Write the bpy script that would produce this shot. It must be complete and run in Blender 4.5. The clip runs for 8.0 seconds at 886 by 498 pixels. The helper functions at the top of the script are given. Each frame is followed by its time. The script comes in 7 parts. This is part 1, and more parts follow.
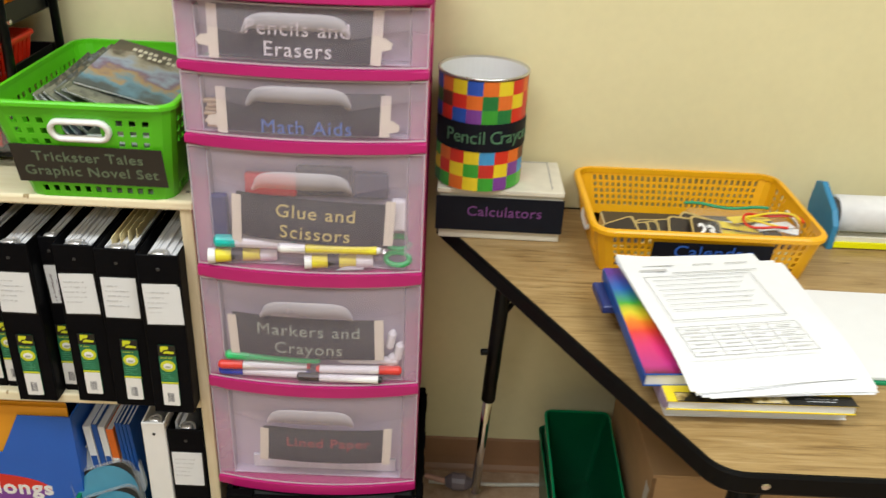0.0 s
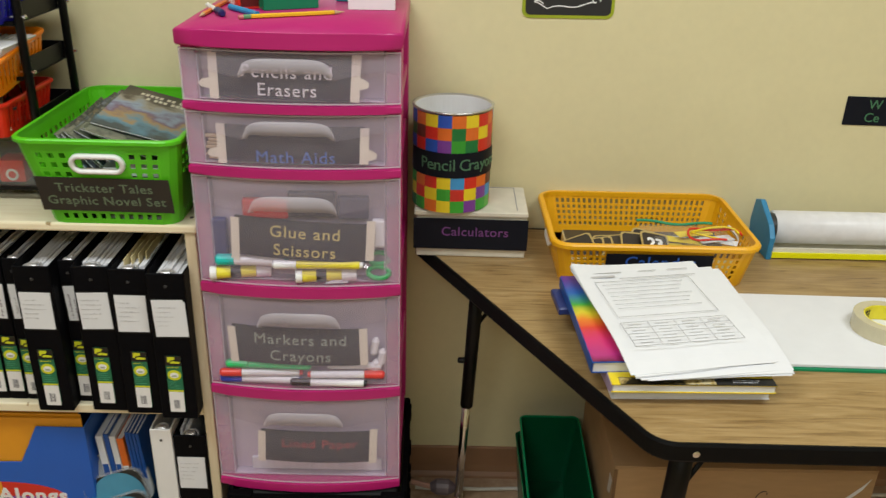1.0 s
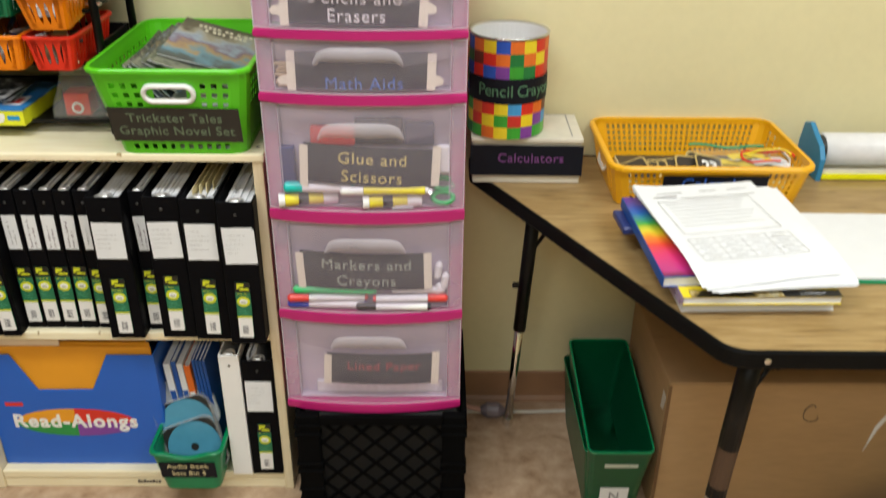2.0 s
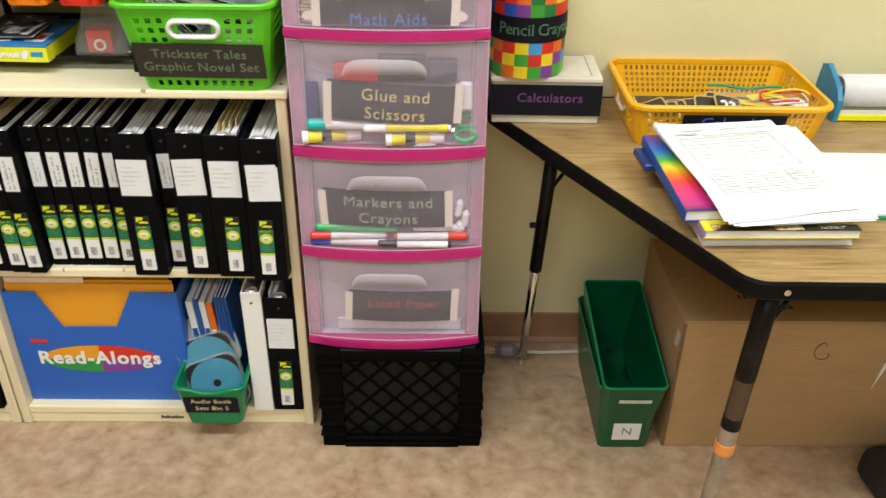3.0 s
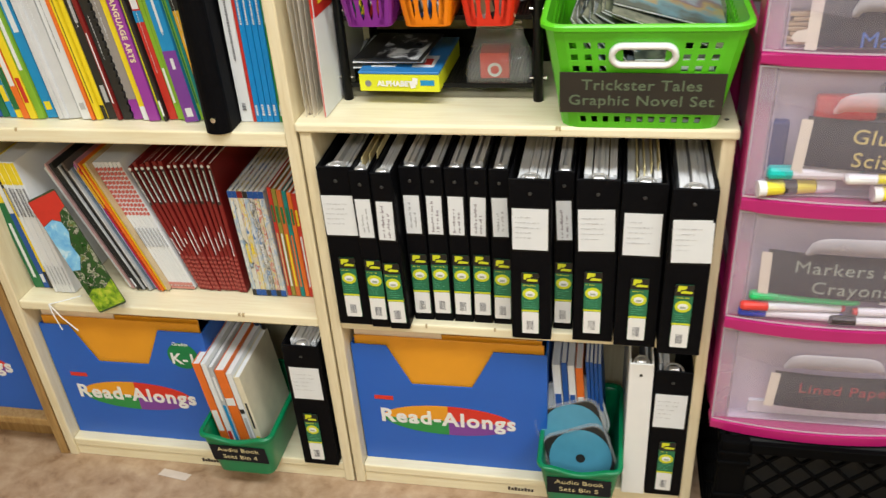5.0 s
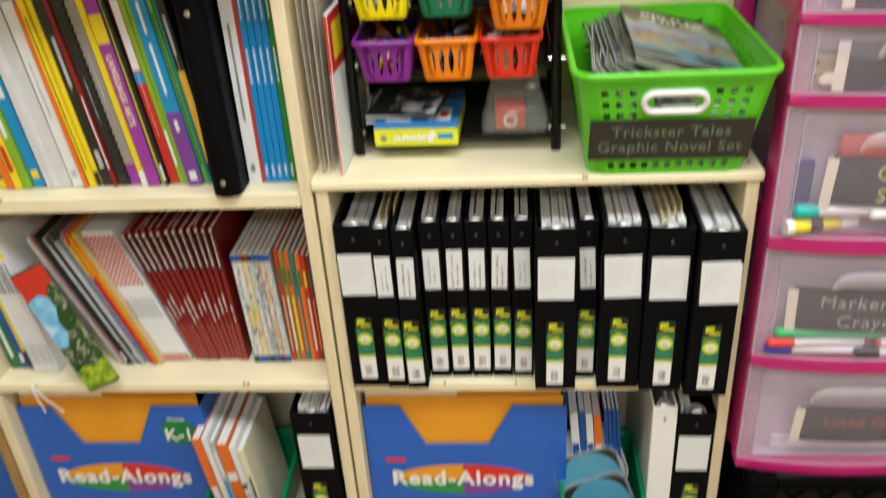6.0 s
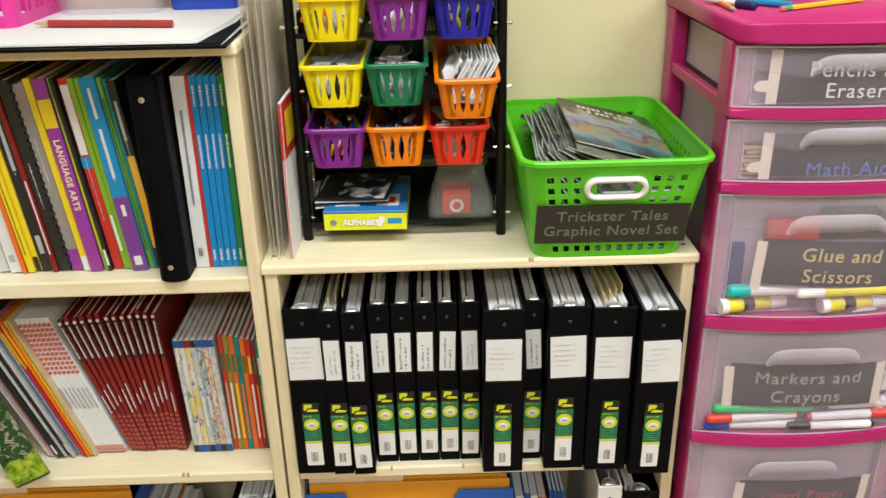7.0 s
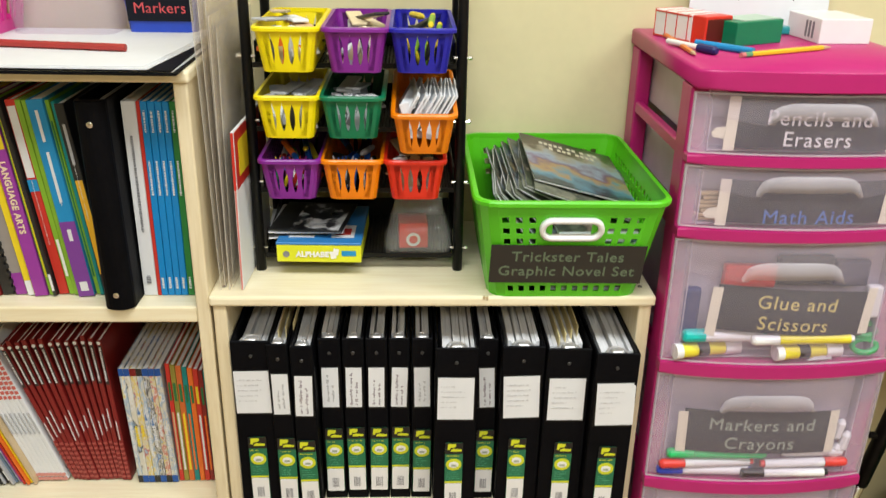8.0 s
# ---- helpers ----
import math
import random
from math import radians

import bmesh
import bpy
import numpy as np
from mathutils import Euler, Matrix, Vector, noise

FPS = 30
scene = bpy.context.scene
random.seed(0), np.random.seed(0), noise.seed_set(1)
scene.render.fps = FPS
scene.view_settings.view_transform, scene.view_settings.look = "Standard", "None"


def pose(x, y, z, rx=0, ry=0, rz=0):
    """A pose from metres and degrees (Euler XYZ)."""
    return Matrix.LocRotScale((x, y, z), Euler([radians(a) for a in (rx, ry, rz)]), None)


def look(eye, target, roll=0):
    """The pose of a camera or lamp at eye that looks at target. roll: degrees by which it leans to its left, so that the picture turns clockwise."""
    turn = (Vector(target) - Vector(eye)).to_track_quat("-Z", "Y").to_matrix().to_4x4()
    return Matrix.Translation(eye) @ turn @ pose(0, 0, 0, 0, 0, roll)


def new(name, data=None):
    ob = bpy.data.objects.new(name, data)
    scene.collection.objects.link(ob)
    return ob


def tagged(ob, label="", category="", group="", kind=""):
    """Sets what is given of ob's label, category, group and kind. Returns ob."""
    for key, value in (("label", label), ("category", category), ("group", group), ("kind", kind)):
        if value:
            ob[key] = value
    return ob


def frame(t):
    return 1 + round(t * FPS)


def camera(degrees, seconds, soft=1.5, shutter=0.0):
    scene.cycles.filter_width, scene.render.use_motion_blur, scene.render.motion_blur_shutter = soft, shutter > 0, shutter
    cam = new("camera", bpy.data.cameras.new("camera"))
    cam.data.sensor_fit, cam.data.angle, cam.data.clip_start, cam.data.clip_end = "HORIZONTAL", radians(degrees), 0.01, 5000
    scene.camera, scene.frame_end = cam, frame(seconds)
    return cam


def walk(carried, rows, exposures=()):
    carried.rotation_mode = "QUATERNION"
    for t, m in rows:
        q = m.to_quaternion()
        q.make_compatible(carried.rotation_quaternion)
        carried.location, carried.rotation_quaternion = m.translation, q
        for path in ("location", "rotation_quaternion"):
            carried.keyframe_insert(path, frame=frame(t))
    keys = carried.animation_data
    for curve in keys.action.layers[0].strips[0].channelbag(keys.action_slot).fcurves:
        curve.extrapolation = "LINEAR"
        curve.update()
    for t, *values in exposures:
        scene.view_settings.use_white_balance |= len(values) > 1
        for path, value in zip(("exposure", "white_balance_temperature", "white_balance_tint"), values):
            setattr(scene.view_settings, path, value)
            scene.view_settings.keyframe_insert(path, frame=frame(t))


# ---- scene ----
cam = camera(54.9, 8.0, 1.35, 0.45)
PATH = [
    (0, (1.001, -1.156, 1.303), (1.016, 0.621, 0.384), 2.7),
    (0.5, (1.063, -1.261, 1.322), (1.079, 0.555, 0.484), 1.8),
    (1, (1.034, -1.323, 1.336), (1.058, 0.497, 0.507), 1.6),
    (1.5, (0.959, -1.352, 1.329), (0.968, 0.471, 0.507), 1.0),
    (2, (0.929, -1.369, 1.316), (0.949, 0.394, 0.373), 0.6),
    (2.2, (0.921, -1.377, 1.315), (0.953, 0.358, 0.32), 0.4),
    (3.3, (0.846, -1.418, 1.284), (0.851, 0.295, 0.252), 1.4),
    (3.5, (0.793, -1.427, 1.276), (0.667, 0.283, 0.248), 1.0),
    (4, (0.686, -1.392, 1.258), (0.361, 0.298, 0.24), 0.1),
    (4.5, (0.583, -1.222, 1.262), (0.192, 0.456, 0.246), -1.7),
    (4.7, (0.536, -1.149, 1.269), (0.123, 0.511, 0.234), -3.3),
    (5.8, (0.302, -1.1, 1.272), (0.102, 0.568, 0.188), -4.7),
    (6, (0.291, -1.104, 1.278), (0.12, 0.629, 0.294), -3.8),
    (6.5, (0.239, -1.125, 1.283), (0.193, 0.692, 0.449), -2.2),
    (7, (0.243, -1.126, 1.284), (0.273, 0.702, 0.474), -1.3),
    (7.5, (0.271, -1.103, 1.293), (0.34, 0.722, 0.477), -0.7),
    (8, (0.283, -1.098, 1.302), (0.357, 0.744, 0.527), 1.0),
]
walk(cam, [(t, look(eye, target, roll)) for t, eye, target, roll in PATH],
     [(0, 0.0), (0.5, -0.38), (1, -0.37), (1.5, -0.24), (2, 0.0), (3.5, 0.2), (4.5, 0.24), (6, 0.16), (8, 0.16)])

# ---- light ----
world = bpy.data.worlds.new("world")
scene.world = world
world.use_nodes = True
world.node_tree.nodes["Background"].inputs[0].default_value = (0.9, 0.92, 1.0, 1)
world.node_tree.nodes["Background"].inputs[1].default_value = 0.15
CEIL = 2.7
LAMPS = [(2.0, -1.0, 35), (0.2, -1.0, 34), (2.0, -2.9, 12), (0.4, -2.9, 36)]  # place and power
for lx, ly, power in LAMPS:
    lamp = bpy.data.lights.new("ceiling_lamp", "AREA")
    lamp.shape, lamp.size, lamp.size_y = "RECTANGLE", 1.2, 0.55
    lamp.energy, lamp.color = power, (0.96, 1.0, 1.0)
    new("ceiling_lamp", lamp).matrix_world = pose(lx, ly, CEIL - 0.07)


# ---- materials ----
def mat(name, rgb, rough=0.5, var=0.08, scale=30.0, bump=0.0, metal=0.0, stretch=(1, 1, 1), fine=6.0, coat=0.0, spec=0.5):
    """Paint, plastic, card or metal with grain at two scales."""
    m = bpy.data.materials.new(name)
    m.use_nodes = True
    nt = m.node_tree
    n, l = nt.nodes, nt.links
    bsdf = n["Principled BSDF"]
    bsdf.inputs["Metallic"].default_value = metal
    bsdf.inputs["Coat Weight"].default_value = coat
    bsdf.inputs["Specular IOR Level"].default_value = spec
    tc, mp = n.new("ShaderNodeTexCoord"), n.new("ShaderNodeMapping")
    mp.inputs["Scale"].default_value = stretch
    l.new(tc.outputs["Object"], mp.inputs["Vector"])
    n1, n2 = n.new("ShaderNodeTexNoise"), n.new("ShaderNodeTexNoise")
    n1.inputs["Scale"].default_value, n1.inputs["Detail"].default_value = scale, 5
    n2.inputs["Scale"].default_value, n2.inputs["Detail"].default_value = scale / fine, 3
    l.new(mp.outputs[0], n1.inputs["Vector"])
    l.new(mp.outputs[0], n2.inputs["Vector"])
    add = n.new("ShaderNodeMath")
    add.operation = "ADD"
    l.new(n1.outputs["Fac"], add.inputs[0])
    l.new(n2.outputs["Fac"], add.inputs[1])
    rng = n.new("ShaderNodeMapRange")
    rng.inputs["From Min"].default_value, rng.inputs["From Max"].default_value = 0.6, 1.4
    rng.inputs["To Min"].default_value, rng.inputs["To Max"].default_value = 1 - var, 1 + var
    l.new(add.outputs[0], rng.inputs["Value"])
    mul = n.new("ShaderNodeVectorMath")
    mul.operation = "SCALE"
    mul.inputs[0].default_value = rgb
    l.new(rng.outputs[0], mul.inputs["Scale"])
    l.new(mul.outputs[0], bsdf.inputs["Base Color"])
    rr = n.new("ShaderNodeMapRange")
    rr.inputs["To Min"].default_value, rr.inputs["To Max"].default_value = max(0.03, rough - 0.08), min(1, rough + 0.08)
    l.new(n2.outputs["Fac"], rr.inputs["Value"])
    l.new(rr.outputs[0], bsdf.inputs["Roughness"])
    if bump:
        bp = n.new("ShaderNodeBump")
        bp.inputs["Strength"].default_value, bp.inputs["Distance"].default_value = bump, 0.001
        l.new(n1.outputs["Fac"], bp.inputs["Height"])
        l.new(bp.outputs[0], bsdf.inputs["Normal"])
    return m


def ramp_mat(name, stops, scale, stretch, rough, bump=0.1, detail=8, distort=0.0, spot=0.0, axis_noise=2.5):
    """A mottled or grained surface between several colours."""
    m = bpy.data.materials.new(name)
    m.use_nodes = True
    nt = m.node_tree
    n, l = nt.nodes, nt.links
    bsdf = n["Principled BSDF"]
    tc, mp = n.new("ShaderNodeTexCoord"), n.new("ShaderNodeMapping")
    mp.inputs["Scale"].default_value = stretch
    l.new(tc.outputs["Object"], mp.inputs["Vector"])
    nz = n.new("ShaderNodeTexNoise")
    nz.inputs["Scale"].default_value, nz.inputs["Detail"].default_value = scale, detail
    nz.inputs["Roughness"].default_value, nz.inputs["Distortion"].default_value = 0.62, distort
    l.new(mp.outputs[0], nz.inputs["Vector"])
    big = n.new("ShaderNodeTexNoise")
    big.inputs["Scale"].default_value, big.inputs["Detail"].default_value = axis_noise, 2
    l.new(tc.outputs["Object"], big.inputs["Vector"])
    mixv = n.new("ShaderNodeMath")
    mixv.operation = "MULTIPLY_ADD"
    mixv.inputs[1].default_value = 0.25
    l.new(big.outputs["Fac"], mixv.inputs[0])
    l.new(nz.outputs["Fac"], mixv.inputs[2])
    sub = n.new("ShaderNodeMath")
    sub.operation = "SUBTRACT"
    sub.inputs[1].default_value = 0.125
    l.new(mixv.outputs[0], sub.inputs[0])
    cr = n.new("ShaderNodeValToRGB")
    while len(cr.color_ramp.elements) < len(stops):
        cr.color_ramp.elements.new(0.5)
    for e, (p, c) in zip(cr.color_ramp.elements, stops):
        e.position, e.color = p, (*c, 1)
    l.new(sub.outputs[0], cr.inputs[0])
    l.new(cr.outputs[0], bsdf.inputs["Base Color"])
    rr = n.new("ShaderNodeMapRange")
    rr.inputs["To Min"].default_value, rr.inputs["To Max"].default_value = rough - 0.1, rough + 0.1
    l.new(big.outputs["Fac"], rr.inputs["Value"])
    l.new(rr.outputs[0], bsdf.inputs["Roughness"])
    bp = n.new("ShaderNodeBump")
    bp.inputs["Strength"].default_value, bp.inputs["Distance"].default_value = bump, 0.001
    l.new(nz.outputs["Fac"], bp.inputs["Height"])
    l.new(bp.outputs[0], bsdf.inputs["Normal"])
    return m


def clear_mat(name, tint, body, amount, rough):
    """Frosted or clear plastic: part of the light passes, part is scattered."""
    m = bpy.data.materials.new(name)
    m.use_nodes = True
    n, l = m.node_tree.nodes, m.node_tree.links
    bsdf, out = n["Principled BSDF"], n["Material Output"]
    bsdf.inputs["Base Color"].default_value = (*body, 1)
    bsdf.inputs["Roughness"].default_value = rough
    tr, mx = n.new("ShaderNodeBsdfTransparent"), n.new("ShaderNodeMixShader")
    tr.inputs[0].default_value = (*tint, 1)
    tc, nz, rg = n.new("ShaderNodeTexCoord"), n.new("ShaderNodeTexNoise"), n.new("ShaderNodeMapRange")
    nz.inputs["Scale"].default_value = 14
    rg.inputs["To Min"].default_value, rg.inputs["To Max"].default_value = amount * 0.8, amount * 1.2
    l.new(tc.outputs["Object"], nz.inputs["Vector"])
    l.new(nz.outputs["Fac"], rg.inputs["Value"])
    l.new(rg.outputs[0], mx.inputs[0])
    l.new(tr.outputs[0], mx.inputs[1])
    l.new(bsdf.outputs[0], mx.inputs[2])
    l.new(mx.outputs[0], out.inputs["Surface"])
    return m


def gradient_mat(name, stops, y0, y1, rough=0.35, mix=0.12, scale=35):
    """A print that runs smoothly through several colours along the thing's own y."""
    m = bpy.data.materials.new(name)
    m.use_nodes = True
    n, l = m.node_tree.nodes, m.node_tree.links
    bsdf = n["Principled BSDF"]
    bsdf.inputs["Roughness"].default_value = rough
    tc, sp, nz = n.new("ShaderNodeTexCoord"), n.new("ShaderNodeSeparateXYZ"), n.new("ShaderNodeTexNoise")
    nz.inputs["Scale"].default_value, nz.inputs["Detail"].default_value = scale, 9
    l.new(tc.outputs["Object"], sp.inputs[0])
    l.new(tc.outputs["Object"], nz.inputs["Vector"])
    rg, ad, cr = n.new("ShaderNodeMapRange"), n.new("ShaderNodeMath"), n.new("ShaderNodeValToRGB")
    rg.inputs["From Min"].default_value, rg.inputs["From Max"].default_value = y0, y1
    rg.inputs["To Min"].default_value, rg.inputs["To Max"].default_value = -mix / 2, 1 - mix / 2
    ad.operation = "MULTIPLY_ADD"
    ad.inputs[1].default_value = mix
    l.new(sp.outputs["Y"], rg.inputs["Value"])
    l.new(nz.outputs["Fac"], ad.inputs[0])
    l.new(rg.outputs[0], ad.inputs[2])
    while len(cr.color_ramp.elements) < len(stops):
        cr.color_ramp.elements.new(0.5)
    for e, (p, c) in zip(cr.color_ramp.elements, stops):
        e.position, e.color = p, (*c, 1)
    l.new(ad.outputs[0], cr.inputs[0])
    l.new(cr.outputs[0], bsdf.inputs["Base Color"])
    return m


WALL = mat("wall_paint", (0.71, 0.645, 0.39), 0.55, 0.03, 60, 0.15)
CEILING = mat("ceiling_tile", (0.75, 0.74, 0.70), 0.9, 0.06, 80, 0.3)
FLOOR = ramp_mat("vinyl_floor", [(0.30, (0.27, 0.165, 0.095)), (0.43, (0.385, 0.255, 0.16)), (0.54, (0.44, 0.305, 0.20)), (0.68, (0.51, 0.37, 0.25))],
                 24, (1, 1.1, 1), 0.42, 0.08, 16, 0.25)
COVE = mat("cove_rubber", (0.30, 0.16, 0.085), 0.5, 0.12, 18, 0.1)
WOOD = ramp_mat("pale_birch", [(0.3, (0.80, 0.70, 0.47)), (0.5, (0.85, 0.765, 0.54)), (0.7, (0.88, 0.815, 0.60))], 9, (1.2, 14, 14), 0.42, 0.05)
# same birch with upright grain; the panels' dimmer light is put into its colour
WOODV = ramp_mat("pale_birch_upright_shaded", [(0.3, (0.70, 0.59, 0.38)), (0.5, (0.76, 0.66, 0.45)), (0.7, (0.80, 0.71, 0.51))], 9, (14, 14, 1.2), 0.42, 0.05)
BROWN = ramp_mat("brown_oak_veneer", [(0.3, (0.26, 0.14, 0.045)), (0.5, (0.35, 0.20, 0.07)), (0.7, (0.43, 0.27, 0.10))], 9, (14, 14, 1.2), 0.45, 0.06)
OAK = ramp_mat("oak_laminate", [(0.28, (0.15, 0.085, 0.03)), (0.42, (0.29, 0.185, 0.072)), (0.55, (0.36, 0.24, 0.10)), (0.7, (0.43, 0.30, 0.14))],
               7, (1.3, 16, 16), 0.35, 0.06, 10, 0.9, axis_noise=5)
RUBBER = mat("black_edge", (0.0045, 0.0045, 0.0045), 0.5, 0.25, 60, 0.2, spec=0.1)
CRATE = mat("crate_plastic", (0.0028, 0.0028, 0.0030), 0.7, 0.25, 60, 0.2, spec=0.03)
BLACK = mat("black_vinyl", (0.004, 0.004, 0.005), 0.46, 0.3, 120, 0.25, spec=0.045)
BLACKM = mat("black_metal", (0.005, 0.005, 0.005), 0.38, 0.2, 80, 0.1, spec=0.2)
CHROME = mat("chrome", (0.75, 0.74, 0.72), 0.18, 0.06, 60, 0.0, 1.0)
STEEL = mat("scuffed_steel", (0.42, 0.38, 0.33), 0.5, 0.35, 70, 0.2, 0.8)
PAPER = mat("white_paper", (0.73, 0.745, 0.77), 0.75, 0.03, 40, 0.05)
PAGES = mat("page_edges", (0.75, 0.76, 0.78), 0.85, 0.14, 160, 0.4, stretch=(6, 0.2, 0.2))
CREAM = mat("cream_paper", (0.72, 0.62, 0.34), 0.8, 0.06, 40)
INK = mat("grey_ink", (0.22, 0.22, 0.24), 0.8, 0.2, 60)
GREENS = mat("sticker_green", (0.012, 0.16, 0.075), 0.4, 0.1, 60)
YELS = mat("sticker_yellow", (0.62, 0.66, 0.02), 0.4, 0.1, 60)
PINK = mat("magenta_plastic", (0.45, 0.013, 0.15), 0.33, 0.06, 30, 0.06)
FROST = clear_mat("frosted_plastic", (0.96, 0.94, 0.97), (0.94, 0.87, 0.95), 0.085, 0.25)
TUB = clear_mat("milky_plastic", (0.95, 0.92, 0.96), (0.93, 0.85, 0.94), 0.48, 0.3)
MILK = clear_mat("milky_edge_plastic", (0.97, 0.90, 0.95), (0.92, 0.76, 0.86), 0.26, 0.3)
BAGFILM = clear_mat("crinkled_bag_film", (0.98, 0.98, 0.97), (0.85, 0.85, 0.82), 0.14, 0.08)
LAMINATE = clear_mat("creamy_laminate", (0.99, 0.97, 0.94), (0.90, 0.84, 0.76), 0.36, 0.2)
SHEET = clear_mat("laminate_film", (0.99, 0.97, 0.95), (0.95, 0.91, 0.82), 0.28, 0.25)
FROST2 = clear_mat("thick_frosted_plastic", (0.94, 0.92, 0.95), (0.92, 0.87, 0.92), 0.29, 0.25)
CLEAR = clear_mat("clear_film", (0.98, 0.98, 0.98), (0.75, 0.77, 0.78), 0.09, 0.12)
CARD = mat("dark_card", (0.009, 0.010, 0.016), 0.5, 0.15, 50, spec=0.12)
TAPE = mat("masking_tape", (0.80, 0.76, 0.62), 0.6, 0.08, 50)
LIME = mat("lime_plastic", (0.10, 0.56, 0.012), 0.36, 0.06, 30, 0.04)
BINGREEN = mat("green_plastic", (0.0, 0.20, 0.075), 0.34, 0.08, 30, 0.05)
# bin green darkened: the shade under the table is put into the colour
SHADEGREEN = mat("shaded_green_plastic", (0.0, 0.082, 0.03), 0.36, 0.1, 30, 0.05)
GOLD = mat("golden_plastic", (0.80, 0.40, 0.006), 0.38, 0.06, 30, 0.04)
CARDBOARD = mat("cardboard", (0.40, 0.255, 0.125), 0.85, 0.1, 25, 0.2, stretch=(1, 1, 5))
BOXBLUE = mat("blue_card", (0.014, 0.115, 0.54), 0.38, 0.05, 12, 0.0)
BOXORANGE = mat("orange_card", (0.78, 0.33, 0.015), 0.5, 0.06, 20)
RED = mat("red_print", (0.66, 0.03, 0.015), 0.4, 0.08, 40)
PURPLE = mat("purple_print", (0.20, 0.05, 0.32), 0.4, 0.08, 40)
WHITE = mat("white_plastic", (0.80, 0.80, 0.80), 0.35, 0.03, 40)
SKY = mat("light_blue_plastic", (0.05, 0.30, 0.52), 0.4, 0.08, 40)
_cols = {}


def col(r, g, b, rough=0.42, var=0.1):
    """A printed or moulded colour, made once."""
    key = (r, g, b, rough)
    if key not in _cols:
        _cols[key] = mat("print_colour", (r, g, b), rough, var, 45)
    return _cols[key]


# ---- builders ----
def thing(name, label, category, m=None, group="", kind=""):
    ob = new(name)
    ob.empty_display_size = 0.02
    if m is not None:
        ob.matrix_world = m
    return tagged(ob, label, category, group, kind)


def part(name, bm, material, parent, label="", m=None, smooth=False):
    me = bpy.data.meshes.new(name)
    bmesh.ops.recalc_face_normals(bm, faces=bm.faces)
    bm.to_mesh(me)
    bm.free()
    if smooth:
        me.shade_smooth()
    me.materials.append(material)
    ob = new(name, me)
    ob.parent = parent
    if m is not None:
        ob.matrix_local = m
    if label:
        ob["label"] = label
    return ob


def solid(name, bm, material, label, category, kind="", m=None, group="", smooth=False):
    ob = part(name, bm, material, None, "", m, smooth)
    return tagged(ob, label, category, group, kind)


def box(x0, x1, y0, y1, z0, z1, bev=0.0, seg=1):
    bm = bmesh.new()
    m = Matrix.LocRotScale(((x0 + x1) / 2, (y0 + y1) / 2, (z0 + z1) / 2), None, (x1 - x0, y1 - y0, z1 - z0))
    bmesh.ops.create_cube(bm, size=1, matrix=m)
    if bev:
        bmesh.ops.bevel(bm, geom=bm.edges[:], offset=bev, segments=seg, affect="EDGES", profile=0.5)
    return bm


def add_box(bm, x0, x1, y0, y1, z0, z1):
    v = [bm.verts.new((x, y, z)) for x in (x0, x1) for y in (y0, y1) for z in (z0, z1)]
    for f in ((0, 1, 3, 2), (4, 6, 7, 5), (0, 4, 5, 1), (2, 3, 7, 6), (0, 2, 6, 4), (1, 5, 7, 3)):
        bm.faces.new([v[i] for i in f])
    return bm


def prism(points, z0, z1, bev=0.0, seg=2):
    """An outline in x, y raised from z0 to z1."""
    bm = bmesh.new()
    lo = [bm.verts.new((x, y, z0)) for x, y in points]
    hi = [bm.verts.new((x, y, z1)) for x, y in points]
    n = len(points)
    bm.faces.new(lo[::-1])
    bm.faces.new(hi)
    for i in range(n):
        bm.faces.new((lo[i], lo[(i + 1) % n], hi[(i + 1) % n], hi[i]))
    if bev:
        ed = [e for e in bm.edges if abs(e.verts[0].co.z - e.verts[1].co.z) < 1e-6]
        bmesh.ops.bevel(bm, geom=ed, offset=bev, segments=seg, affect="EDGES", profile=0.5)
    return bm


def upright(points, y0, y1, bev=0.0):
    """An outline in x, z, from y0 (front) to y1 (back)."""
    bm = prism([(x, z) for x, z in points], -y1, -y0, bev)
    bm.transform(Matrix(((1, 0, 0, 0), (0, 0, -1, 0), (0, 1, 0, 0), (0, 0, 0, 1))))
    return bm


def tube(path, r, seg=8, cap=True):
    """A round bar along points."""
    bm = bmesh.new()
    pts = [Vector(p) for p in path]
    rings = []
    for i, p in enumerate(pts):
        d = (pts[min(i + 1, len(pts) - 1)] - pts[max(i - 1, 0)]).normalized()
        q = d.to_track_quat("Z", "Y")
        rad = r[i] if isinstance(r, (list, tuple)) else r
        rings.append([bm.verts.new(p + q @ Vector((rad * math.cos(a), rad * math.sin(a), 0)))
                      for a in [2 * math.pi * k / seg for k in range(seg)]])
    for a, b in zip(rings, rings[1:]):
        for k in range(seg):
            bm.faces.new((a[k], a[(k + 1) % seg], b[(k + 1) % seg], b[k]))
    if cap:
        bm.faces.new(rings[0][::-1])
        bm.faces.new(rings[-1])
    return bm


def lathe(profile, seg=32, closed=False):
    """A turned shape: (radius, z) from one end to the other."""
    bm = bmesh.new()
    rings = [[bm.verts.new((r * math.cos(2 * math.pi * k / seg), r * math.sin(2 * math.pi * k / seg), z)) for k in range(seg)] for r, z in profile]
    pairs = list(zip(rings, rings[1:])) + ([(rings[-1], rings[0])] if closed else [])
    for a, b in pairs:
        for k in range(seg):
            bm.faces.new((a[k], a[(k + 1) % seg], b[(k + 1) % seg], b[k]))
    if not closed:
        bm.faces.new(rings[0][::-1])
        bm.faces.new(rings[-1])
    return bm


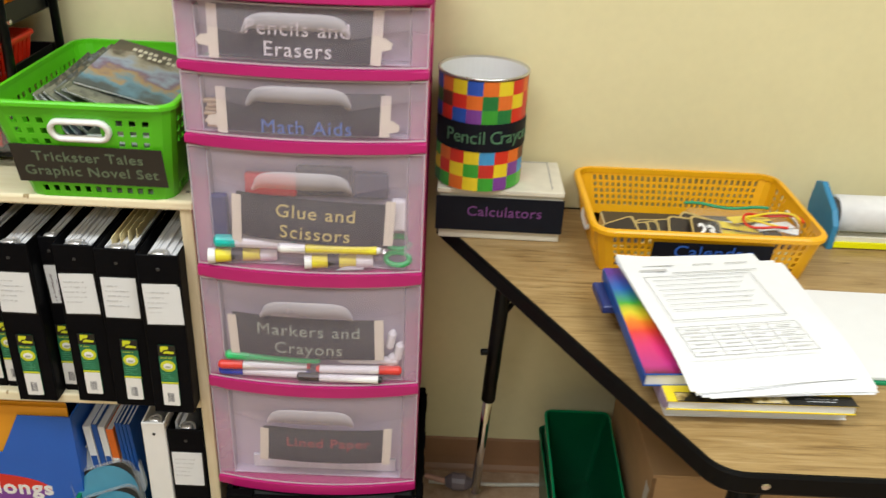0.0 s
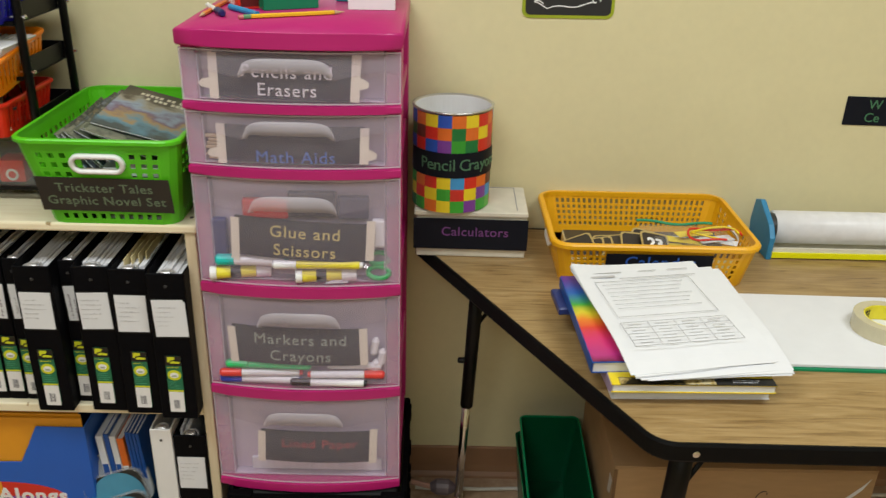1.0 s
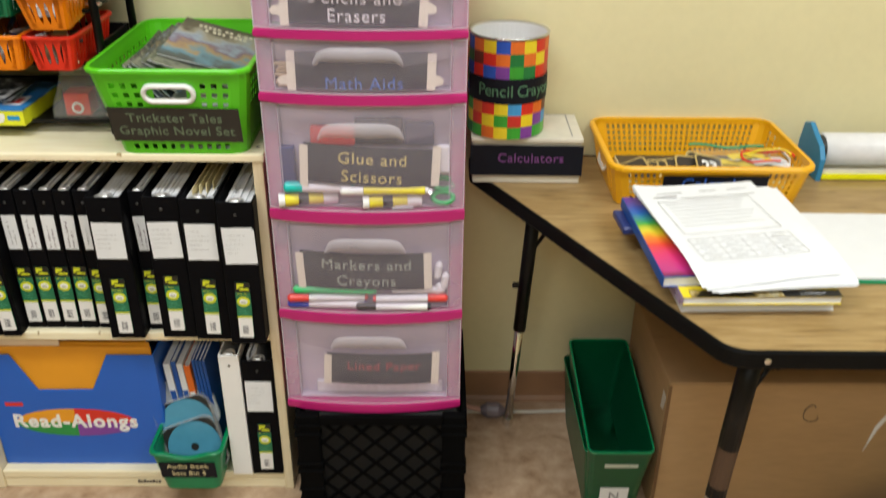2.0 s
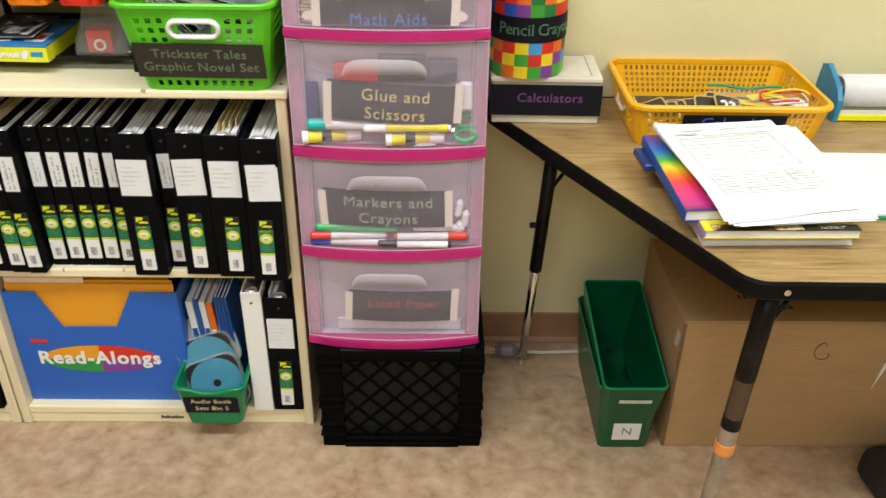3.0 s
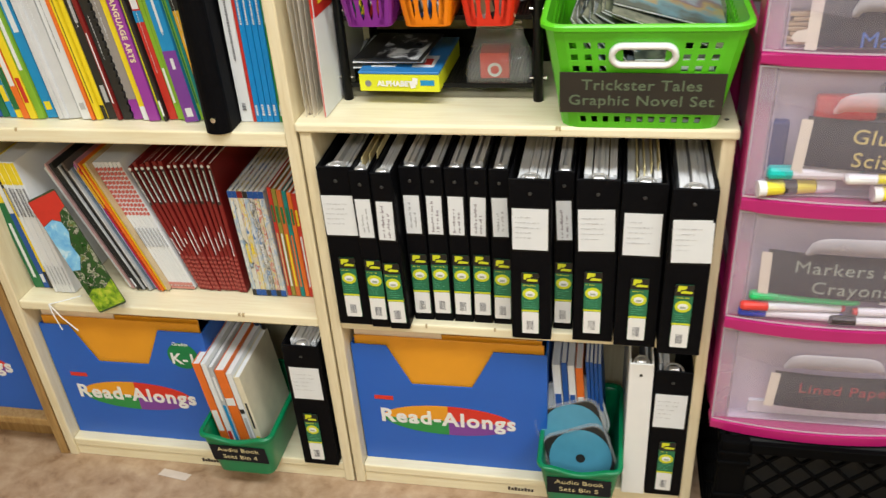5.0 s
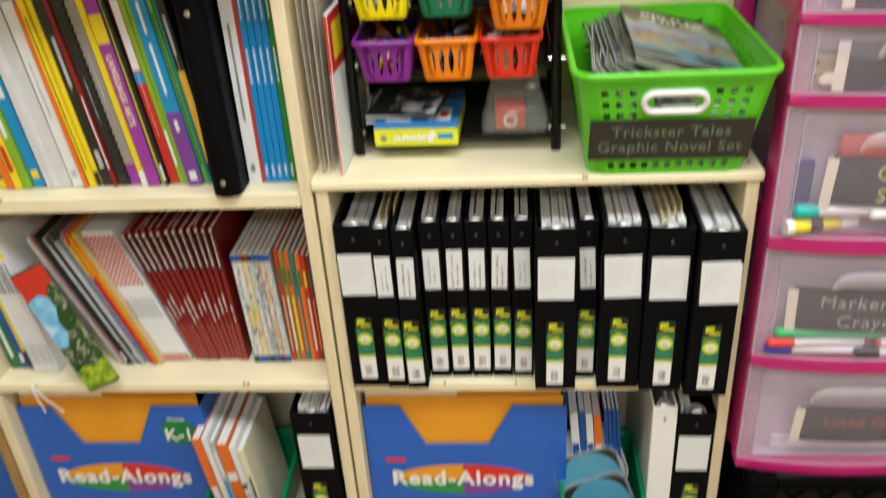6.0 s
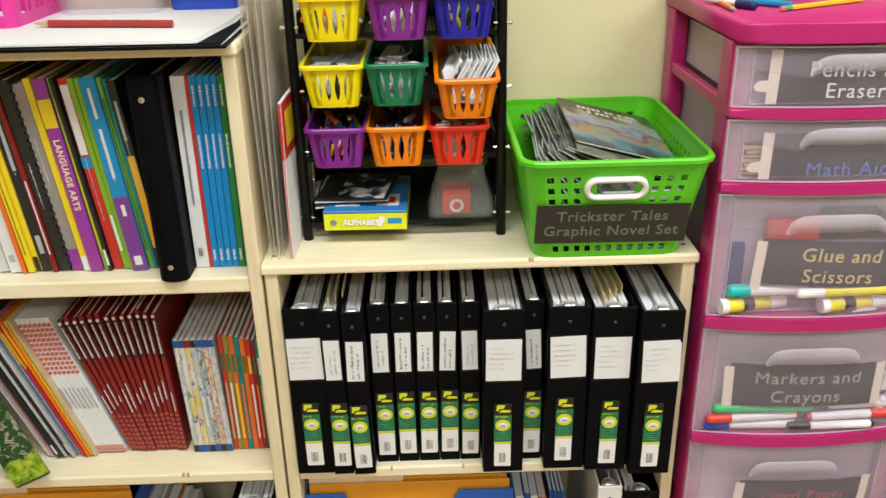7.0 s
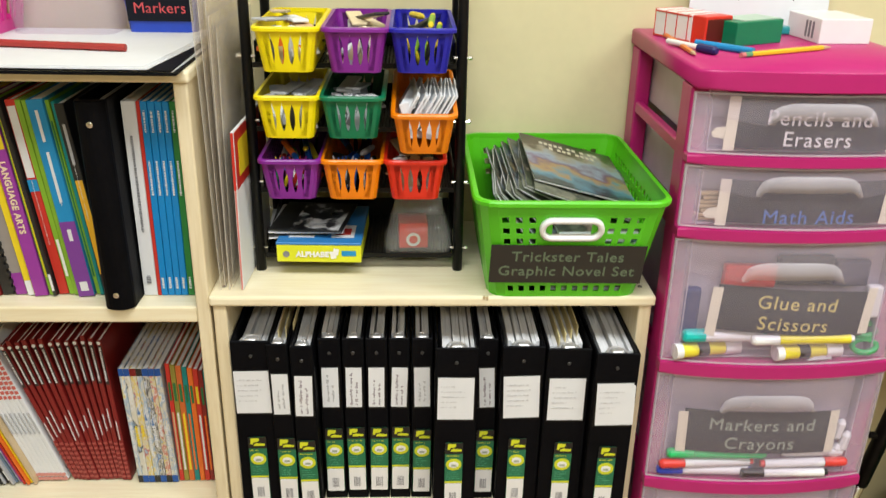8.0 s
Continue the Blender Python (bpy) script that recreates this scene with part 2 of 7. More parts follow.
def rounded(w, d, r, seg=4, cx=0.0, cy=0.0):
    """A rectangle with rounded corners, counter-clockwise."""
    out = []
    for sx, sy, a0 in ((1, 1, 0), (-1, 1, 90), (-1, -1, 180), (1, -1, 270)):
        for k in range(seg + 1):
            a = radians(a0 + 90 * k / seg)
            out.append((cx + sx * (w / 2 - r) + r * math.cos(a), cy + sy * (d / 2 - r) + r * math.sin(a)))
    return out


def shell(w, d, h, flare, r, cols, rows, hole, t=0.0022, rim_t=0.004):
    """A tray with flaring walls and rounded corners; hole(side, u, v) says where the wall is open. Sides: 0 back, 1 left, 2 front, 3 right."""
    spec = []
    arc = 3
    for side in range(4):
        nu = cols if side % 2 == 0 else max(3, int(cols * d / w))
        a0 = 90 * side
        for k in range(arc):
            spec.append(("c", side, k / arc, a0))
        for k in range(nu):
            spec.append(("s", side, k / nu, nu))

    def ring(z, off):
        s = z / h
        W, D, R = w + 2 * flare * s - 2 * off, d + 2 * flare * s - 2 * off, max(r - off, 0.002)
        cen = [(W / 2 - R, D / 2 - R), (-W / 2 + R, D / 2 - R), (-W / 2 + R, -D / 2 + R), (W / 2 - R, -D / 2 + R)]
        pts = []
        for kind, side, u, x in spec:
            c = cen[side]
            if kind == "c":
                a = radians(x + 90 * u)
                pts.append((c[0] + R * math.cos(a), c[1] + R * math.sin(a), z))
            else:
                e = cen[(side + 1) % 4]
                a = radians(90 * (side + 1))
                pts.append((c[0] + (e[0] - c[0]) * u + R * math.cos(a), c[1] + (e[1] - c[1]) * u + R * math.sin(a), z))
        return pts

    bm = bmesh.new()
    zs = [h * v for v in rows]
    outer = [[bm.verts.new(p) for p in ring(z, 0)] for z in zs]
    inner = [[bm.verts.new(p) for p in ring(z, t)] for z in zs]
    n, m = len(spec), len(zs) - 1

    def is_open(i, j):
        kind, side, u, x = spec[i]
        if kind == "c" or not 0 <= j < m:
            return False
        return hole(side, u + 0.5 / x, (rows[j] + rows[j + 1]) / 2)

    for i in range(n):
        i2 = (i + 1) % n
        for j in range(m):
            if is_open(i, j):
                for (a, b), other in ((((i, j), (i, j + 1)), is_open(i - 1, j)), (((i2, j), (i2, j + 1)), is_open(i2, j)),
                                      (((i, j), (i2, j)), is_open(i, j - 1)), (((i, j + 1), (i2, j + 1)), is_open(i, j + 1))):
                    if not other:
                        bm.faces.new((outer[a[1]][a[0]], outer[b[1]][b[0]], inner[b[1]][b[0]], inner[a[1]][a[0]]))
                continue
            bm.faces.new((outer[j][i], outer[j][i2], outer[j + 1][i2], outer[j + 1][i]))
            bm.faces.new((inner[j][i2], inner[j][i], inner[j + 1][i], inner[j + 1][i2]))
        bm.faces.new((outer[m][i], outer[m][i2], inner[m][i2], inner[m][i]))
    bm.faces.new(outer[0][::-1])
    bm.faces.new(inner[0])
    return bm


def ring_bar(w, d, r, z, wide, high):
    """A flat lip round a tray: outline w x d, of that width and height."""
    bm = bmesh.new()
    o, i = rounded(w, d, r), rounded(w - 2 * wide, d - 2 * wide, max(r - wide, 0.002))
    lev = [[bm.verts.new((*p, zz)) for p in q] for q, zz in ((o, z), (o, z + high * 0.7), (rounded(w - wide * 0.5, d - wide * 0.5, r), z + high), (i, z + high), (i, z))]
    n = len(o)
    for a, b in zip(lev, lev[1:] + lev[:1]):
        for k in range(n):
            bm.faces.new((a[k], a[(k + 1) % n], b[(k + 1) % n], b[k]))
    return bm


_text = {}


def lettering(body, size, material, parent, m, name="lettering", spacing=1.0, bold=0.0, flat=0.0003):
    """Words in the built-in font, in the x, y plane of m, centred."""
    cu = bpy.data.curves.new("lettering", "FONT")
    cu.body, cu.size, cu.align_x, cu.align_y = body, size, "CENTER", "CENTER"
    cu.extrude, cu.space_character, cu.offset, cu.resolution_u = flat, spacing, bold, 3
    tmp = new("lettering", cu)
    bpy.context.view_layer.update()
    me = bpy.data.meshes.new_from_object(tmp.evaluated_get(bpy.context.evaluated_depsgraph_get()))
    bpy.data.objects.remove(tmp)
    bpy.data.curves.remove(cu)
    me.materials.clear()
    me.materials.append(material)
    ob = new(name, me)
    ob.parent = parent
    ob.matrix_local = m
    return ob


def front(x, y, z, roll=0.0, tip=0.0):
    """A pose whose x, y plane faces the room (towards -y); tip leans its top back."""
    return pose(x, y, z) @ pose(0, 0, 0, 90 - tip, 0, 0) @ pose(0, 0, 0, 0, 0, roll)


def plate(pts, t=0.0006):
    """A thin flat shape in the x, y plane."""
    return prism(pts, 0, t)


def rect(w, h, cx=0.0, cy=0.0):
    return [(cx - w / 2, cy - h / 2), (cx + w / 2, cy - h / 2), (cx + w / 2, cy + h / 2), (cx - w / 2, cy + h / 2)]


def oval(w, h, cx=0.0, cy=0.0, n=24, a0=0.0, a1=360.0):
    return [(cx + w / 2 * math.cos(radians(a0 + (a1 - a0) * k / n)), cy + h / 2 * math.sin(radians(a0 + (a1 - a0) * k / n))) for k in range(n if a1 - a0 >= 360 else n + 1)]


def bars(parent, material, w, h, rows, m, rng, t=0.0005, fill=0.5):
    """Lines of writing too small to read, as plain bars."""
    bm = bmesh.new()
    for k in range(rows):
        y = h / 2 - h * (k + 0.5) / rows
        end = -w / 2 + w * rng.uniform(0.55, 1.0)
        th = h / rows * fill
        x = -w / 2
        while x < end - th * 0.4:
            ww = min(th * rng.uniform(0.2, 0.5), end - x)
            lo, hi = rng.choice((0.5, 0.5, 0.2)), rng.choice((0.5, 0.15, 0.15))
            add_box(bm, x, x + ww, y - th * lo, y + th * hi, 0, t)
            x += ww + th * rng.choice((0.25, 0.3, 0.3, 0.35, 1.1))
    ob = part("writing", bm, material, parent, "", m)
    ob["kind"] = "stuff"
    return ob


rnd = random.Random(7)

# ---- the room ----
WY = 0.312
XW, XE, YS = -2.6, 4.2, -4.6
solid("floor", box(XW - 0.1, XE + 0.1, YS - 0.1, WY + 0.12, -0.08, 0), FLOOR, "tan mottled sheet vinyl floor, slightly glossy", "floor", "structure")
solid("wall_north", box(XW, XE, WY, WY + 0.12, 0, CEIL), WALL, "cream yellow painted wall behind the shelves", "wall", "structure")
solid("wall_south", box(XW, XE, YS - 0.1, YS, 0, CEIL), WALL, "plain cream painted wall", "wall", "structure")
solid("wall_west", box(XW - 0.1, XW, YS - 0.1, WY + 0.12, 0, CEIL), WALL, "plain cream painted wall", "wall", "structure")
solid("wall_east", box(XE, XE + 0.1, YS - 0.1, WY + 0.12, 0, CEIL), WALL, "plain cream painted wall", "wall", "structure")
solid("ceiling", box(XW - 0.1, XE + 0.1, YS - 0.1, WY + 0.12, CEIL, CEIL + 0.1), CEILING, "white ceiling", "ceiling", "structure")
cv = [(0, 0), (-0.014, 0.0), (-0.012, 0.006), (-0.006, 0.014), (-0.004, 0.03), (-0.004, 0.080), (-0.002, 0.084), (0, 0.084)]
bm = bmesh.new()
ends = [[bm.verts.new((x, WY + y, z)) for y, z in cv] for x in (XW, XE)]
for k in range(len(cv)):
    bm.faces.new((ends[0][k], ends[0][(k + 1) % len(cv)], ends[1][(k + 1) % len(cv)], ends[1][k]))
solid("baseboard", bm, COVE, "brown rubber cove base along the wall", "baseboard", "structure")
for lx, ly, power in LAMPS:
    fx = thing("ceiling_light", "white fluorescent ceiling fixture", "light", pose(lx, ly, CEIL), "ceiling lights")
    bm = bmesh.new()
    for a in ((-0.63, -0.61, -0.31, 0.31), (0.61, 0.63, -0.31, 0.31), (-0.61, 0.61, -0.31, -0.29), (-0.61, 0.61, 0.29, 0.31)):
        add_box(bm, *a, -0.06, 0)
    part("frame", bm, WHITE, fx)


# ---- bookcases ----
def bookcase(name, label, x0, x1, levels, top, mark=True, wood=None, recess=0.006):
    """Two sides, boards at the given heights (upper faces), a kick board and a back."""
    t = 0.019
    # the upright panels take the birch copy with shade in its colour
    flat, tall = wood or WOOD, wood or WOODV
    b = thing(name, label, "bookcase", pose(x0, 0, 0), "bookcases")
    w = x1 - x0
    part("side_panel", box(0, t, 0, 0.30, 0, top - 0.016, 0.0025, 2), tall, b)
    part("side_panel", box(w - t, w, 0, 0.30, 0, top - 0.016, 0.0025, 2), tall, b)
    part("top_board", box(-0.004, w + 0.004, -0.005, 0.302, top - 0.016, top, 0.004, 2), flat, b)
    for z in levels:
        part("shelf_board", box(t, w - t, 0.003, 0.29, z - (0.025 if z == levels[-1] and len(levels) > 2 else 0.019), z, 0.003, 2), flat, b)
    part("kick_board", box(t, w - t, recess, recess + 0.016, 0, levels[0] - 0.0195, 0.001), flat, b)
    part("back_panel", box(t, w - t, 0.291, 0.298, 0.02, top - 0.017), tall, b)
    rn = random.Random(int(1000 * (x0 + 3)))
    for z, yf, top2 in [(top - 0.0005, -0.0054, True)] + [(q - 0.0005, 0.0026, False) for q in levels[1:]]:
        for k in range(2):
            nx, s = rn.uniform(0.06, w - 0.06), rn.uniform(0.0012, 0.003)
            part("dent", box(nx - s, nx + s, yf, yf + 0.004, z - rn.uniform(0.003, 0.006), z + 0.0008), col(0.50, 0.39, 0.22), b, "worn brown nick in the edge")
    if mark:
        bm = bmesh.new()
        for k in range(8):
            add_box(bm, 0.30 + k * 0.0062, 0.3045 + k * 0.0062, 0.0045, 0.0058, 0.012, 0.012 + (0.008 if k in (0, 2, 5) else 0.0055))
        part("maker_mark", bm, col(0.03, 0.02, 0.02), b, "small dark printed maker mark")
    for sx in (0.012, w - 0.012):
        part("screw_cap", prism(oval(0.007, 0.007, sx, 0.03, 12), top, top + 0.0006), col(0.10, 0.07, 0.05), b)
    return b


A0, A1, B0, B1 = -0.626, -0.004, 0.0, 0.632
ZA, ZM, Z0, ZB, ZTA = 0.748, 0.397, 0.046, 0.768, 1.086
bookcase("bookcase", "low pale birch bookcase with one inner shelf, full of black binders", B0, B1, [Z0, ZM], ZB)
bookcase("bookcase", "taller pale birch bookcase with three full shelves", A0, A1, [Z0, ZM, ZA], ZTA)
bookcase("bookcase", "brown oak bookcase beside the pale ones, holding a blue box", -1.281, -0.630, [0.092, 0.44], ZB, False, BROWN, 0.05)


# ---- binders ----
SILVER = mat("bright_ring_metal", (0.82, 0.82, 0.83), 0.32, 0.08, 60, 0.1, 0.7)


def ring_arch(w):
    """A ring lying level: from the spine plate back through the pages."""
    return tube([(w / 2 * math.cos(a), 0.020 * math.sin(a), 0.0) for a in [math.pi * k / 10 for k in range(11)]], 0.0021, 8)


def sticker(parent, z0, rng, y=-0.0012, h=0.118, w=0.0272, dx=0.0):
    """The maker's label on a binder's spine: green card, yellow logo, white oval and bar code."""
    s = part("product_sticker", plate(rounded(w, h, 0.002, 2, 0, h / 2)), GREENS, parent, "green product sticker with a white bar code", front(dx, y, z0, rng.uniform(-1, 1)))
    up = lambda d: pose(0, 0, d)
    part("logo_panel", plate(rect(w * 1.0, h * 0.17, 0, h * 0.915)), col(0.008, 0.008, 0.008), s, "", up(0.0005))
    part("logo", plate([(-w * .38, h * .895), (-w * .24, h * .895), (-w * .2, h * .925), (w * .02, h * .93), (w * .12, h * .955), (w * .1, h * .985), (-w * .34, h * .985)]), YELS, s, "", up(0.0009))
    part("logo_stripe", plate([(-w * .2, h * .872), (w * .42, h * .872), (w * .44, h * .9), (w * .0, h * .912), (-w * .16, h * .9)]), YELS, s, "", up(0.0013))
    bars(s, YELS, w * .8, h * .035, 1, pose(0, h * .80, 0.0009), rng, fill=0.6)
    part("oval_frame", plate(oval(w * .88, h * .18, 0, h * .665)), YELS, s, "", up(0.0009))
    part("oval_panel", plate(oval(w * .56, h * .095, 0, h * .665)), WHITE, s, "", up(0.0013))
    part("oval_picture", plate(rect(w * .3, h * .03, 0, h * .655)), col(0.35, 0.40, 0.33), s, "", up(0.0017))
    bars(s, col(0.10, 0.40, 0.24), w * .75, h * .14, 4, pose(0, h * .49, 0.0006), rng, fill=0.4)
    part("stripe", plate(rect(w, h * .026, 0, h * .385)), YELS, s, "", up(0.0009))
    part("bar_code_panel", plate(rounded(w * .96, h * .36, 0.0015, 2, 0, h * .185)), WHITE, s, "", up(0.0009))
    bm = bmesh.new()
    for k in range(9):
        add_box(bm, -w * .2 + k * w * .045, -w * .2 + k * w * .045 + w * rng.choice((.015, .028)), h * .07, h * .22, 0, 0.0004)
    part("bar_code", bm, INK, s, "", up(0.0015))["kind"] = "stuff"


def binder(x0, x1, y, z, h, rng, paper=(0.036, 0.075), pages=0.9, tilt=0.0, cover=BLACK, label="", st=True, dark=False, skew=0.0, group="binders", page_mat=None):
    """A ring binder on its end, spine to the room."""
    w = x1 - x0
    b = thing("ring_binder", label or "black ring binder with white spine label and green sticker", "binder", pose((x0 + x1) / 2, y, z, 0, tilt, skew), group)
    d = 0.262
    bm = box(-w / 2, w / 2, 0, 0.0042, 0, h, 0.0012)
    part("spine", bm, cover, b)
    part("cover", box(-w / 2, -w / 2 + 0.0034, 0.0046, d, 0, h, 0.001), cover, b)
    part("cover", box(w / 2 - 0.0034, w / 2, 0.0046, d, 0, h, 0.001), cover, b)
    pw = (w - 0.009) * max(pages, 0.9) if pages > 0.4 else (w - 0.009) * pages
    px = (w - 0.009 - pw) / 2 * rng.choice((-1, 1)) * 0.8
    nst = max(3, int(pw / 0.006))
    for q in range(nst):
        a0, a1 = px - pw / 2 + pw * q / nst + 0.0003, px - pw / 2 + pw * (q + 0.95) / nst
        bm = box(a0, a1, 0.022 + rng.uniform(0, 0.006), 0.232 + rng.uniform(-0.006, 0.006), 0.012, 0.287 + rng.uniform(-0.006, 0.003))
        sh, fr = rng.uniform(-0.0018, 0.0018), rng.uniform(-0.003, 0.0015)
        for v in bm.verts:
            if v.co.z > 0.2:
                v.co.x += sh + (0.0008 if v.co.y > 0.1 else 0)
                v.co.z += fr if v.co.y < 0.1 else rng.uniform(-0.002, 0.003)
        part("page_block", bm, page_mat or PAGES, b)
    part("ring", ring_arch(min(w - 0.016, 0.030)), SILVER, b, "", pose(0, 0.007, h - 0.0045))
    part("ring_plate", box(-w * 0.2, w * 0.2, 0.0046, 0.010, 0.03, h - 0.012, 0.001), SILVER, b)
    lever = box(-min(0.009, w * 0.26), min(0.009, w * 0.26), 0.0055, 0.017, h - 0.0115, h + 0.0005, 0.003, 2)
    part("ring_lever", lever, SILVER, b, "bright steel ring lever", None, True)
    part("rivet", lathe([(0.0028, 0), (0.0028, 0.0006), (0.0018, 0.0012)], 12), col(0.03, 0.03, 0.03, 0.3), b, "", front(0, -0.0001, h - 0.024))
    if paper:
        lw, lh = min(paper[0], w - 0.004), paper[1]
        part("sleeve", box(-lw / 2 - 0.0015, lw / 2 + 0.0015, -0.0006, 0, h - 0.050 - lh - 0.003, h - 0.047), BLACKM, b, "clear black label pocket")
        lb = part("spine_label", plate(rect(lw, lh)), PAPER, b, "white paper spine label", front(rng.uniform(-0.001, 0.001), -0.0008, h - 0.049 - lh / 2, rng.uniform(-2.5, 2.5)))
        if lw > 0.04:
            bars(lb, col(0.50, 0.50, 0.52), lw * .72, lh * .62, 5, pose(-lw * .05, lh * .05, 0.0007), rng, fill=0.28)
        elif dark:
            bars(lb, col(0.27, 0.23, 0.27), lh * .86, lw * .66, 2, pose(0, 0, 0.0007, 0, 0, 90), rng, fill=0.52)
        else:
            bars(lb, col(0.42, 0.42, 0.44), lh * .7, lw * .6, 2, pose(0, 0, 0.0007, 0, 0, 90), rng, fill=0.5)
    if st:
        sticker(b, 0.016 + rng.uniform(-0.003, 0.003), rng, dx=rng.uniform(-0.1, 0.12) * max(0, w - 0.03))
    return b


BIND = [  # left, right, front, height, label width, writing dark, pages filled, tilt
    (0.0205, 0.078, -0.006, 0.300, 0.056, False, 0.72, 0.0), (0.079, 0.110, -0.010, 0.297, 0.024, False, 0.9, -1.2),
    (0.1115, 0.145, -0.012, 0.295, 0.026, True, 0.7, -1.0), (0.1475, 0.181, 0.018, 0.291, 0.025, False, 0.75, -0.8),
    (0.1825, 0.215, 0.018, 0.291, 0.024, True, 0.85, -0.6), (0.2165, 0.249, 0.018, 0.291, 0.024, True, 0.85, -0.4),
    (0.2505, 0.282, 0.018, 0.291, 0.024, True, 0.6, -0.3), (0.2835, 0.3155, 0.018, 0.291, 0.024, False, 0.6, 0.0),
    (0.318, 0.381, -0.017, 0.294, 0.054, True, 0.9, 0.0), (0.3825, 0.4135, 0.014, 0.292, 0.023, True, 0.7, 0.0),
    (0.4155, 0.479, -0.013, 0.294, 0.054, False, 0.9, 0.2), (0.4805, 0.5455, -0.020, 0.294, 0.054, False, 0.88, 0.3),
    (0.5485, 0.6125, -0.034, 0.294, 0.054, False, 0.55, 0.4)]
for k, (x0, x1, y, h, lw, dk, pg, tl) in enumerate(BIND):
    r = random.Random(40 + k)
    bd = binder(x0, x1, y, ZM, h, r, (lw, 0.072 if lw > 0.04 else 0.069), pg, tl, dark=dk,
                label="wide black ring binder with a broad white spine label" if lw > 0.04 else "narrow black ring binder with a slim white spine label")
    if k == 12:
        part("spine_label", plate(rect(0.050, 0.068)), PAPER, bd, "second paper label slipped behind the first", front(0.006, -0.0007, h - 0.087, 1.5))
    if k in (1, 11):
        for q in range(4):
            part("divider", box(-0.0008, 0.0008, 0.026 + 0.008 * q, 0.235, 0.02, 0.300 + 0.002 * q), CREAM, bd, "cream paper divider", pose(-0.007 + 0.004 * q, 0, 0, 0, -1 + 1.2 * q, 0))
binder(-0.098, -0.029, -0.006, Z0, 0.294, random.Random(61), (0.056, 0.074), 0.9, 0, label="black ring binder beside a green bin, with white label")
binder(0.551, 0.6125, -0.004, Z0, 0.290, random.Random(62), (0.052, 0.074), 0.3, 0, label="black ring binder on the bottom shelf with plain white label")
binder(0.509, 0.549, -0.006, Z0, 0.304, random.Random(63), None, 0.2, 0, WHITE, "white ring binder with a plain glossy spine", False)


# ---- storage boxes with a cut-out front ----
def read_box(x0, x1, y, z, grades=False):
    w, h, d = x1 - x0, 0.281, 0.235
    b = thing("storage_box", "blue cardboard storage box with an orange lining and printed oval", "box", pose(x0, y, z), "storage boxes")
    cut = [(0, 0), (w, 0), (w, h), (w * .735, h), (w * .617, h * .695), (w * .30, h * .69), (w * .185, h), (0, h)]
    part("front_panel", upright(cut, 0, 0.003, 0.0004), BOXBLUE, b)
    part("side_panel", box(0, 0.003, 0.0035, d, 0, h, 0.0005), BOXBLUE, b)
    part("side_panel", box(w - 0.003, w, 0.0035, d, 0, h, 0.0005), BOXBLUE, b)
    part("back_panel", box(0.0035, w - 0.0035, d - 0.003, d, 0, h, 0.0005), BOXBLUE, b)
    part("bottom_panel", box(0.0035, w - 0.0035, 0.004, d - 0.004, 0, 0.003), BOXBLUE, b)
    part("lining", box(0.006, w - 0.006, 0.006, 0.010, 0.004, h + 0.016, 0.001), BOXORANGE, b, "orange card folder inside")
    for k in range(3):
        part("folder", box(0.008, w - 0.01 - 0.01 * k, 0.014 + 0.012 * k, 0.017 + 0.012 * k, 0.004, h + 0.020 + 0.004 * k, 0.001), BOXORANGE, b, "orange card folder")
    part("folder", box(0.006, w * .47, 0.0108, 0.0128, 0.004, h + 0.030, 0.0005), col(0.80, 0.66, 0.50, 0.6), b, "pale card folder")
    cx, cz, ow, oh = w * .48, 0.1123, w * .70, 0.0706
    for (a0, a1), mt in zip(((0, 90), (90, 180), (180, 270), (270, 360)), (RED, BOXORANGE, col(0.02, 0.27, 0.06), PURPLE)):
        pts = [(0, 0)] + oval(ow, oh, 0, 0, 12, a0, a1)
        part("oval_quarter", plate(pts), mt, b, "", front(cx, -0.0002, cz))
    lettering("Read-Alongs", 0.0450, WHITE, b, front(cx - 0.002, -0.0009, cz + 0.002), "lettering", 1.12, 0.0014)
    part("maker_tag", plate(rect(0.036, 0.009)), RED, b, "small red maker tag", front(w * .14, -0.0002, h * .565))
    if grades:
        part("grade_spot", plate(oval(0.062, 0.062)), col(0.0, 0.20, 0.06), b, "green round grade mark", front(w * .85, -0.0002, h * .8))
        lettering("K-1", 0.036, WHITE, b, front(w * .85, -0.0009, h * .77), "lettering", 1.0, 0.0008)
        lettering("Grades", 0.011, WHITE, b, front(w * .85, -0.0009, h * .9))
    return b


read_box(0.021, 0.372, 0.026, Z0)
read_box(-0.604, -0.266, 0.026, Z0, True)
read_box(-1.00, -0.656, 0.030, 0.092)


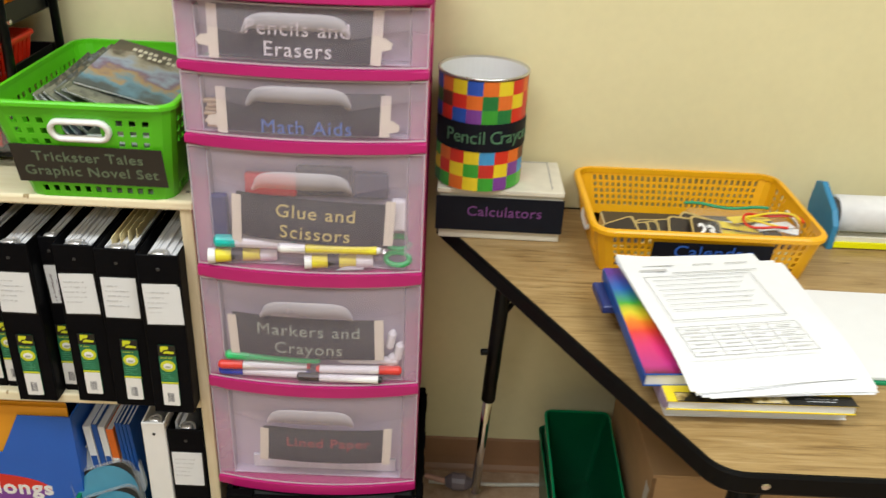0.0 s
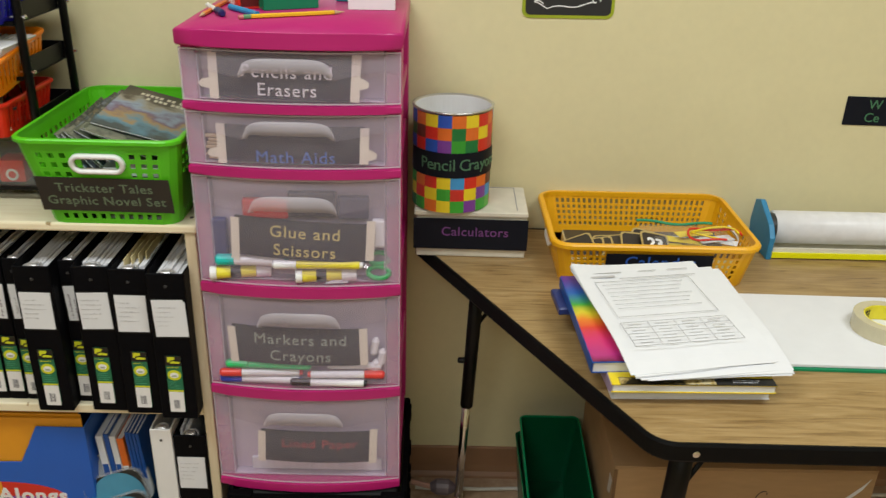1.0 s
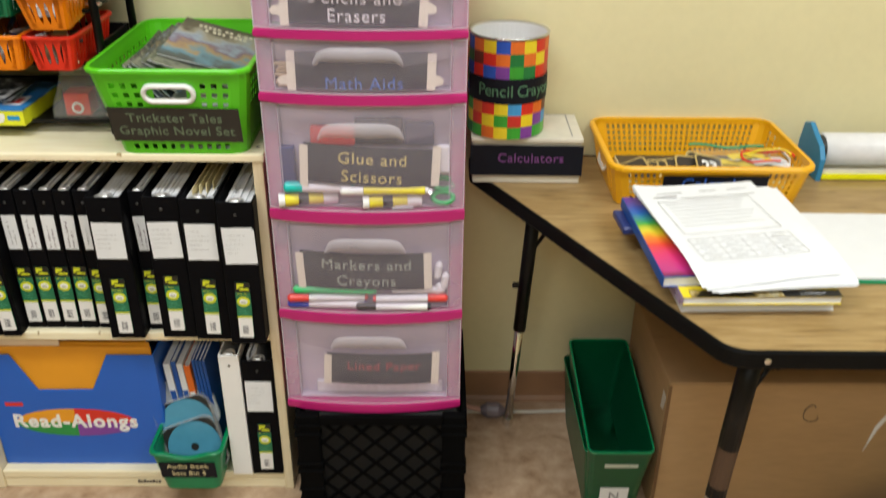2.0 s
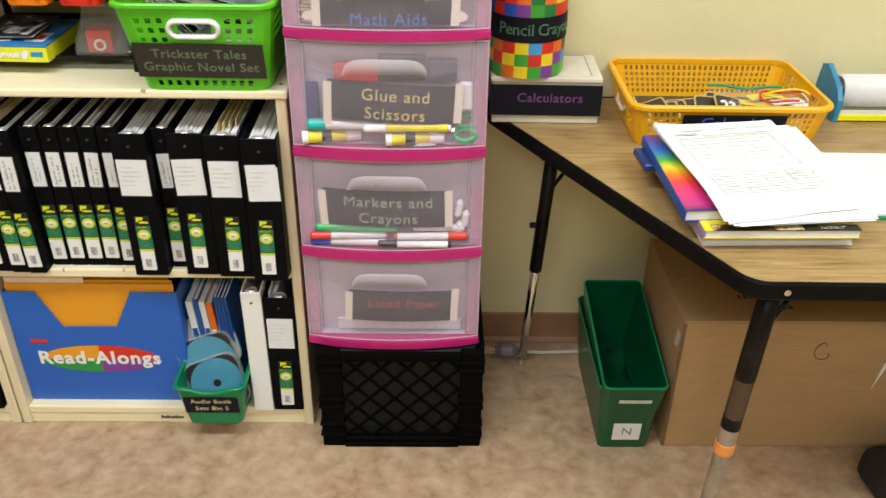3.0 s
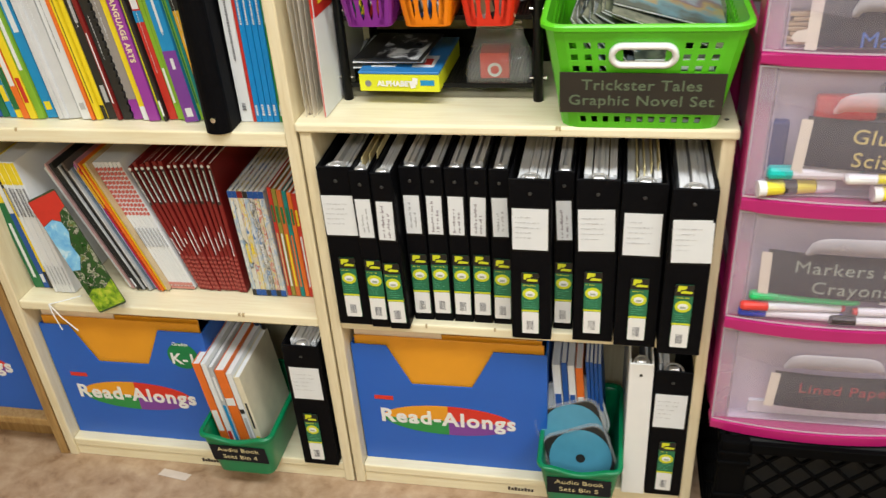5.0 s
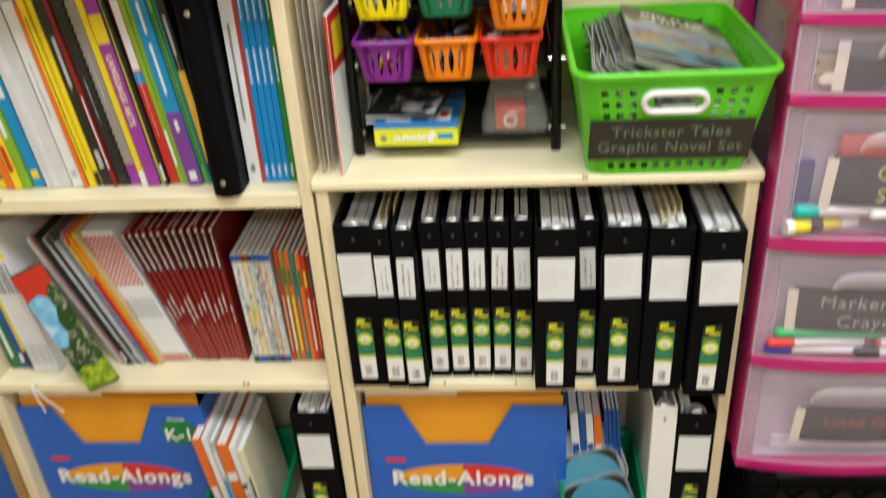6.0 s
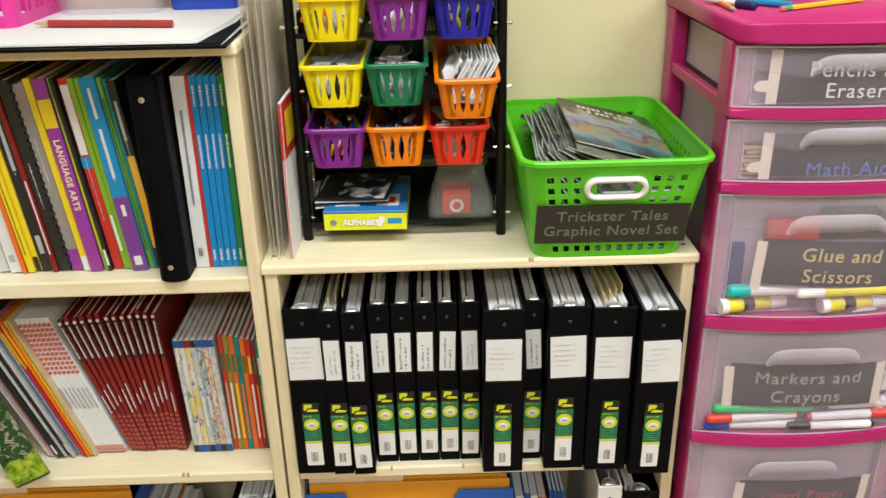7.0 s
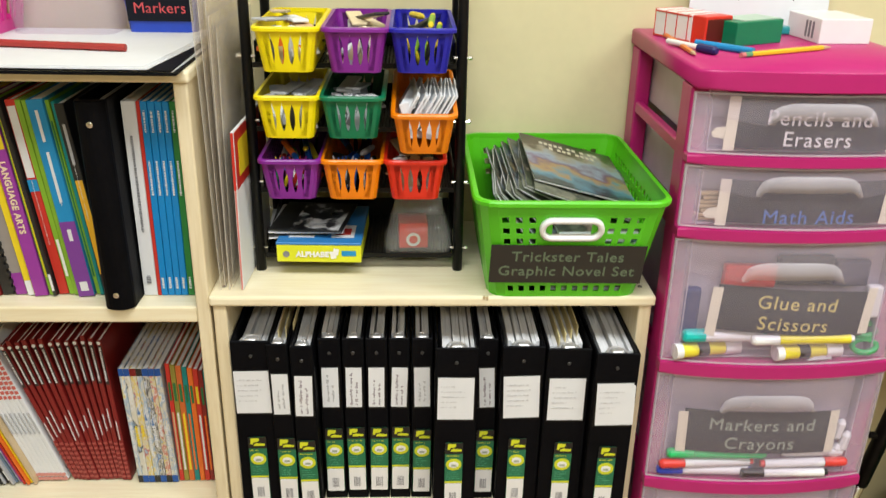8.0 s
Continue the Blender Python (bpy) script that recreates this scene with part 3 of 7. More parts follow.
# ---- green book bins ----
def green_bin(xc, y, z, words, yaw=0.0):
    w, d, h = 0.113, 0.20, 0.105
    b = thing("book_bin", "green plastic book bin with a black hand-made label", "bin", pose(xc, y + d / 2, z, 0, 0, yaw), "green book bins")
    def dip(x, y):
        """The front edge sinks a little in its middle."""
        return 0.011 * max(0, 1 - (x / 0.052) ** 2) ** 2 if y < -d / 2 else 0.0
    bm = shell(w, d, h, 0.014, 0.016, 12, [0, 0.03, 0.3, 0.6, 0.85, 1], lambda s, u, v: False, 0.0022)
    for v in bm.verts:
        if v.co.z > h * 0.99:
            v.co.z -= dip(v.co.x, v.co.y)
    part("tub", bm, BINGREEN, b, "", None, True)
    bm = ring_bar(w + 0.036, d + 0.036, 0.02, h - 0.003, 0.008, 0.006)
    bmesh.ops.subdivide_edges(bm, edges=[e for e in bm.edges if all(v.co.y < -d / 2 for v in e.verts) and abs(e.verts[0].co.x - e.verts[1].co.x) > 0.05], cuts=12, use_grid_fill=True)
    for v in bm.verts:
        v.co.z -= dip(v.co.x, v.co.y)
    part("rim", bm, BINGREEN, b)
    tip = math.degrees(math.atan2(0.014, h))
    lab = part("label", plate(rect(0.112, 0.046)), CARD, b, "black card label with cream writing", front(0, -d / 2 - 0.0085, h * .56, 0, -tip))
    for i, t in enumerate(words):
        lettering(t, 0.0165, CREAM, lab, pose(0, 0.0105 - 0.021 * i, 0.0006), "lettering", 1.05)
    return b


green_bin(0.434, -0.048, Z0, ("Audio Book", "Sets Bin 5"))
green_bin(-0.205, -0.044, Z0, ("Audio Book", "Sets Bin 4"))


def book(x, y, z, t, h, d, cov, lean=0.0, name="book", label="", marks=(), yaw=0.0, tip=0.0, group="books", pages=True, category="book"):
    """A book on its end; x is the spine's middle at the bottom. marks: (from, to, inset, material) bands up the spine."""
    b = thing(name, label or "upright paperback book with a printed spine", category, pose(x, y, z, tip, lean, yaw), group)
    c = min(0.0007, t * 0.12)
    part("spine", box(-t / 2, t / 2, 0, 0.0018, 0, h, min(0.0006, t * 0.1)), cov, b)
    part("cover", box(-t / 2, -t / 2 + c, 0.002, d, 0, h), cov, b)
    part("cover", box(t / 2 - c, t / 2, 0.002, d, 0, h), cov, b)
    if pages:
        part("page_block", box(-t / 2 + c + 0.0002, t / 2 - c - 0.0002, 0.0022, d - 0.003, 0.002, h - 0.002), PAGES, b)
    for i, (f, g, w, mt) in enumerate(marks):
        part("spine_print", box(-t * w / 2, t * w / 2, -0.0004 - 0.00012 * i, 0, h * f, h * g), mt, b)
    return b


DK, WT = col(0.02, 0.02, 0.02), PAPER
OR, YE, LG, BL = col(0.75, 0.16, 0.02), col(0.80, 0.62, 0.02), col(0.22, 0.42, 0.03), col(0.01, 0.08, 0.35)
CY, TE, GR, RE, MA = col(0.01, 0.26, 0.56), col(0.0, 0.22, 0.22), col(0.01, 0.15, 0.05), col(0.55, 0.03, 0.02), col(0.21, 0.012, 0.012)
PU, GY, TN = col(0.30, 0.04, 0.33), col(0.45, 0.46, 0.48), col(0.55, 0.42, 0.25)

# books in the bins
for x, t, h, c, mk in ((-0.246, 0.015, 0.238, OR, ((0.30, 0.52, 0.75, WT), (0.05, 0.14, 0.8, RE))), (-0.231, 0.010, 0.240, WT, ((0.1, 0.3, 0.7, RE),)), (-0.220, 0.009, 0.232, GY, ((0.1, 0.6, 0.6, CY), (0.65, 0.9, 0.5, WT))),
                       (-0.204, 0.019, 0.226, OR, ((0.62, 0.70, 0.9, WT), (0.10, 0.22, 0.7, YE))), (-0.187, 0.011, 0.220, WT, ((0.2, 0.5, 0.5, GY), (0.55, 0.6, 0.8, DK))), (-0.174, 0.012, 0.212, col(0.74, 0.68, 0.52), ((0.1, 0.3, 0.6, YE), (0.4, 0.7, 0.3, DK)))):
    book(x, -0.012, Z0 + 0.004, t, h, 0.15, c, -6, marks=mk, label="slim orange or white picture book standing in the green bin")
for x, t, h, c in ((0.402, 0.014, 0.240, WT), (0.416, 0.010, 0.245, BL), (0.428, 0.012, 0.240, WT), (0.442, 0.013, 0.235, OR), (0.457, 0.006, 0.25, BL), (0.464, 0.006, 0.25, BL), (0.471, 0.006, 0.248, BL), (0.478, 0.006, 0.248, BL)):
    book(x, 0.05, Z0 + 0.004, t, h, 0.11, c, -4, marks=((0.55, 0.72, 0.8, BL if c is WT else WT),) if c is not BL else ((0.10, 0.55, 0.35, WT),), label="slim blue and white picture book standing in the bin")
TRAYGREY = clear_mat("silvery_disc_shell", (0.92, 0.94, 0.95), (0.66, 0.70, 0.72), 0.42, 0.12)
for x, y, z, a, tip, filled in ((0.414, 0.050, 0.186, 17, 20, False), (0.418, 0.026, 0.153, 18, 18, True), (0.434, 0.004, 0.113, 20, 18, True)):
    e = thing("audio_disc_pack", "clear plastic clamshell with a light blue disc inside", "disc pack", front(x, y, z, a, tip), "audio disc packs")
    if filled:
        part("insert", prism(rounded(0.112, 0.110, 0.020, 5), -0.0016, -0.0006), DK, e, "dark printed insert")
    else:
        part("tray", prism(rounded(0.112, 0.110, 0.020, 5), -0.0016, 0.0), TRAYGREY, e, "silver grey tray")
    part("back_shell", prism(rounded(0.122, 0.120, 0.026, 5), -0.004, -0.002), CLEAR, e, "clear back shell")
    bm = bmesh.new()
    o1, o2 = rounded(0.122, 0.120, 0.026, 5), rounded(0.116, 0.114, 0.024, 5)
    lev = [[bm.verts.new((*p, zz)) for p in q] for q, zz in ((o1, -0.0018), (o1, 0.006), (o2, 0.0075), (o2, -0.0018))]
    for p, q in zip(lev, lev[1:] + lev[:1]):
        for k in range(len(o1)):
            bm.faces.new((p[k], p[(k + 1) % len(o1)], q[(k + 1) % len(o1)], q[k]))
    part("rim", bm, TRAYGREY if not filled else CLEAR, e, "silvery clear moulded edge")
    part("disc", lathe([(0.0085, 0.0), (0.056, 0.0), (0.056, 0.0012), (0.0085, 0.0012)], 40, True), col(0.07, 0.27, 0.40, 0.3) if filled else TRAYGREY, e, "light blue disc" if filled else "")
    part("disc_hub", lathe([(0.0080, 0.0004), (0.0084, 0.0004), (0.0084, 0.0010), (0.0080, 0.0010)], 20, True), DK, e)

# ---- upper shelf of the tall bookcase ----
LEAN_U = -5.8
UP = [  # spine middle at the bottom, thickness, height, cover, prints
    (-0.5820, 0.016, 0.27, DK, ((0.3, 0.5, 0.5, YE),)), (-0.5660, 0.014, 0.28, YE, ()), (-0.5510, 0.014, 0.285, RE, ()), (-0.5370, 0.012, 0.28, BL, ((0.5, 0.7, 0.4, WT),)), (-0.5240, 0.013, 0.285, GR, ()),
    (-0.5100, 0.012, 0.28, CY, ((0.1, 0.2, 0.8, YE),)), (-0.4970, 0.013, 0.29, YE, ((0.05, 0.3, 0.8, GR),)), (-0.4830, 0.012, 0.285, OR, ((0.2, 0.5, 0.7, WT),)),
    (-0.4690, 0.013, 0.285, YE, ((0.1, 0.25, 0.6, RE),)), (-0.4550, 0.013, 0.28, LG, ((0.3, 0.6, 0.5, WT),)), (-0.4380, 0.019, 0.288, CY, ((0.05, 0.1, 0.6, YE), (0.5, 0.7, 0.5, WT))),
    (-0.4150, 0.024, 0.286, col(0.62, 0.63, 0.65), ()), (-0.3920, 0.018, 0.284, WT, ((0.06, 0.1, 0.5, GY),)), (-0.3790, 0.006, 0.28, OR, ()), (-0.3690, 0.010, 0.29, YE, ((0.1, 0.9, 0.12, DK),)),
    (-0.3595, 0.008, 0.29, YE, ((0.0, 0.08, 0.9, DK),)), (-0.3460, 0.018, 0.288, DK, ((0.55, 0.8, 0.3, GY), (0.1, 0.2, 0.4, GY))), (-0.3330, 0.007, 0.288, MA, ((0.1, 0.5, 0.3, WT),)),
    (-0.3205, 0.016, 0.288, DK, ()), (-0.3020, 0.018, 0.282, col(0.30, 0.27, 0.25), ((0.0, 0.12, 0.9, PU),)),
    (-0.2870, 0.010, 0.29, YE, ((0.0, 0.08, 0.9, WT),)), (-0.2715, 0.019, 0.29, PU, ((0.76, 0.9, 1.0, YE),)), (-0.2580, 0.006, 0.29, LG, ((0.1, 0.9, 0.3, YE),)), (-0.2520, 0.005, 0.29, DK, ((0.03, 0.12, 0.7, WT),)),
    (-0.2415, 0.014, 0.288, RE, ((0.62, 0.97, 0.8, WT), (0.55, 0.61, 1.0, CY))), (-0.2295, 0.008, 0.288, LG, ((0.1, 0.3, 0.5, WT),)), (-0.2220, 0.006, 0.288, LG, ()),
    (-0.2065, 0.023, 0.290, CY, ((0.0, 0.40, 1.0, PURPLE), (0.03, 0.08, 0.5, WT), (0.3, 0.36, 0.25, WT), (0.5, 0.75, 0.18, WT), (0.8, 0.95, 0.18, WT))),
    (-0.1915, 0.006, 0.288, LG, ((0.1, 0.9, 0.4, GR),)), (-0.1855, 0.005, 0.286, TE, ()), (-0.1755, 0.013, 0.284, DK, ((0.12, 0.62, 0.8, col(0.75, 0.42, 0.02)), (0.7, 0.9, 0.3, GY)))]
UP = [(x + (0.018 if k > 10 else 0), t, h, c, mk) for k, (x, t, h, c, mk) in enumerate(UP)] + [(-0.4195, 0.0095, 0.286, col(0.60, 0.61, 0.64), ()), (-0.4105, 0.008, 0.283, col(0.66, 0.67, 0.70), ())]
for k, (x, t, h, c, mk) in enumerate(UP):
    r = random.Random(100 + k)
    b = book(x, 0.038 + r.uniform(-0.003, 0.005), ZA + 0.002, t * 0.96, h, 0.21, c, LEAN_U + r.uniform(-0.5, 0.5), marks=mk, label="leaning school book with a bright printed spine")
    if k == 21:
        lettering("LANGUAGE ARTS", 0.0125, col(0.80, 0.66, 0.45), b, front(0, -0.0009, h * .52) @ pose(0, 0, 0, 0, 0, -90), "lettering", 1.1, 0.0004)
    elif t > 0.012:
        bars(b, WT if c not in (WT, YE, GY) else INK, h * .34, t * .15, 1, front(0, -0.0010, h * r.uniform(.4, .6)) @ pose(0, 0, 0, 0, 0, -90), r, fill=0.7)
    if k == 18:
        bm = bmesh.new()
        for q in range(24):
            add_box(bm, t / 2, t / 2 + 0.004, -0.004, 0.006, 0.006 + q * 0.0117, 0.012 + q * 0.0117)
        part("comb_binding", bm, DK, b, "black plastic comb binding")["kind"] = "stuff"
# black binder with a rounded spine
bb = thing("ring_binder", "black ring binder with a rounded spine and steel rivets", "binder", pose(-0.1295, -0.006, ZA, 0, -0.5, 0), "binders")
sp = [(0.021 * math.cos(math.pi + math.pi * k / 10), 0.012 + 0.014 * math.sin(math.pi + math.pi * k / 10)) for k in range(11)]
part("spine", prism(sp + [(0.021, 0.25), (0.0185, 0.25), (0.0185, 0.014), (-0.0185, 0.014), (-0.0185, 0.25), (-0.021, 0.25)], 0, 0.298, 0.0008, 1), BLACK, bb)
part("page_block", box(-0.010, 0.013, 0.03, 0.23, 0.01, 0.285), PAGES, bb)
for zz in (0.024, 0.268):
    part("rivet", lathe([(0.0042, 0), (0.0042, 0.0012), (0.002, 0.002)], 14), CHROME, bb, "steel rivet", front(0, -0.0022, zz))
GN = col(0.015, 0.20, 0.04)


def spine_text(parent, z0, z1, w, material, rng, x=0.0):
    """Small unreadable writing up a spine, as dashes."""
    bm = bmesh.new()
    z = z0
    while z < z1:
        s = rng.uniform(0.0014, 0.0036)
        ww = w * rng.uniform(0.7, 1.0)
        add_box(bm, x - ww / 2, x + ww / 2, -0.0019, -0.0015, z, min(z + s, z1))
        z += s + rng.uniform(0.0007, 0.0014)
    ob = part("writing", bm, material, parent)
    ob["kind"] = "stuff"
    return ob


SET = col(0.0, 0.24, 0.62)
UP2 = [(-0.0985, 0.020, WT, 0), (-0.0858, 0.005, RE, 0), (-0.0785, 0.0095, SET, 1), (-0.0685, 0.0095, SET, 1), (-0.0588, 0.0092, SET, 1), (-0.0493, 0.0092, SET, 1),
       (-0.0398, 0.0092, GN, 1), (-0.0303, 0.0090, GN, 1)]
for k, (x, t, c, words) in enumerate(UP2):
    r = random.Random(200 + k)
    b = book(x + 0.001, 0.040, ZA + 0.001, t * 0.96, 0.287, 0.21, c, 0.3, label="upright school book from a matching set")
    if k == 0:
        spine_text(b, 0.10, 0.24, 0.004, INK, r)
        spine_text(b, 0.02, 0.032, 0.007, INK, r)
    if words:
        spine_text(b, 0.155, 0.205, t * 0.33, WT, r)
        spine_text(b, 0.245, 0.275, t * 0.33, WT, r)
        spine_text(b, 0.012, 0.030, t * 0.4, WT, r)

# ---- middle shelf of the tall bookcase ----
for k, (x, t, h, c, ln, mk) in enumerate((
        (-0.588, 0.020, 0.235, GR, -5, ((0.1, 0.6, 0.3, WT), (0.78, 0.95, 0.9, YE))), (-0.572, 0.011, 0.262, BL, -5.5, ((0.05, 0.12, 0.6, WT), (0.62, 0.9, 0.8, WT))), (-0.558, 0.015, 0.268, YE, -6, ((0.0, 0.14, 1.0, DK), (0.80, 1.0, 1.0, DK))))):
    book(x, 0.046, ZM + 0.002, t, h, 0.2, c, ln, marks=mk, label="leaning school book with a coloured spine")
for q in range(6):
    wb = book(-0.545 + 0.0072 * q, 0.034 + 0.001 * (q % 2), ZM + 0.002, 0.0066, 0.272, 0.2, WT, -6.4 - 0.1 * q, "booklet", "white booklet with a yellow top, one of a set", ((0.84, 0.995, 1.0, YE),), category="booklet", group="yellow-topped booklets")
    spine_text(wb, 0.165, 0.222, 0.0042, INK, random.Random(280 + q))
    spine_text(wb, 0.02, 0.06, 0.0026, GY, random.Random(290 + q))
# a picture card hanging over the shelf's edge
pc = thing("picture_card", "glossy card with a red, blue and green printed picture", "card", front(-0.449, 0.006, 0.510, 24, 9) @ Matrix.Diagonal((0.92, 0.86, 1, 1)))
part("card", prism(rounded(0.0675, 0.27, 0.004, 3), 0, 0.0015), col(0.035, 0.06, 0.03), pc)
FOLIAGE = ramp_mat("printed_foliage", [(0.32, (0.008, 0.02, 0.006)), (0.44, (0.02, 0.09, 0.015)), (0.53, (0.015, 0.04, 0.02)), (0.57, (0.50, 0.46, 0.40)), (0.62, (0.05, 0.16, 0.03)), (0.72, (0.25, 0.10, 0.05))],
                   55, (1, 1, 1), 0.3, 0.0, 6, 1.0, axis_noise=20)
LAWN = ramp_mat("printed_lawn", [(0.35, (0.06, 0.16, 0.01)), (0.5, (0.26, 0.42, 0.02)), (0.65, (0.50, 0.55, 0.06))], 60, (1, 1, 1), 0.3, 0.0, 6, 0.5, axis_noise=20)
SKYP = ramp_mat("printed_sky", [(0.35, (0.10, 0.36, 0.72)), (0.55, (0.24, 0.55, 0.80)), (0.68, (0.65, 0.78, 0.85))], 30, (1, 1, 1), 0.3, 0.0, 4, 0.5, axis_noise=20)
up1 = pose(0, 0, 0.0016)
part("print_patch", plate([(-0.0336, 0.075), (-0.008, 0.082), (0.008, 0.070), (0.016, 0.088), (0.0336, 0.095), (0.0336, 0.131), (-0.0336, 0.131)], 0.0003), RE, pc, "red printed top", up1)
part("print_patch", plate([(-0.0336, -0.03), (-0.016, -0.035), (0.0, -0.01), (-0.0032, 0.02), (0.0096, 0.045), (0.0072, 0.069), (-0.008, 0.081), (-0.0336, 0.074)], 0.0003), SKYP, pc, "light blue printed sky", up1)
part("print_patch", plate([(-0.0336, -0.031), (-0.016, -0.036), (0.0008, -0.011), (-0.0024, 0.02), (0.0104, 0.045), (0.0088, 0.069), (0.0168, 0.086), (0.0336, 0.094), (0.0336, -0.075), (0.0096, -0.088), (-0.016, -0.08), (-0.0336, -0.09)], 0.0003), FOLIAGE, pc, "dark green printed leaves", up1)
part("print_patch", plate([(-0.0336, -0.091), (-0.016, -0.081), (0.0096, -0.089), (0.0336, -0.076), (0.0336, -0.131), (-0.0336, -0.131)], 0.0003), LAWN, pc, "lime printed grass", up1)
xs = -0.408
for k in range(20):  # thin magazines, leaning
    r = random.Random(300 + k)
    c = (WT, col(0.62, 0.38, 0.38), DK, DK, DK, GY, DK, WT, col(0.12, 0.10, 0.09), GY, col(0.14, 0.20, 0.27), GY, PU, col(0.45, 0.2, 0.25), RE, RE, OR, YE, col(0.6, 0.5, 0.2), TN)[k]
    t = (0.007, 0.004, 0.008, 0.006, 0.005)[k] if k < 5 else 0.0035
    mk = ((0.70, 0.96, 1.0, col(0.72, 0.40, 0.02)),) if 12 <= k < 18 else ((0.03, 0.1, 0.6, WT),) if k in (2, 3, 8) else ((0.2, 0.9, 0.3, WT),) if k in (5, 9, 11) else ()
    book(xs + t / 2, 0.058 + r.uniform(-0.006, 0.006), ZM + 0.004, t * 0.92, 0.272 + r.uniform(-0.012, 0.004), 0.21, c, -21 + 0.12 * k, "magazine", "thin leaning magazine with a glossy spine", mk, category="magazine", group="magazines")
    xs += t
for k in range(7):
    book(xs + 0.0034, 0.066, ZM + 0.004, 0.0062, 0.270, 0.21, WT, -18.6 + 0.2 * k, "booklet", "white and red striped booklet from a set", (*[(0.60 + 0.034 * q, 0.622 + 0.034 * q, 0.86, col(0.56, 0.12, 0.10)) for q in range(11)], (0.0, 0.02, 1.0, col(0.6, 0.25, 0.22)), (0.03, 0.05, 1.0, col(0.6, 0.25, 0.22)), (0.35, 0.5, 0.3, GY)), category="booklet", group="striped booklets")
    xs += 0.0067
MAR = -0.271
MB = col(0.36, 0.07, 0.06)
for k in range(13):
    r = random.Random(500 + k)
    bk = book(MAR + 0.0036, 0.066 + r.uniform(-0.002, 0.003), ZM + 0.003, 0.0067, 0.264 + r.choice((0, 0, 0.004, -0.003)), 0.21, MA, -17.0 + 1.15 * k, "reader_book", "dark red reader from a matching set", ((0.70, 0.965, 0.78, DK), *[(0.02 + 0.035 * q, 0.036 + 0.035 * q, 0.9, MB) for q in range(8)]), category="book", group="red readers")
    spine_text(bk, 0.190, 0.250, 0.0030, WT, r)
    spine_text(bk, 0.080 + 0.008 * (k % 4), 0.115 + 0.012 * (k % 3), 0.0022, WT, r)
    part("spine_spot", plate(oval(0.006, 0.006, 0, 0, 10)), WT, bk, "", front(0, -0.0016, 0.257))
    MAR += 0.0073
xs = -0.163
PIC = [(0.62, 0.60, 0.52), (0.05, 0.16, 0.42), (0.66, 0.50, 0.08), (0.03, 0.03, 0.04), (0.70, 0.71, 0.72), (0.28, 0.40, 0.56), (0.50, 0.10, 0.05), (0.12, 0.28, 0.10)]
for k, t in enumerate((0.008, 0.009, 0.010, 0.009, 0.010, 0.009, 0.010)):
    r = random.Random(600 + k)
    cs = [PIC[4], PIC[5], r.choice(PIC), PIC[0], r.choice(PIC), PIC[4], r.choice(PIC[:3]), PIC[5]]
    busy = ramp_mat("busy_cover_print", [(0.30 + 0.055 * q, c) for q, c in enumerate(cs)], 26 + 3 * k, (1.6, 1, 0.8), 0.35, 0.0, 4, 0.5, axis_noise=16 + k)
    b = book(xs + t / 2, 0.060, ZM + 0.002, t * 0.95, 0.214, 0.2, busy, -2.0, "paperback_book", "worn paperback with a busy multicoloured spine", ((0.94, 1.0, 1.0, r.choice((DK, BL, MA))), (0.0, 0.06, 1.0, r.choice((DK, BL)))), group="paperbacks")
    spine_text(b, 0.05 + 0.02 * (k % 3), 0.11, t * 0.5, r.choice((WT, YE, WT)), r)
    xs += t
for k, (t, c) in enumerate(((0.007, RE), (0.008, col(0.28, 0.24, 0.04)), (0.009, col(0.6, 0.14, 0.03)), (0.008, TE), (0.008, OR), (0.008, RE), (0.007, MA), (0.007, TE))):
    r = random.Random(650 + k)
    book(xs + t / 2 + 0.001, 0.063, ZM + 0.002, t * 0.95, 0.221 - 0.002 * k, 0.2, c, -0.6, "paperback_book", "slim orange, red or teal paperback", ((0.1, 0.6, 0.4, r.choice((WT, YE, TN, OR))), (0.7, 0.85, 0.5, r.choice((YE, WT, GR)))), group="paperbacks")
    xs += t + 0.0003
# a plastic cable tie on the shelf's edge
zt = thing("string_tie", "white string tied at the shelf edge, ends hanging", "string", pose(-0.540, -0.002, 0.392))
for p in ([(0, 0, 0.005), (0.004, -0.004, -0.01), (0.012, -0.004, -0.05)], [(0, 0, 0.005), (0.02, -0.004, -0.02), (0.045, -0.004, -0.05)], [(0, 0, 0.005), (0.02, 0.01, 0.006), (0.05, 0.03, 0.0065)]):
    part("strand", tube(p, 0.0012, 6), WHITE, zt)


# ---- drawer tower ----
TX0, TX1, TYF, TYB = 0.643, 0.981, -0.032, 0.300
TW = TX1 - TX0
BOW = 0.020
NB = 12


def bowed(x0, x1, yf, bow, n=NB):
    """Points of a front line that bows out towards the room."""
    return [(x0 + (x1 - x0) * k / n, yf - bow * (1 - (2 * k / n - 1) ** 2)) for k in range(n + 1)]


def bow_at(x, yf=TYF):
    u = (x - TX0) / TW
    return yf - BOW * (1 - (2 * u - 1) ** 2)


def bend(ob, m, back):
    """Lays a flat part against the inside of the bowed drawer front."""
    mi = m.inverted()
    for v in ob.data.vertices:
        w = m @ v.co
        w.y += TYF + 0.001 - BOW * 0.93 * (1 - (2 * (w.x - TX0 - 0.001) / (TW - 0.002) - 1) ** 2) + back
        v.co = mi @ w
    return ob


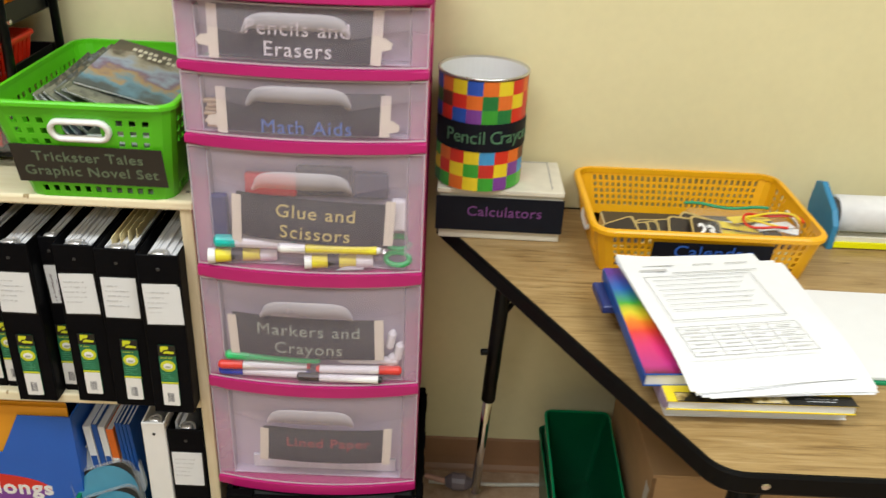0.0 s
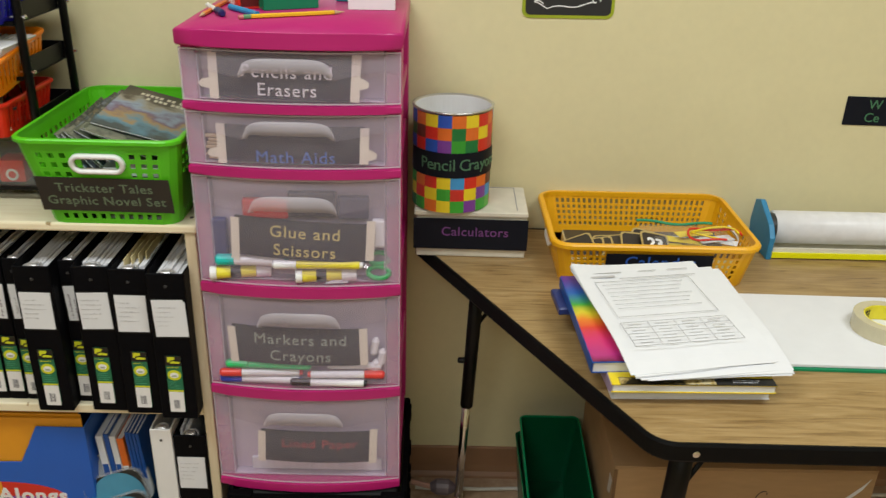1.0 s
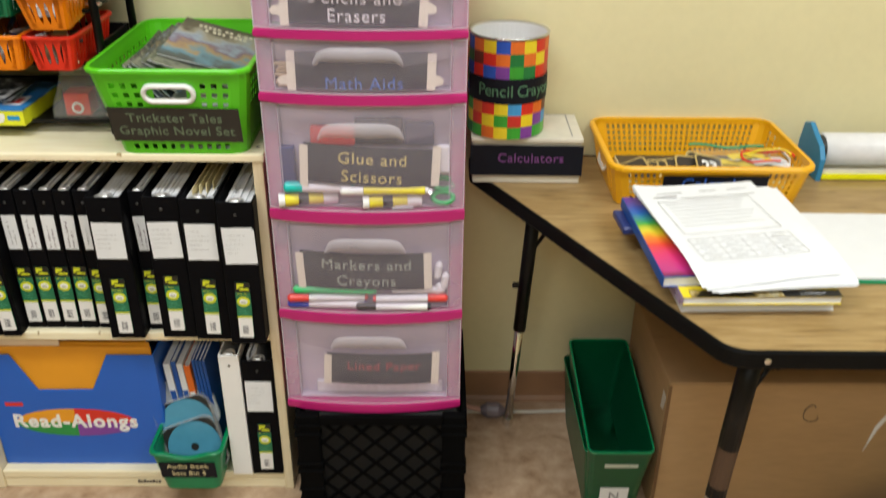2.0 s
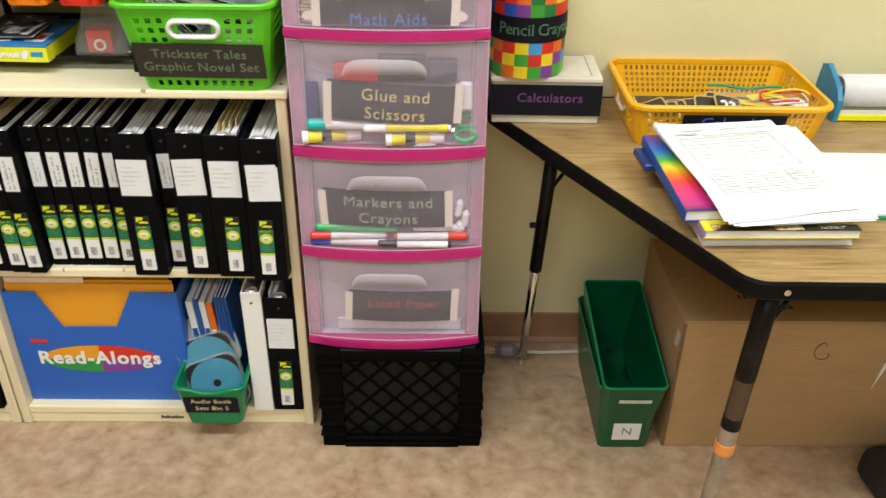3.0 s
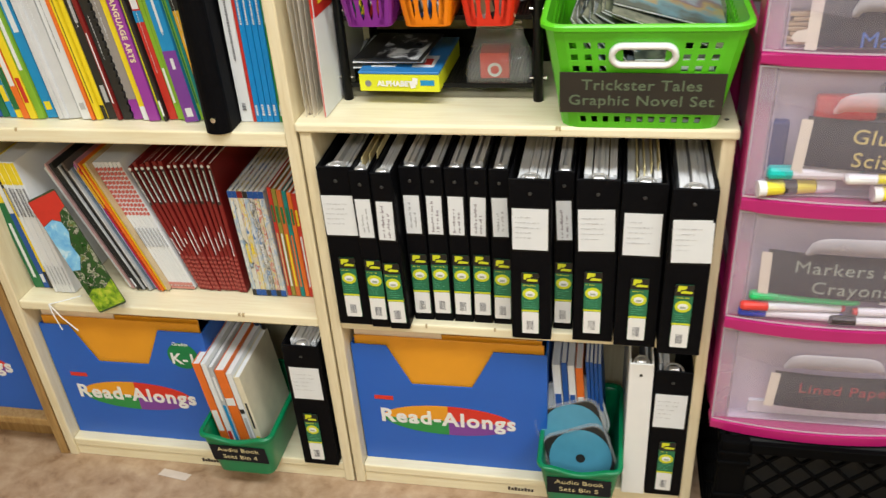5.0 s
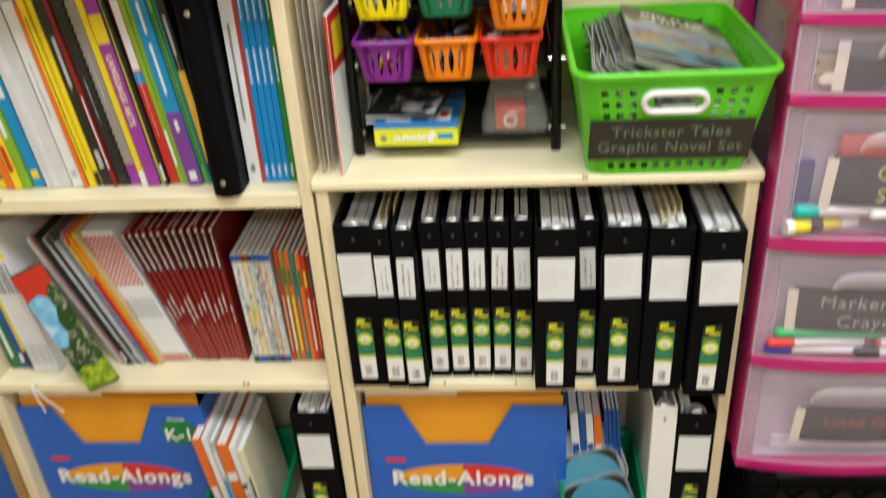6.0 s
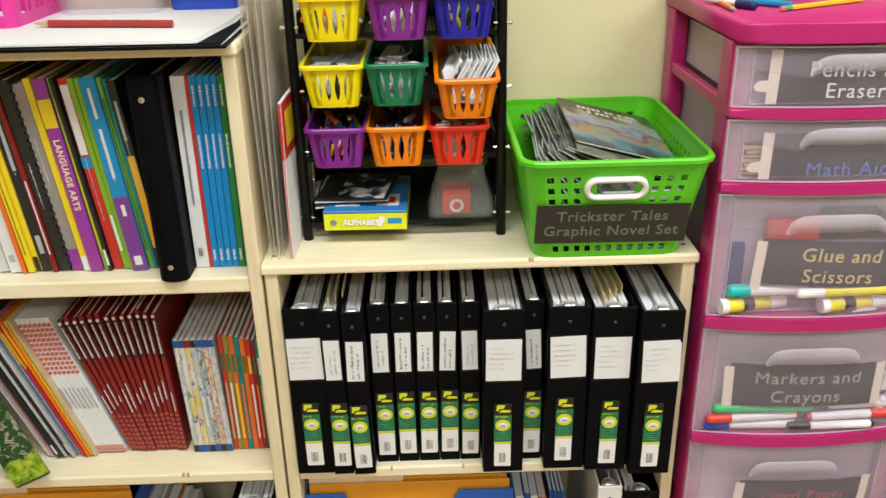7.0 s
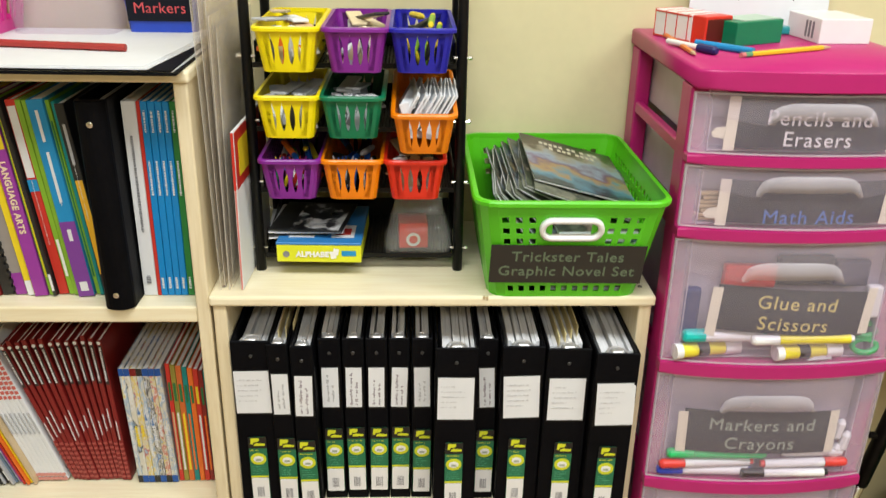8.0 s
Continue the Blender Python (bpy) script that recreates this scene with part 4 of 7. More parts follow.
def grid_plate(w, h, n, t=0.0004):
    bm = bmesh.new()
    for k in range(n):
        add_box(bm, -w / 2 + w * k / n, -w / 2 + w * (k + 1) / n, -h / 2, h / 2, 0, t)
    bmesh.ops.remove_doubles(bm, verts=bm.verts, dist=1e-6)
    return bm


tower = thing("drawer_tower", "magenta plastic drawer tower with five frosted drawers on a crate", "drawers", pose(0, 0, 0))
lid = part("lid", prism(bowed(TX0 - 0.0015, TX1 + 0.0015, TYF - 0.007, BOW) + [(TX1 + 0.0015, TYB + 0.006), (TX0 - 0.0015, TYB + 0.006)], 1.0755, 1.1015, 0.005, 3), PINK, tower, "", None, True)
LV = [(0.9905, 1.0725), (0.8875, 0.976), (0.680, 0.871), (0.475, 0.6595), (0.2675, 0.4555)]  # drawers, bottom and top
RAILS = [(0.977, 0.990), (0.872, 0.887), (0.660, 0.6795), (0.4555, 0.4745), (0.2505, 0.267)]
for z0, z1 in RAILS:
    pts = bowed(TX0, TX1, TYF - 0.003, BOW)
    inner = [(x, y + 0.03) for x, y in pts][::-1]
    part("front_rail", prism(pts + inner, z0, z1, 0.003, 2), PINK, tower)
    for x0, x1 in ((TX0 + 0.002, TX0 + 0.015), (TX1 - 0.015, TX1 - 0.002)):
        part("side_rail", box(x0, x1, TYF + 0.0565, TYB - 0.0455, z0 - 0.002, z1 + 0.003, 0.002), PINK, tower)
part("base_plate", box(TX0 + 0.005, TX1 - 0.005, TYF + 0.01, TYB, 0.2505, 0.256), PINK, tower)
for x0, x1 in ((TX0, TX0 + 0.024), (TX1 - 0.024, TX1)):
    part("post", box(x0, x1, TYF + 0.012, TYF + 0.056, 0.27, 1.075, 0.003, 2), PINK, tower)
    part("post", box(x0, x1, TYB - 0.045, TYB, 0.256, 1.075, 0.003, 2), PINK, tower)
part("back_bar", box(TX0 + 0.0245, TX1 - 0.0245, TYB - 0.008, TYB - 0.002, 1.03, 1.0745), PINK, tower)
part("back_bar", box(TX0 + 0.0245, TX1 - 0.0245, TYB - 0.008, TYB - 0.002, 0.60, 0.65), PINK, tower)
CARDS = [  # words, colour, size, card left, right, bottom, top
    (("Pencils and", "Erasers"), WHITE, 0.0255, 0.6951, 0.9115, 0.998, 1.068),
    (("", "Math Aids"), col(0.05, 0.16, 0.50), 0.0255, 0.6990, 0.9231, 0.896, 0.956),
    (("Glue and", "Scissors"), col(0.66, 0.56, 0.16), 0.0265, 0.7087, 0.9308, 0.728, 0.798),
    (("Markers and", "Crayons"), col(0.30, 0.36, 0.27), 0.0265, 0.6894, 0.9173, 0.524, 0.598),
    (("Lined Paper",), col(0.36, 0.015, 0.02), 0.0240, 0.7270, 0.9317, 0.312, 0.382)]
for (z0, z1), (words, mt, size, c0, c1, cz0, cz1) in zip(LV, CARDS):
    dh = z1 - z0
    pts = bowed(TX0 + 0.001, TX1 - 0.001, TYF + 0.001, BOW * 0.93)
    dr = part("drawer", prism([(x, y + 0.0) for x, y in pts] + [(x, y + 0.0022) for x, y in pts][::-1], z0 + 0.001, z1 - 0.001, 0, 1), FROST, tower, "frosted clear plastic drawer", None, True)
    part("tub_floor", box(TX0 + 0.026, TX1 - 0.026, TYF + 0.004, TYB - 0.02, z0 + 0.002, z0 + 0.004), TUB, dr)
    for x0 in (TX0 + 0.026, TX1 - 0.028):
        part("tub_side", box(x0, x0 + 0.002, TYF + 0.004, TYB - 0.02, z0 + 0.0042, z1 - 0.012), TUB, dr)
    part("tub_back", box(TX0 + 0.0282, TX1 - 0.0282, TYB - 0.022, TYB - 0.020, z0 + 0.0042, z1 - 0.012), TUB, dr)
    # added sheet, no real wall: it imitates the bright haze behind the labels
    part("haze_sheet", box(TX0 + 0.0282, TX1 - 0.0282, TYF + 0.022, TYF + 0.0235, z0 + 0.0045, z1 - 0.004), TUB, dr, "milky sheet added for the haze of the frosted front")
    for x0 in (TX0 + 0.001, TX1 - 0.0250):
        part("corner_return", box(x0, x0 + 0.0240, TYF + 0.0045, TYF + 0.0060, z0 + 0.002, z1 - 0.002), MILK, dr)
    # a pale moulded edge all round, a stepped upper band and an arched grip
    for za, zc in ((z0 + 0.001, z0 + 0.0034), (z1 - 0.0032, z1 - 0.001)):
        part("front_edge", prism([(x, y - 0.0014) for x, y in pts] + [(x, y - 0.0002) for x, y in pts][::-1], za, zc), FROST2, dr)
    for xe in (TX0 + 0.001, TX1 - 0.0034):
        part("front_edge", box(xe, xe + 0.0024, TYF - 0.0008, TYF + 0.0042, z0 + 0.0036, z1 - 0.0034, 0.0006), FROST2, dr)
    tall = dh > 0.1
    xm, hw = (TX0 + TX1) / 2 - 0.005, 0.071
    ztop, zbot = (z1 - 0.029, z1 - 0.054) if tall else (z1 - 0.011, z1 - 0.033)
    zside, zfoot = (z1 - 0.048, z1 - 0.062) if tall else (z1 - 0.030, z1 - 0.044)
    n = 40
    bp = bowed(TX0 + 0.004, TX1 - 0.004, TYF + 0.001, BOW * 0.93, n)
    low = []
    for x, y in bp:
        u = abs(x - xm) / (TW / 2 - 0.004)
        f = min(1.0, max(0.0, (1 - u) / (1 - hw / (TW / 2))))
        low.append((x, y, zside + (zfoot - zside) * f ** 1.5 if abs(x - xm) > hw - 0.004 else zbot + 0.004))
    bm = bmesh.new()
    lay = [[bm.verts.new((x, y - o, z + dz)) for x, y, z in low] for o, dz in ((0.0002, 0.0), (0.0016, 0.0006), (0.0016, 0.0016))]
    lay.append([bm.verts.new((x, y - 0.0010, z1 - 0.0036)) for x, y, z in low])
    for a, b in zip(lay, lay[1:]):
        for k in range(len(low) - 1):
            bm.faces.new((a[k], a[k + 1], b[k + 1], b[k]))
    part("upper_band", bm, FROST, dr, "", None, True)
    bm = bmesh.new()
    rows = []
    for k in range(25):
        u = 2 * k / 24 - 1
        x = xm + hw * u
        zt = zbot + (ztop - zbot) * (1 - abs(u) ** 5) ** 0.55
        foot = zfoot + 0.004 if abs(u) > 0.86 else zbot
        yb = bow_at(x)
        rows.append([bm.verts.new((x, yb - o, z)) for o, z in ((0.0004, max(zt, foot + 0.001)), (0.0035, max(zt - 0.0015, foot + 0.0008)), (0.0052, foot + 0.0006), (0.0030, foot))])
    for a, b in zip(rows, rows[1:]):
        for k in range(3):
            bm.faces.new((a[k], b[k], b[k + 1], a[k + 1]))
    part("grip", bm, FROST2, dr, "raised frosted finger grip", None, True)
    cx, cz = (c0 + c1) / 2, (cz0 + cz1) / 2
    roll = (0, -1.0, 2.0, -3.5, -1.5)[len(words[0]) % 5]
    back = 0.0048
    cm = front(cx, 0, cz, roll)
    bend(part("label_card", grid_plate(c1 - c0, cz1 - cz0, 14), CARD, dr, "dark card label", cm), cm, back)
    for i, t in enumerate(words):
        o = (len(words) - 1) / 2 - i
        size *= 1.1 if i == 0 else 1.0
        if not t:
            continue
        tm = cm @ pose(0.004, o * size * (1.12 if tall else 0.98) - ((0.004 if tall else 0.0075) if len(words) > 1 else -0.006), 0)
        bend(lettering(t, size, mt, dr, tm, "lettering", 1.1, 0.0), tm, back - 0.0012)
    for sx, turn in () if tall else ((c0 - 0.012, 25), (c1 + 0.010, -18)):
        tm = front(sx, 0, cz - 0.012 + rnd.uniform(-0.006, 0.006), turn + rnd.uniform(-12, 12))
        bend(part("tape_scrap", plate([(-0.010, -0.004), (0.002, -0.009), (0.010, -0.002), (0.008, 0.006), (-0.004, 0.008), (-0.012, 0.003)], 0.0004), TAPE, dr, "torn end of masking tape", tm), tm, back - 0.0004)
    for sx in (c0, c1):
        tm = front(sx, 0, cz - 0.002, roll + rnd.uniform(-3, 3))
        bend(part("tape_strip", grid_plate(0.014, (cz1 - cz0) * rnd.uniform(0.95, 1.12), 3), TAPE, dr, "cream masking tape", tm), tm, back - 0.0008)


def marker(x, y, z, L, body, cap, yaw, r=0.0058, flip=False, name="felt_marker", label=""):
    e = thing(name, label or "felt marker lying in the drawer", "marker", pose(x, y, z + r, 0, 90, yaw), "felt markers")
    part("barrel", tube([(0, 0, -L / 2), (0, 0, L * .22)], r, 12), body, e)
    part("cap", tube([(0, 0, L * .225), (0, 0, L * .47), (0, 0, L * .5)], [r * 1.1, r * 1.1, r * .7], 12), cap, e)
    part("end_plug", tube([(0, 0, -L / 2 - 0.006), (0, 0, -L / 2 - 0.0005)], [r * .7, r * .9], 12), cap, e)
    return e


MW = WHITE
z4, z3 = LV[3][0] + 0.0045, LV[2][0] + 0.0045
REDM, BLUM, GRNM = col(0.6951, 0.05, 0.04, 0.35), col(0.03, 0.06, 0.50, 0.35), col(0.02, 0.55, 0.16, 0.35)
marker(0.7309, TYF - 0.001, z4, 0.14, MW, BLUM, 178, 0.0068), marker(0.7318, TYF - 0.002, z4 + 0.0145, 0.14, MW, REDM, 182, 0.0068)
marker(0.7454, TYF - 0.0015, z4 + 0.030, 0.145, GRNM, GRNM, 178, 0.0072)
marker(0.8516, TYF - 0.009, z4, 0.13, MW, DK, 180, 0.0066), marker(0.8883, TYF - 0.004, z4 + 0.0145, 0.13, MW, REDM, 2, 0.0068)
marker(0.9028, TYF + 0.004, z4 + 0.0285, 0.09, MW, WHITE, 2, 0.0062)
for k in range(8):
    marker(0.7917 + 0.017 * k, 0.06 + 0.014 * (k % 3), z4 + 0.0005 * k, 0.12, MW, rnd.choice((RE, BL, GR, OR, PU, DK)), 80 + 7 * k)
for k in range(3):
    e = thing("white_sculpt_tool", "white rounded plastic piece in the drawer", "piece", pose(0.9337 + 0.012 * (k % 2), TYF + 0.006, z4 + 0.03 + 0.022 * k, 0, 0, 0), "white pieces")
    part("body", tube([(0, 0, -0.016), (0, 0, -0.012), (0.004, 0, 0.012), (0.005, 0, 0.018)], [0.004, 0.007, 0.007, 0.003], 10), WHITE, e)
# glue and scissors drawer
marker(0.7289, TYF + 0.001, z3 + 0.026, 0.115, MW, col(0.0, 0.50, 0.46), 180, 0.009)
marker(0.8400, TYF - 0.008, z3 + 0.026, 0.145, col(0.7917, 0.70, 0.04), WHITE, 182, 0.0072)


def glue_stick(x, y, z, yaw):
    e = thing("glue_stick", "white glue stick with a yellow band and black print", "glue stick", pose(x, y, z + 0.0115, 0, 90, yaw), "glue sticks")
    part("tube", tube([(0, 0, -0.045), (0, 0, 0.02)], 0.0105, 16), col(0.7434, 0.65, 0.04), e)
    part("cap", tube([(0, 0, 0.0205), (0, 0, 0.045)], 0.0115, 16), WHITE, e)
    part("base", tube([(0, 0, -0.056), (0, 0, -0.0455)], 0.0115, 16), WHITE, e)
    part("print", tube([(0, 0, -0.022), (0, 0, -0.005)], 0.0108, 16), DK, e)


glue_stick(0.7164, TYF + 0.006, z3, 10)
glue_stick(0.8612, TYF - 0.002, z3, 8)
glue_stick(0.7531, 0.06, z3, 60)
e = thing("price_tag", "small white paper tag", "tag", pose(0.8748, TYF - 0.009, z3, 0, 0, 8))
part("tag", upright([(-0.022, 0), (0.018, 0), (0.018, 0.018)], 0, 0.0008), PAPER, e)
sc = thing("scissors", "green-handled scissors lying in the drawer", "scissors", pose(0.9414, TYF + 0.010, z3 + 0.026, 62, 0, 0))
SCG = col(0.01, 0.42, 0.10, 0.35)
for s in (-1, 1):
    loop = [(0.002 + 0.018 * math.cos(a), s * 0.012 + 0.010 * math.sin(a), s * 0.001) for a in [2 * math.pi * k / 16 for k in range(17)]]
    part("handle", tube(loop, 0.0044, 8, False), SCG, sc)
    part("blade", prism([(-0.016, s * 0.006), (-0.016, s * 0.001), (-0.10, -s * 0.004), (-0.06, s * 0.004)], s * 0.001, s * 0.001 + 0.0012), CHROME, sc)
part("pivot", lathe([(0.003, -0.003), (0.003, 0.004)], 12), CHROME, sc, "", pose(-0.03, 0, 0))
e = thing("red_pouch", "red plastic pouch behind the label", "pouch", pose(0.7676, 0.03, z3 + 0.02))
part("body", box(-0.035, 0.035, -0.02, 0.03, -0.018, 0.10, 0.008, 2), RED, e)
for k, (x, w, h, mt) in enumerate(((0.6951, 0.05, 0.11, BL), (0.8352, 0.06, 0.115, DK), (0.8979, 0.05, 0.10, WHITE), (0.9414, 0.03, 0.085, CREAM))):
    e = thing("supply_pack", "small pack of supplies in the drawer", "pack", pose(x, 0.07 + 0.02 * (k % 2), z3), "supply packs")
    part("body", box(-w / 2, w / 2, -0.03, 0.03, 0, h, 0.005, 2), mt, e)
for x, w, z, h, mt in ((0.6797, 0.026, 0.032, 0.075, col(0.02, 0.03, 0.14)), (0.7579, 0.075, 0.108, 0.035, RED), (0.8352, 0.080, 0.112, 0.045, DK), (0.9028, 0.05, 0.110, 0.04, col(0.05, 0.05, 0.09)), (0.9433, 0.022, 0.06, 0.05, WHITE)):
    e = thing("supply_pack", "small pack of supplies pressed against the drawer front", "pack", pose(x, TYF + 0.004, z3 + z), "supply packs")
    part("body", box(-w / 2, w / 2, 0, 0.014, 0, h, 0.004, 2), mt, e)
# the other drawers
for zi, items in ((LV[0][0], ((0.6951, 0.04, 0.055, WHITE), (0.7627, 0.07, 0.05, BL), (0.8497, 0.08, 0.056, DK), (0.9317, 0.05, 0.05, INK))),
                  (LV[1][0], ((0.6836, 0.02, 0.045, TN), (0.7724, 0.09, 0.05, BL), (0.8690, 0.07, 0.045, DK), (0.9385, 0.03, 0.05, col(0.6, 0.32, 0.3)))),
                  (LV[4][0], ())):
    for x, w, h, mt in items:
        e = thing("supply_pack", "small pack of supplies in the drawer", "pack", pose(x, 0.06, zi + 0.0045), "supply packs")
        part("body", box(-w / 2, w / 2, -0.04, 0.05, 0, h, 0.004, 2), mt, e)
for k in range(7):
    e = thing("craft_stick", "small wooden counting piece", "stick", pose(0.6884 + rnd.uniform(-0.006, 0.006), TYF + 0.012, LV[1][0] + 0.008 + 0.006 * k, 0, 0, rnd.uniform(-12, 12)), "craft sticks")
    part("stick", box(-0.016, 0.016, -0.004, 0.004, -0.0025, 0.0025, 0.001), TN, e)
e = thing("paper_stack", "stack of lined white paper in the bottom drawer", "paper", pose(0.8207, 0.09, LV[4][0] + 0.0045))
part("sheets", box(-0.12, 0.125, -0.105, 0.11, 0, 0.026, 0.001), PAGES, e)

# things on the lid
def on_lid(x, y, up=0.0, rx=0.0, ry=0.0, rz=0.0):
    return pose(x, y, 1.1017 + up, rx, ry, rz)


def pencil(m, mt, L=0.17, name="pencil", label="yellow wooden pencil on the lid"):
    e = thing(name, label, "pencil", m, "pencils")
    part("shaft", tube([(0, 0, 0.018), (0, 0, L - 0.02)], 0.0036, 6), mt, e)
    part("tip", tube([(0, 0, 0), (0, 0, 0.0175)], [0.0006, 0.0035], 6), TN, e)
    part("ferrule", tube([(0, 0, L - 0.0195), (0, 0, L - 0.008)], 0.0037, 10), col(0.10, 0.30, 0.14), e)
    part("rubber", tube([(0, 0, L - 0.0078), (0, 0, L)], 0.0034, 10), col(0.6, 0.2, 0.2), e)
    return e


pencil(on_lid(0.880, 0.115, 0.0037, 0, -90, 25.7), col(0.80, 0.50, 0.02), 0.175)
pencil(on_lid(0.662, 0.040, 0.0037, 0, -90, -92), col(0.75, 0.22, 0.03), 0.19, label="short orange pencil on the tower lid")
e = thing("ballpoint_pen", "dark blue ballpoint pen with a cap", "pen", on_lid(0.679, 0.084, 0.006, 0, 90, -62))
part("barrel", tube([(0, 0, -0.06), (0, 0, 0.0)], 0.004, 10), WHITE, e)
part("cap", tube([(0, 0, 0.0005), (0, 0, 0.03), (0, 0, 0.034)], [0.006, 0.006, 0.004], 10), col(0.01, 0.015, 0.12), e)
e = thing("felt_marker", "light blue marker lying behind the pencil", "marker", on_lid(0.722, 0.092, 0.005, 0, 90, -50), "felt markers")
part("barrel", tube([(0, 0, -0.05), (0, 0, 0.04)], 0.005, 10), CY, e)
e = thing("crayon_box", "open red and white crayon box", "box", on_lid(0.700, 0.198, 0, 0, 0, -64))
part("box", box(-0.05, 0.03, -0.026, 0.026, 0, 0.040, 0.001), WHITE, e)
part("red_end", box(0.0305, 0.058, -0.026, 0.026, 0, 0.040, 0.001), RED, e, "red box end")
# the box is solid; this dark plate paints the shade inside its opening
part("end_shade", box(0.0581, 0.0585, -0.022, 0.022, 0.004, 0.036), col(0.10, 0.008, 0.006), e, "dark red plate painted as the shaded inside of the open end")
bm = bmesh.new()
for k in range(4):
    add_box(bm, -0.049 + 0.0235 * k, -0.0475 + 0.0235 * k, -0.0265, 0.0265, 0.0005, 0.0405)
add_box(bm, -0.0495, 0.0295, -0.0268, -0.0262, 0.001, 0.003)
add_box(bm, -0.0495, 0.0295, -0.0268, -0.0262, 0.0365, 0.0385)
part("stripe", bm, RED, e)
e = thing("pencil_box", "small green and white cardboard box", "box", on_lid(0.776, 0.172, 0, 0, 0, 28))
part("carton", box(-0.048, 0.048, -0.026, 0.026, 0, 0.034, 0.001), col(0.0, 0.20, 0.09), e)
part("flap", box(-0.03, 0.048, -0.02, 0.026, 0.0342, 0.0352), col(0.45, 0.6, 0.5), e)
e = thing("eraser_box", "white cardboard eraser box with grey print", "box", on_lid(0.918, 0.212, 0, 0, 0, 4))
part("carton", box(-0.040, 0.040, -0.050, 0.050, 0, 0.036, 0.001), WHITE, e)
bm = bmesh.new()
for k in range(3):
    add_box(bm, -0.0408, -0.0402, -0.032 + 0.010 * k, -0.027 + 0.010 * k, 0.006, 0.03)
part("writing", bm, INK, e)
e = thing("message_card", "white card leaning on the wall, its writing upside down", "card", front(0.836, 0.290, 1.102 + 0.054, 0, 6))
part("card", prism(rounded(0.225, 0.108, 0.004, 2), 0, 0.0012), PAPER, e)
lettering("I can move!", 0.020, INK, e, pose(0.01, 0.0, 0.0016, 0, 0, 180))
e = thing("eraser", "small teal rubber eraser", "eraser", on_lid(0.868, 0.258))
part("body", box(-0.018, 0.018, -0.009, 0.009, 0, 0.012, 0.003, 2), col(0.02, 0.33, 0.36), e)

# ---- milk crate ----
crate = thing("milk_crate", "black plastic milk crate under the drawer tower", "crate", pose(0.826, 0.100, 0))
cw, cd, chh = 0.332, 0.330, 0.2495
for sx in (-1, 1):
    for sy in (-1, 1):
        bm = box(sx * cw / 2 - (0.046 if sx > 0 else 0), sx * cw / 2 + (0 if sx > 0 else 0.046), sy * cd / 2 - (0.02 if sy > 0 else 0), sy * cd / 2 + (0 if sy > 0 else 0.02), 0, chh, 0.004, 2)
        part("corner_post", bm, CRATE, crate)
        for zz in (0.03, 0.058, 0.105, 0.125, 0.20, 0.222):
            part("corner_rib", box(sx * (cw / 2 - 0.023) - 0.026, sx * (cw / 2 - 0.023) + 0.026, sy * (cd / 2 - 0.009) - 0.012, sy * (cd / 2 - 0.009) + 0.012, zz, zz + 0.007, 0.001), CRATE, crate)
for z0, z1, o in ((0, 0.012, 0.003), (0.016, 0.026, 0.001), (0.228, chh - 0.001, 0.002)):
    for a in ((-cw / 2 + 0.046, cw / 2 - 0.046, -cd / 2 - o, -cd / 2 + 0.008), (-cw / 2 + 0.046, cw / 2 - 0.046, cd / 2 - 0.008, cd / 2 + o)):
        part("band", box(*a, z0, z1, 0.0012), CRATE, crate)
    for a in ((-cw / 2 - o, -cw / 2 + 0.008, -cd / 2 + 0.02, cd / 2 - 0.02), (cw / 2 - 0.008, cw / 2 + o, -cd / 2 + 0.02, cd / 2 - 0.02)):
        part("band", box(*a, z0, z1, 0.0012), CRATE, crate)


def lattice(w, z0, z1, step):
    """Crossing diagonal ribs clipped to a rectangle, in the x, z plane."""
    bm = bmesh.new()
    hgt = z1 - z0
    for s in (1, -1):
        k = -w / 2 - hgt
        while k < w / 2 + hgt:
            a, b = k, k + hgt
            ca, cb = max(a, -w / 2), min(b, w / 2)
            if cb - ca > 0.01:
                za, zc = z0 + (ca - a), z0 + (cb - a)
                if s < 0:
                    za, zc = z1 - (ca - a), z1 - (cb - a)
                p, q = Vector((ca, 0, za)), Vector((cb, 0, zc))
                nrm = (q - p).normalized().cross(Vector((0, 1, 0))) * 0.0022
                vs = [bm.verts.new(v + Vector((0, y, 0))) for y in (-0.003, 0.003) for v in (p - nrm, p + nrm, q + nrm, q - nrm)]
                for f in ((0, 1, 2, 3), (7, 6, 5, 4), (0, 3, 7, 4), (1, 5, 6, 2), (0, 4, 5, 1), (3, 2, 6, 7)):
                    bm.faces.new([vs[i] for i in f])
            k += step
    return bm


part("lattice_side", lattice(cw - 0.09, 0.028, 0.227, 0.052), CRATE, crate, "diagonal lattice side", pose(0, -cd / 2 + 0.006, 0))
part("lattice_side", lattice(cw - 0.09, 0.028, 0.227, 0.052), CRATE, crate, "diagonal lattice side", pose(0, cd / 2 - 0.006, 0))
for sx in (-1, 1):
    part("lattice_side", lattice(cd - 0.04, 0.028, 0.227, 0.052), CRATE, crate, "diagonal lattice side", pose(sx * (cw / 2 - 0.006), 0, 0, 0, 0, 90))
part("floor_grid", box(-cw / 2 + 0.005, cw / 2 - 0.005, -cd / 2 + 0.005, cd / 2 - 0.005, 0.001, 0.008), CRATE, crate)
# black filling added behind the lattice to stand for the crate's dark inside
e = thing("dark_filler", "black block added to darken the inside of the crate", "cloth", pose(0.826, 0.100, 0.0085))
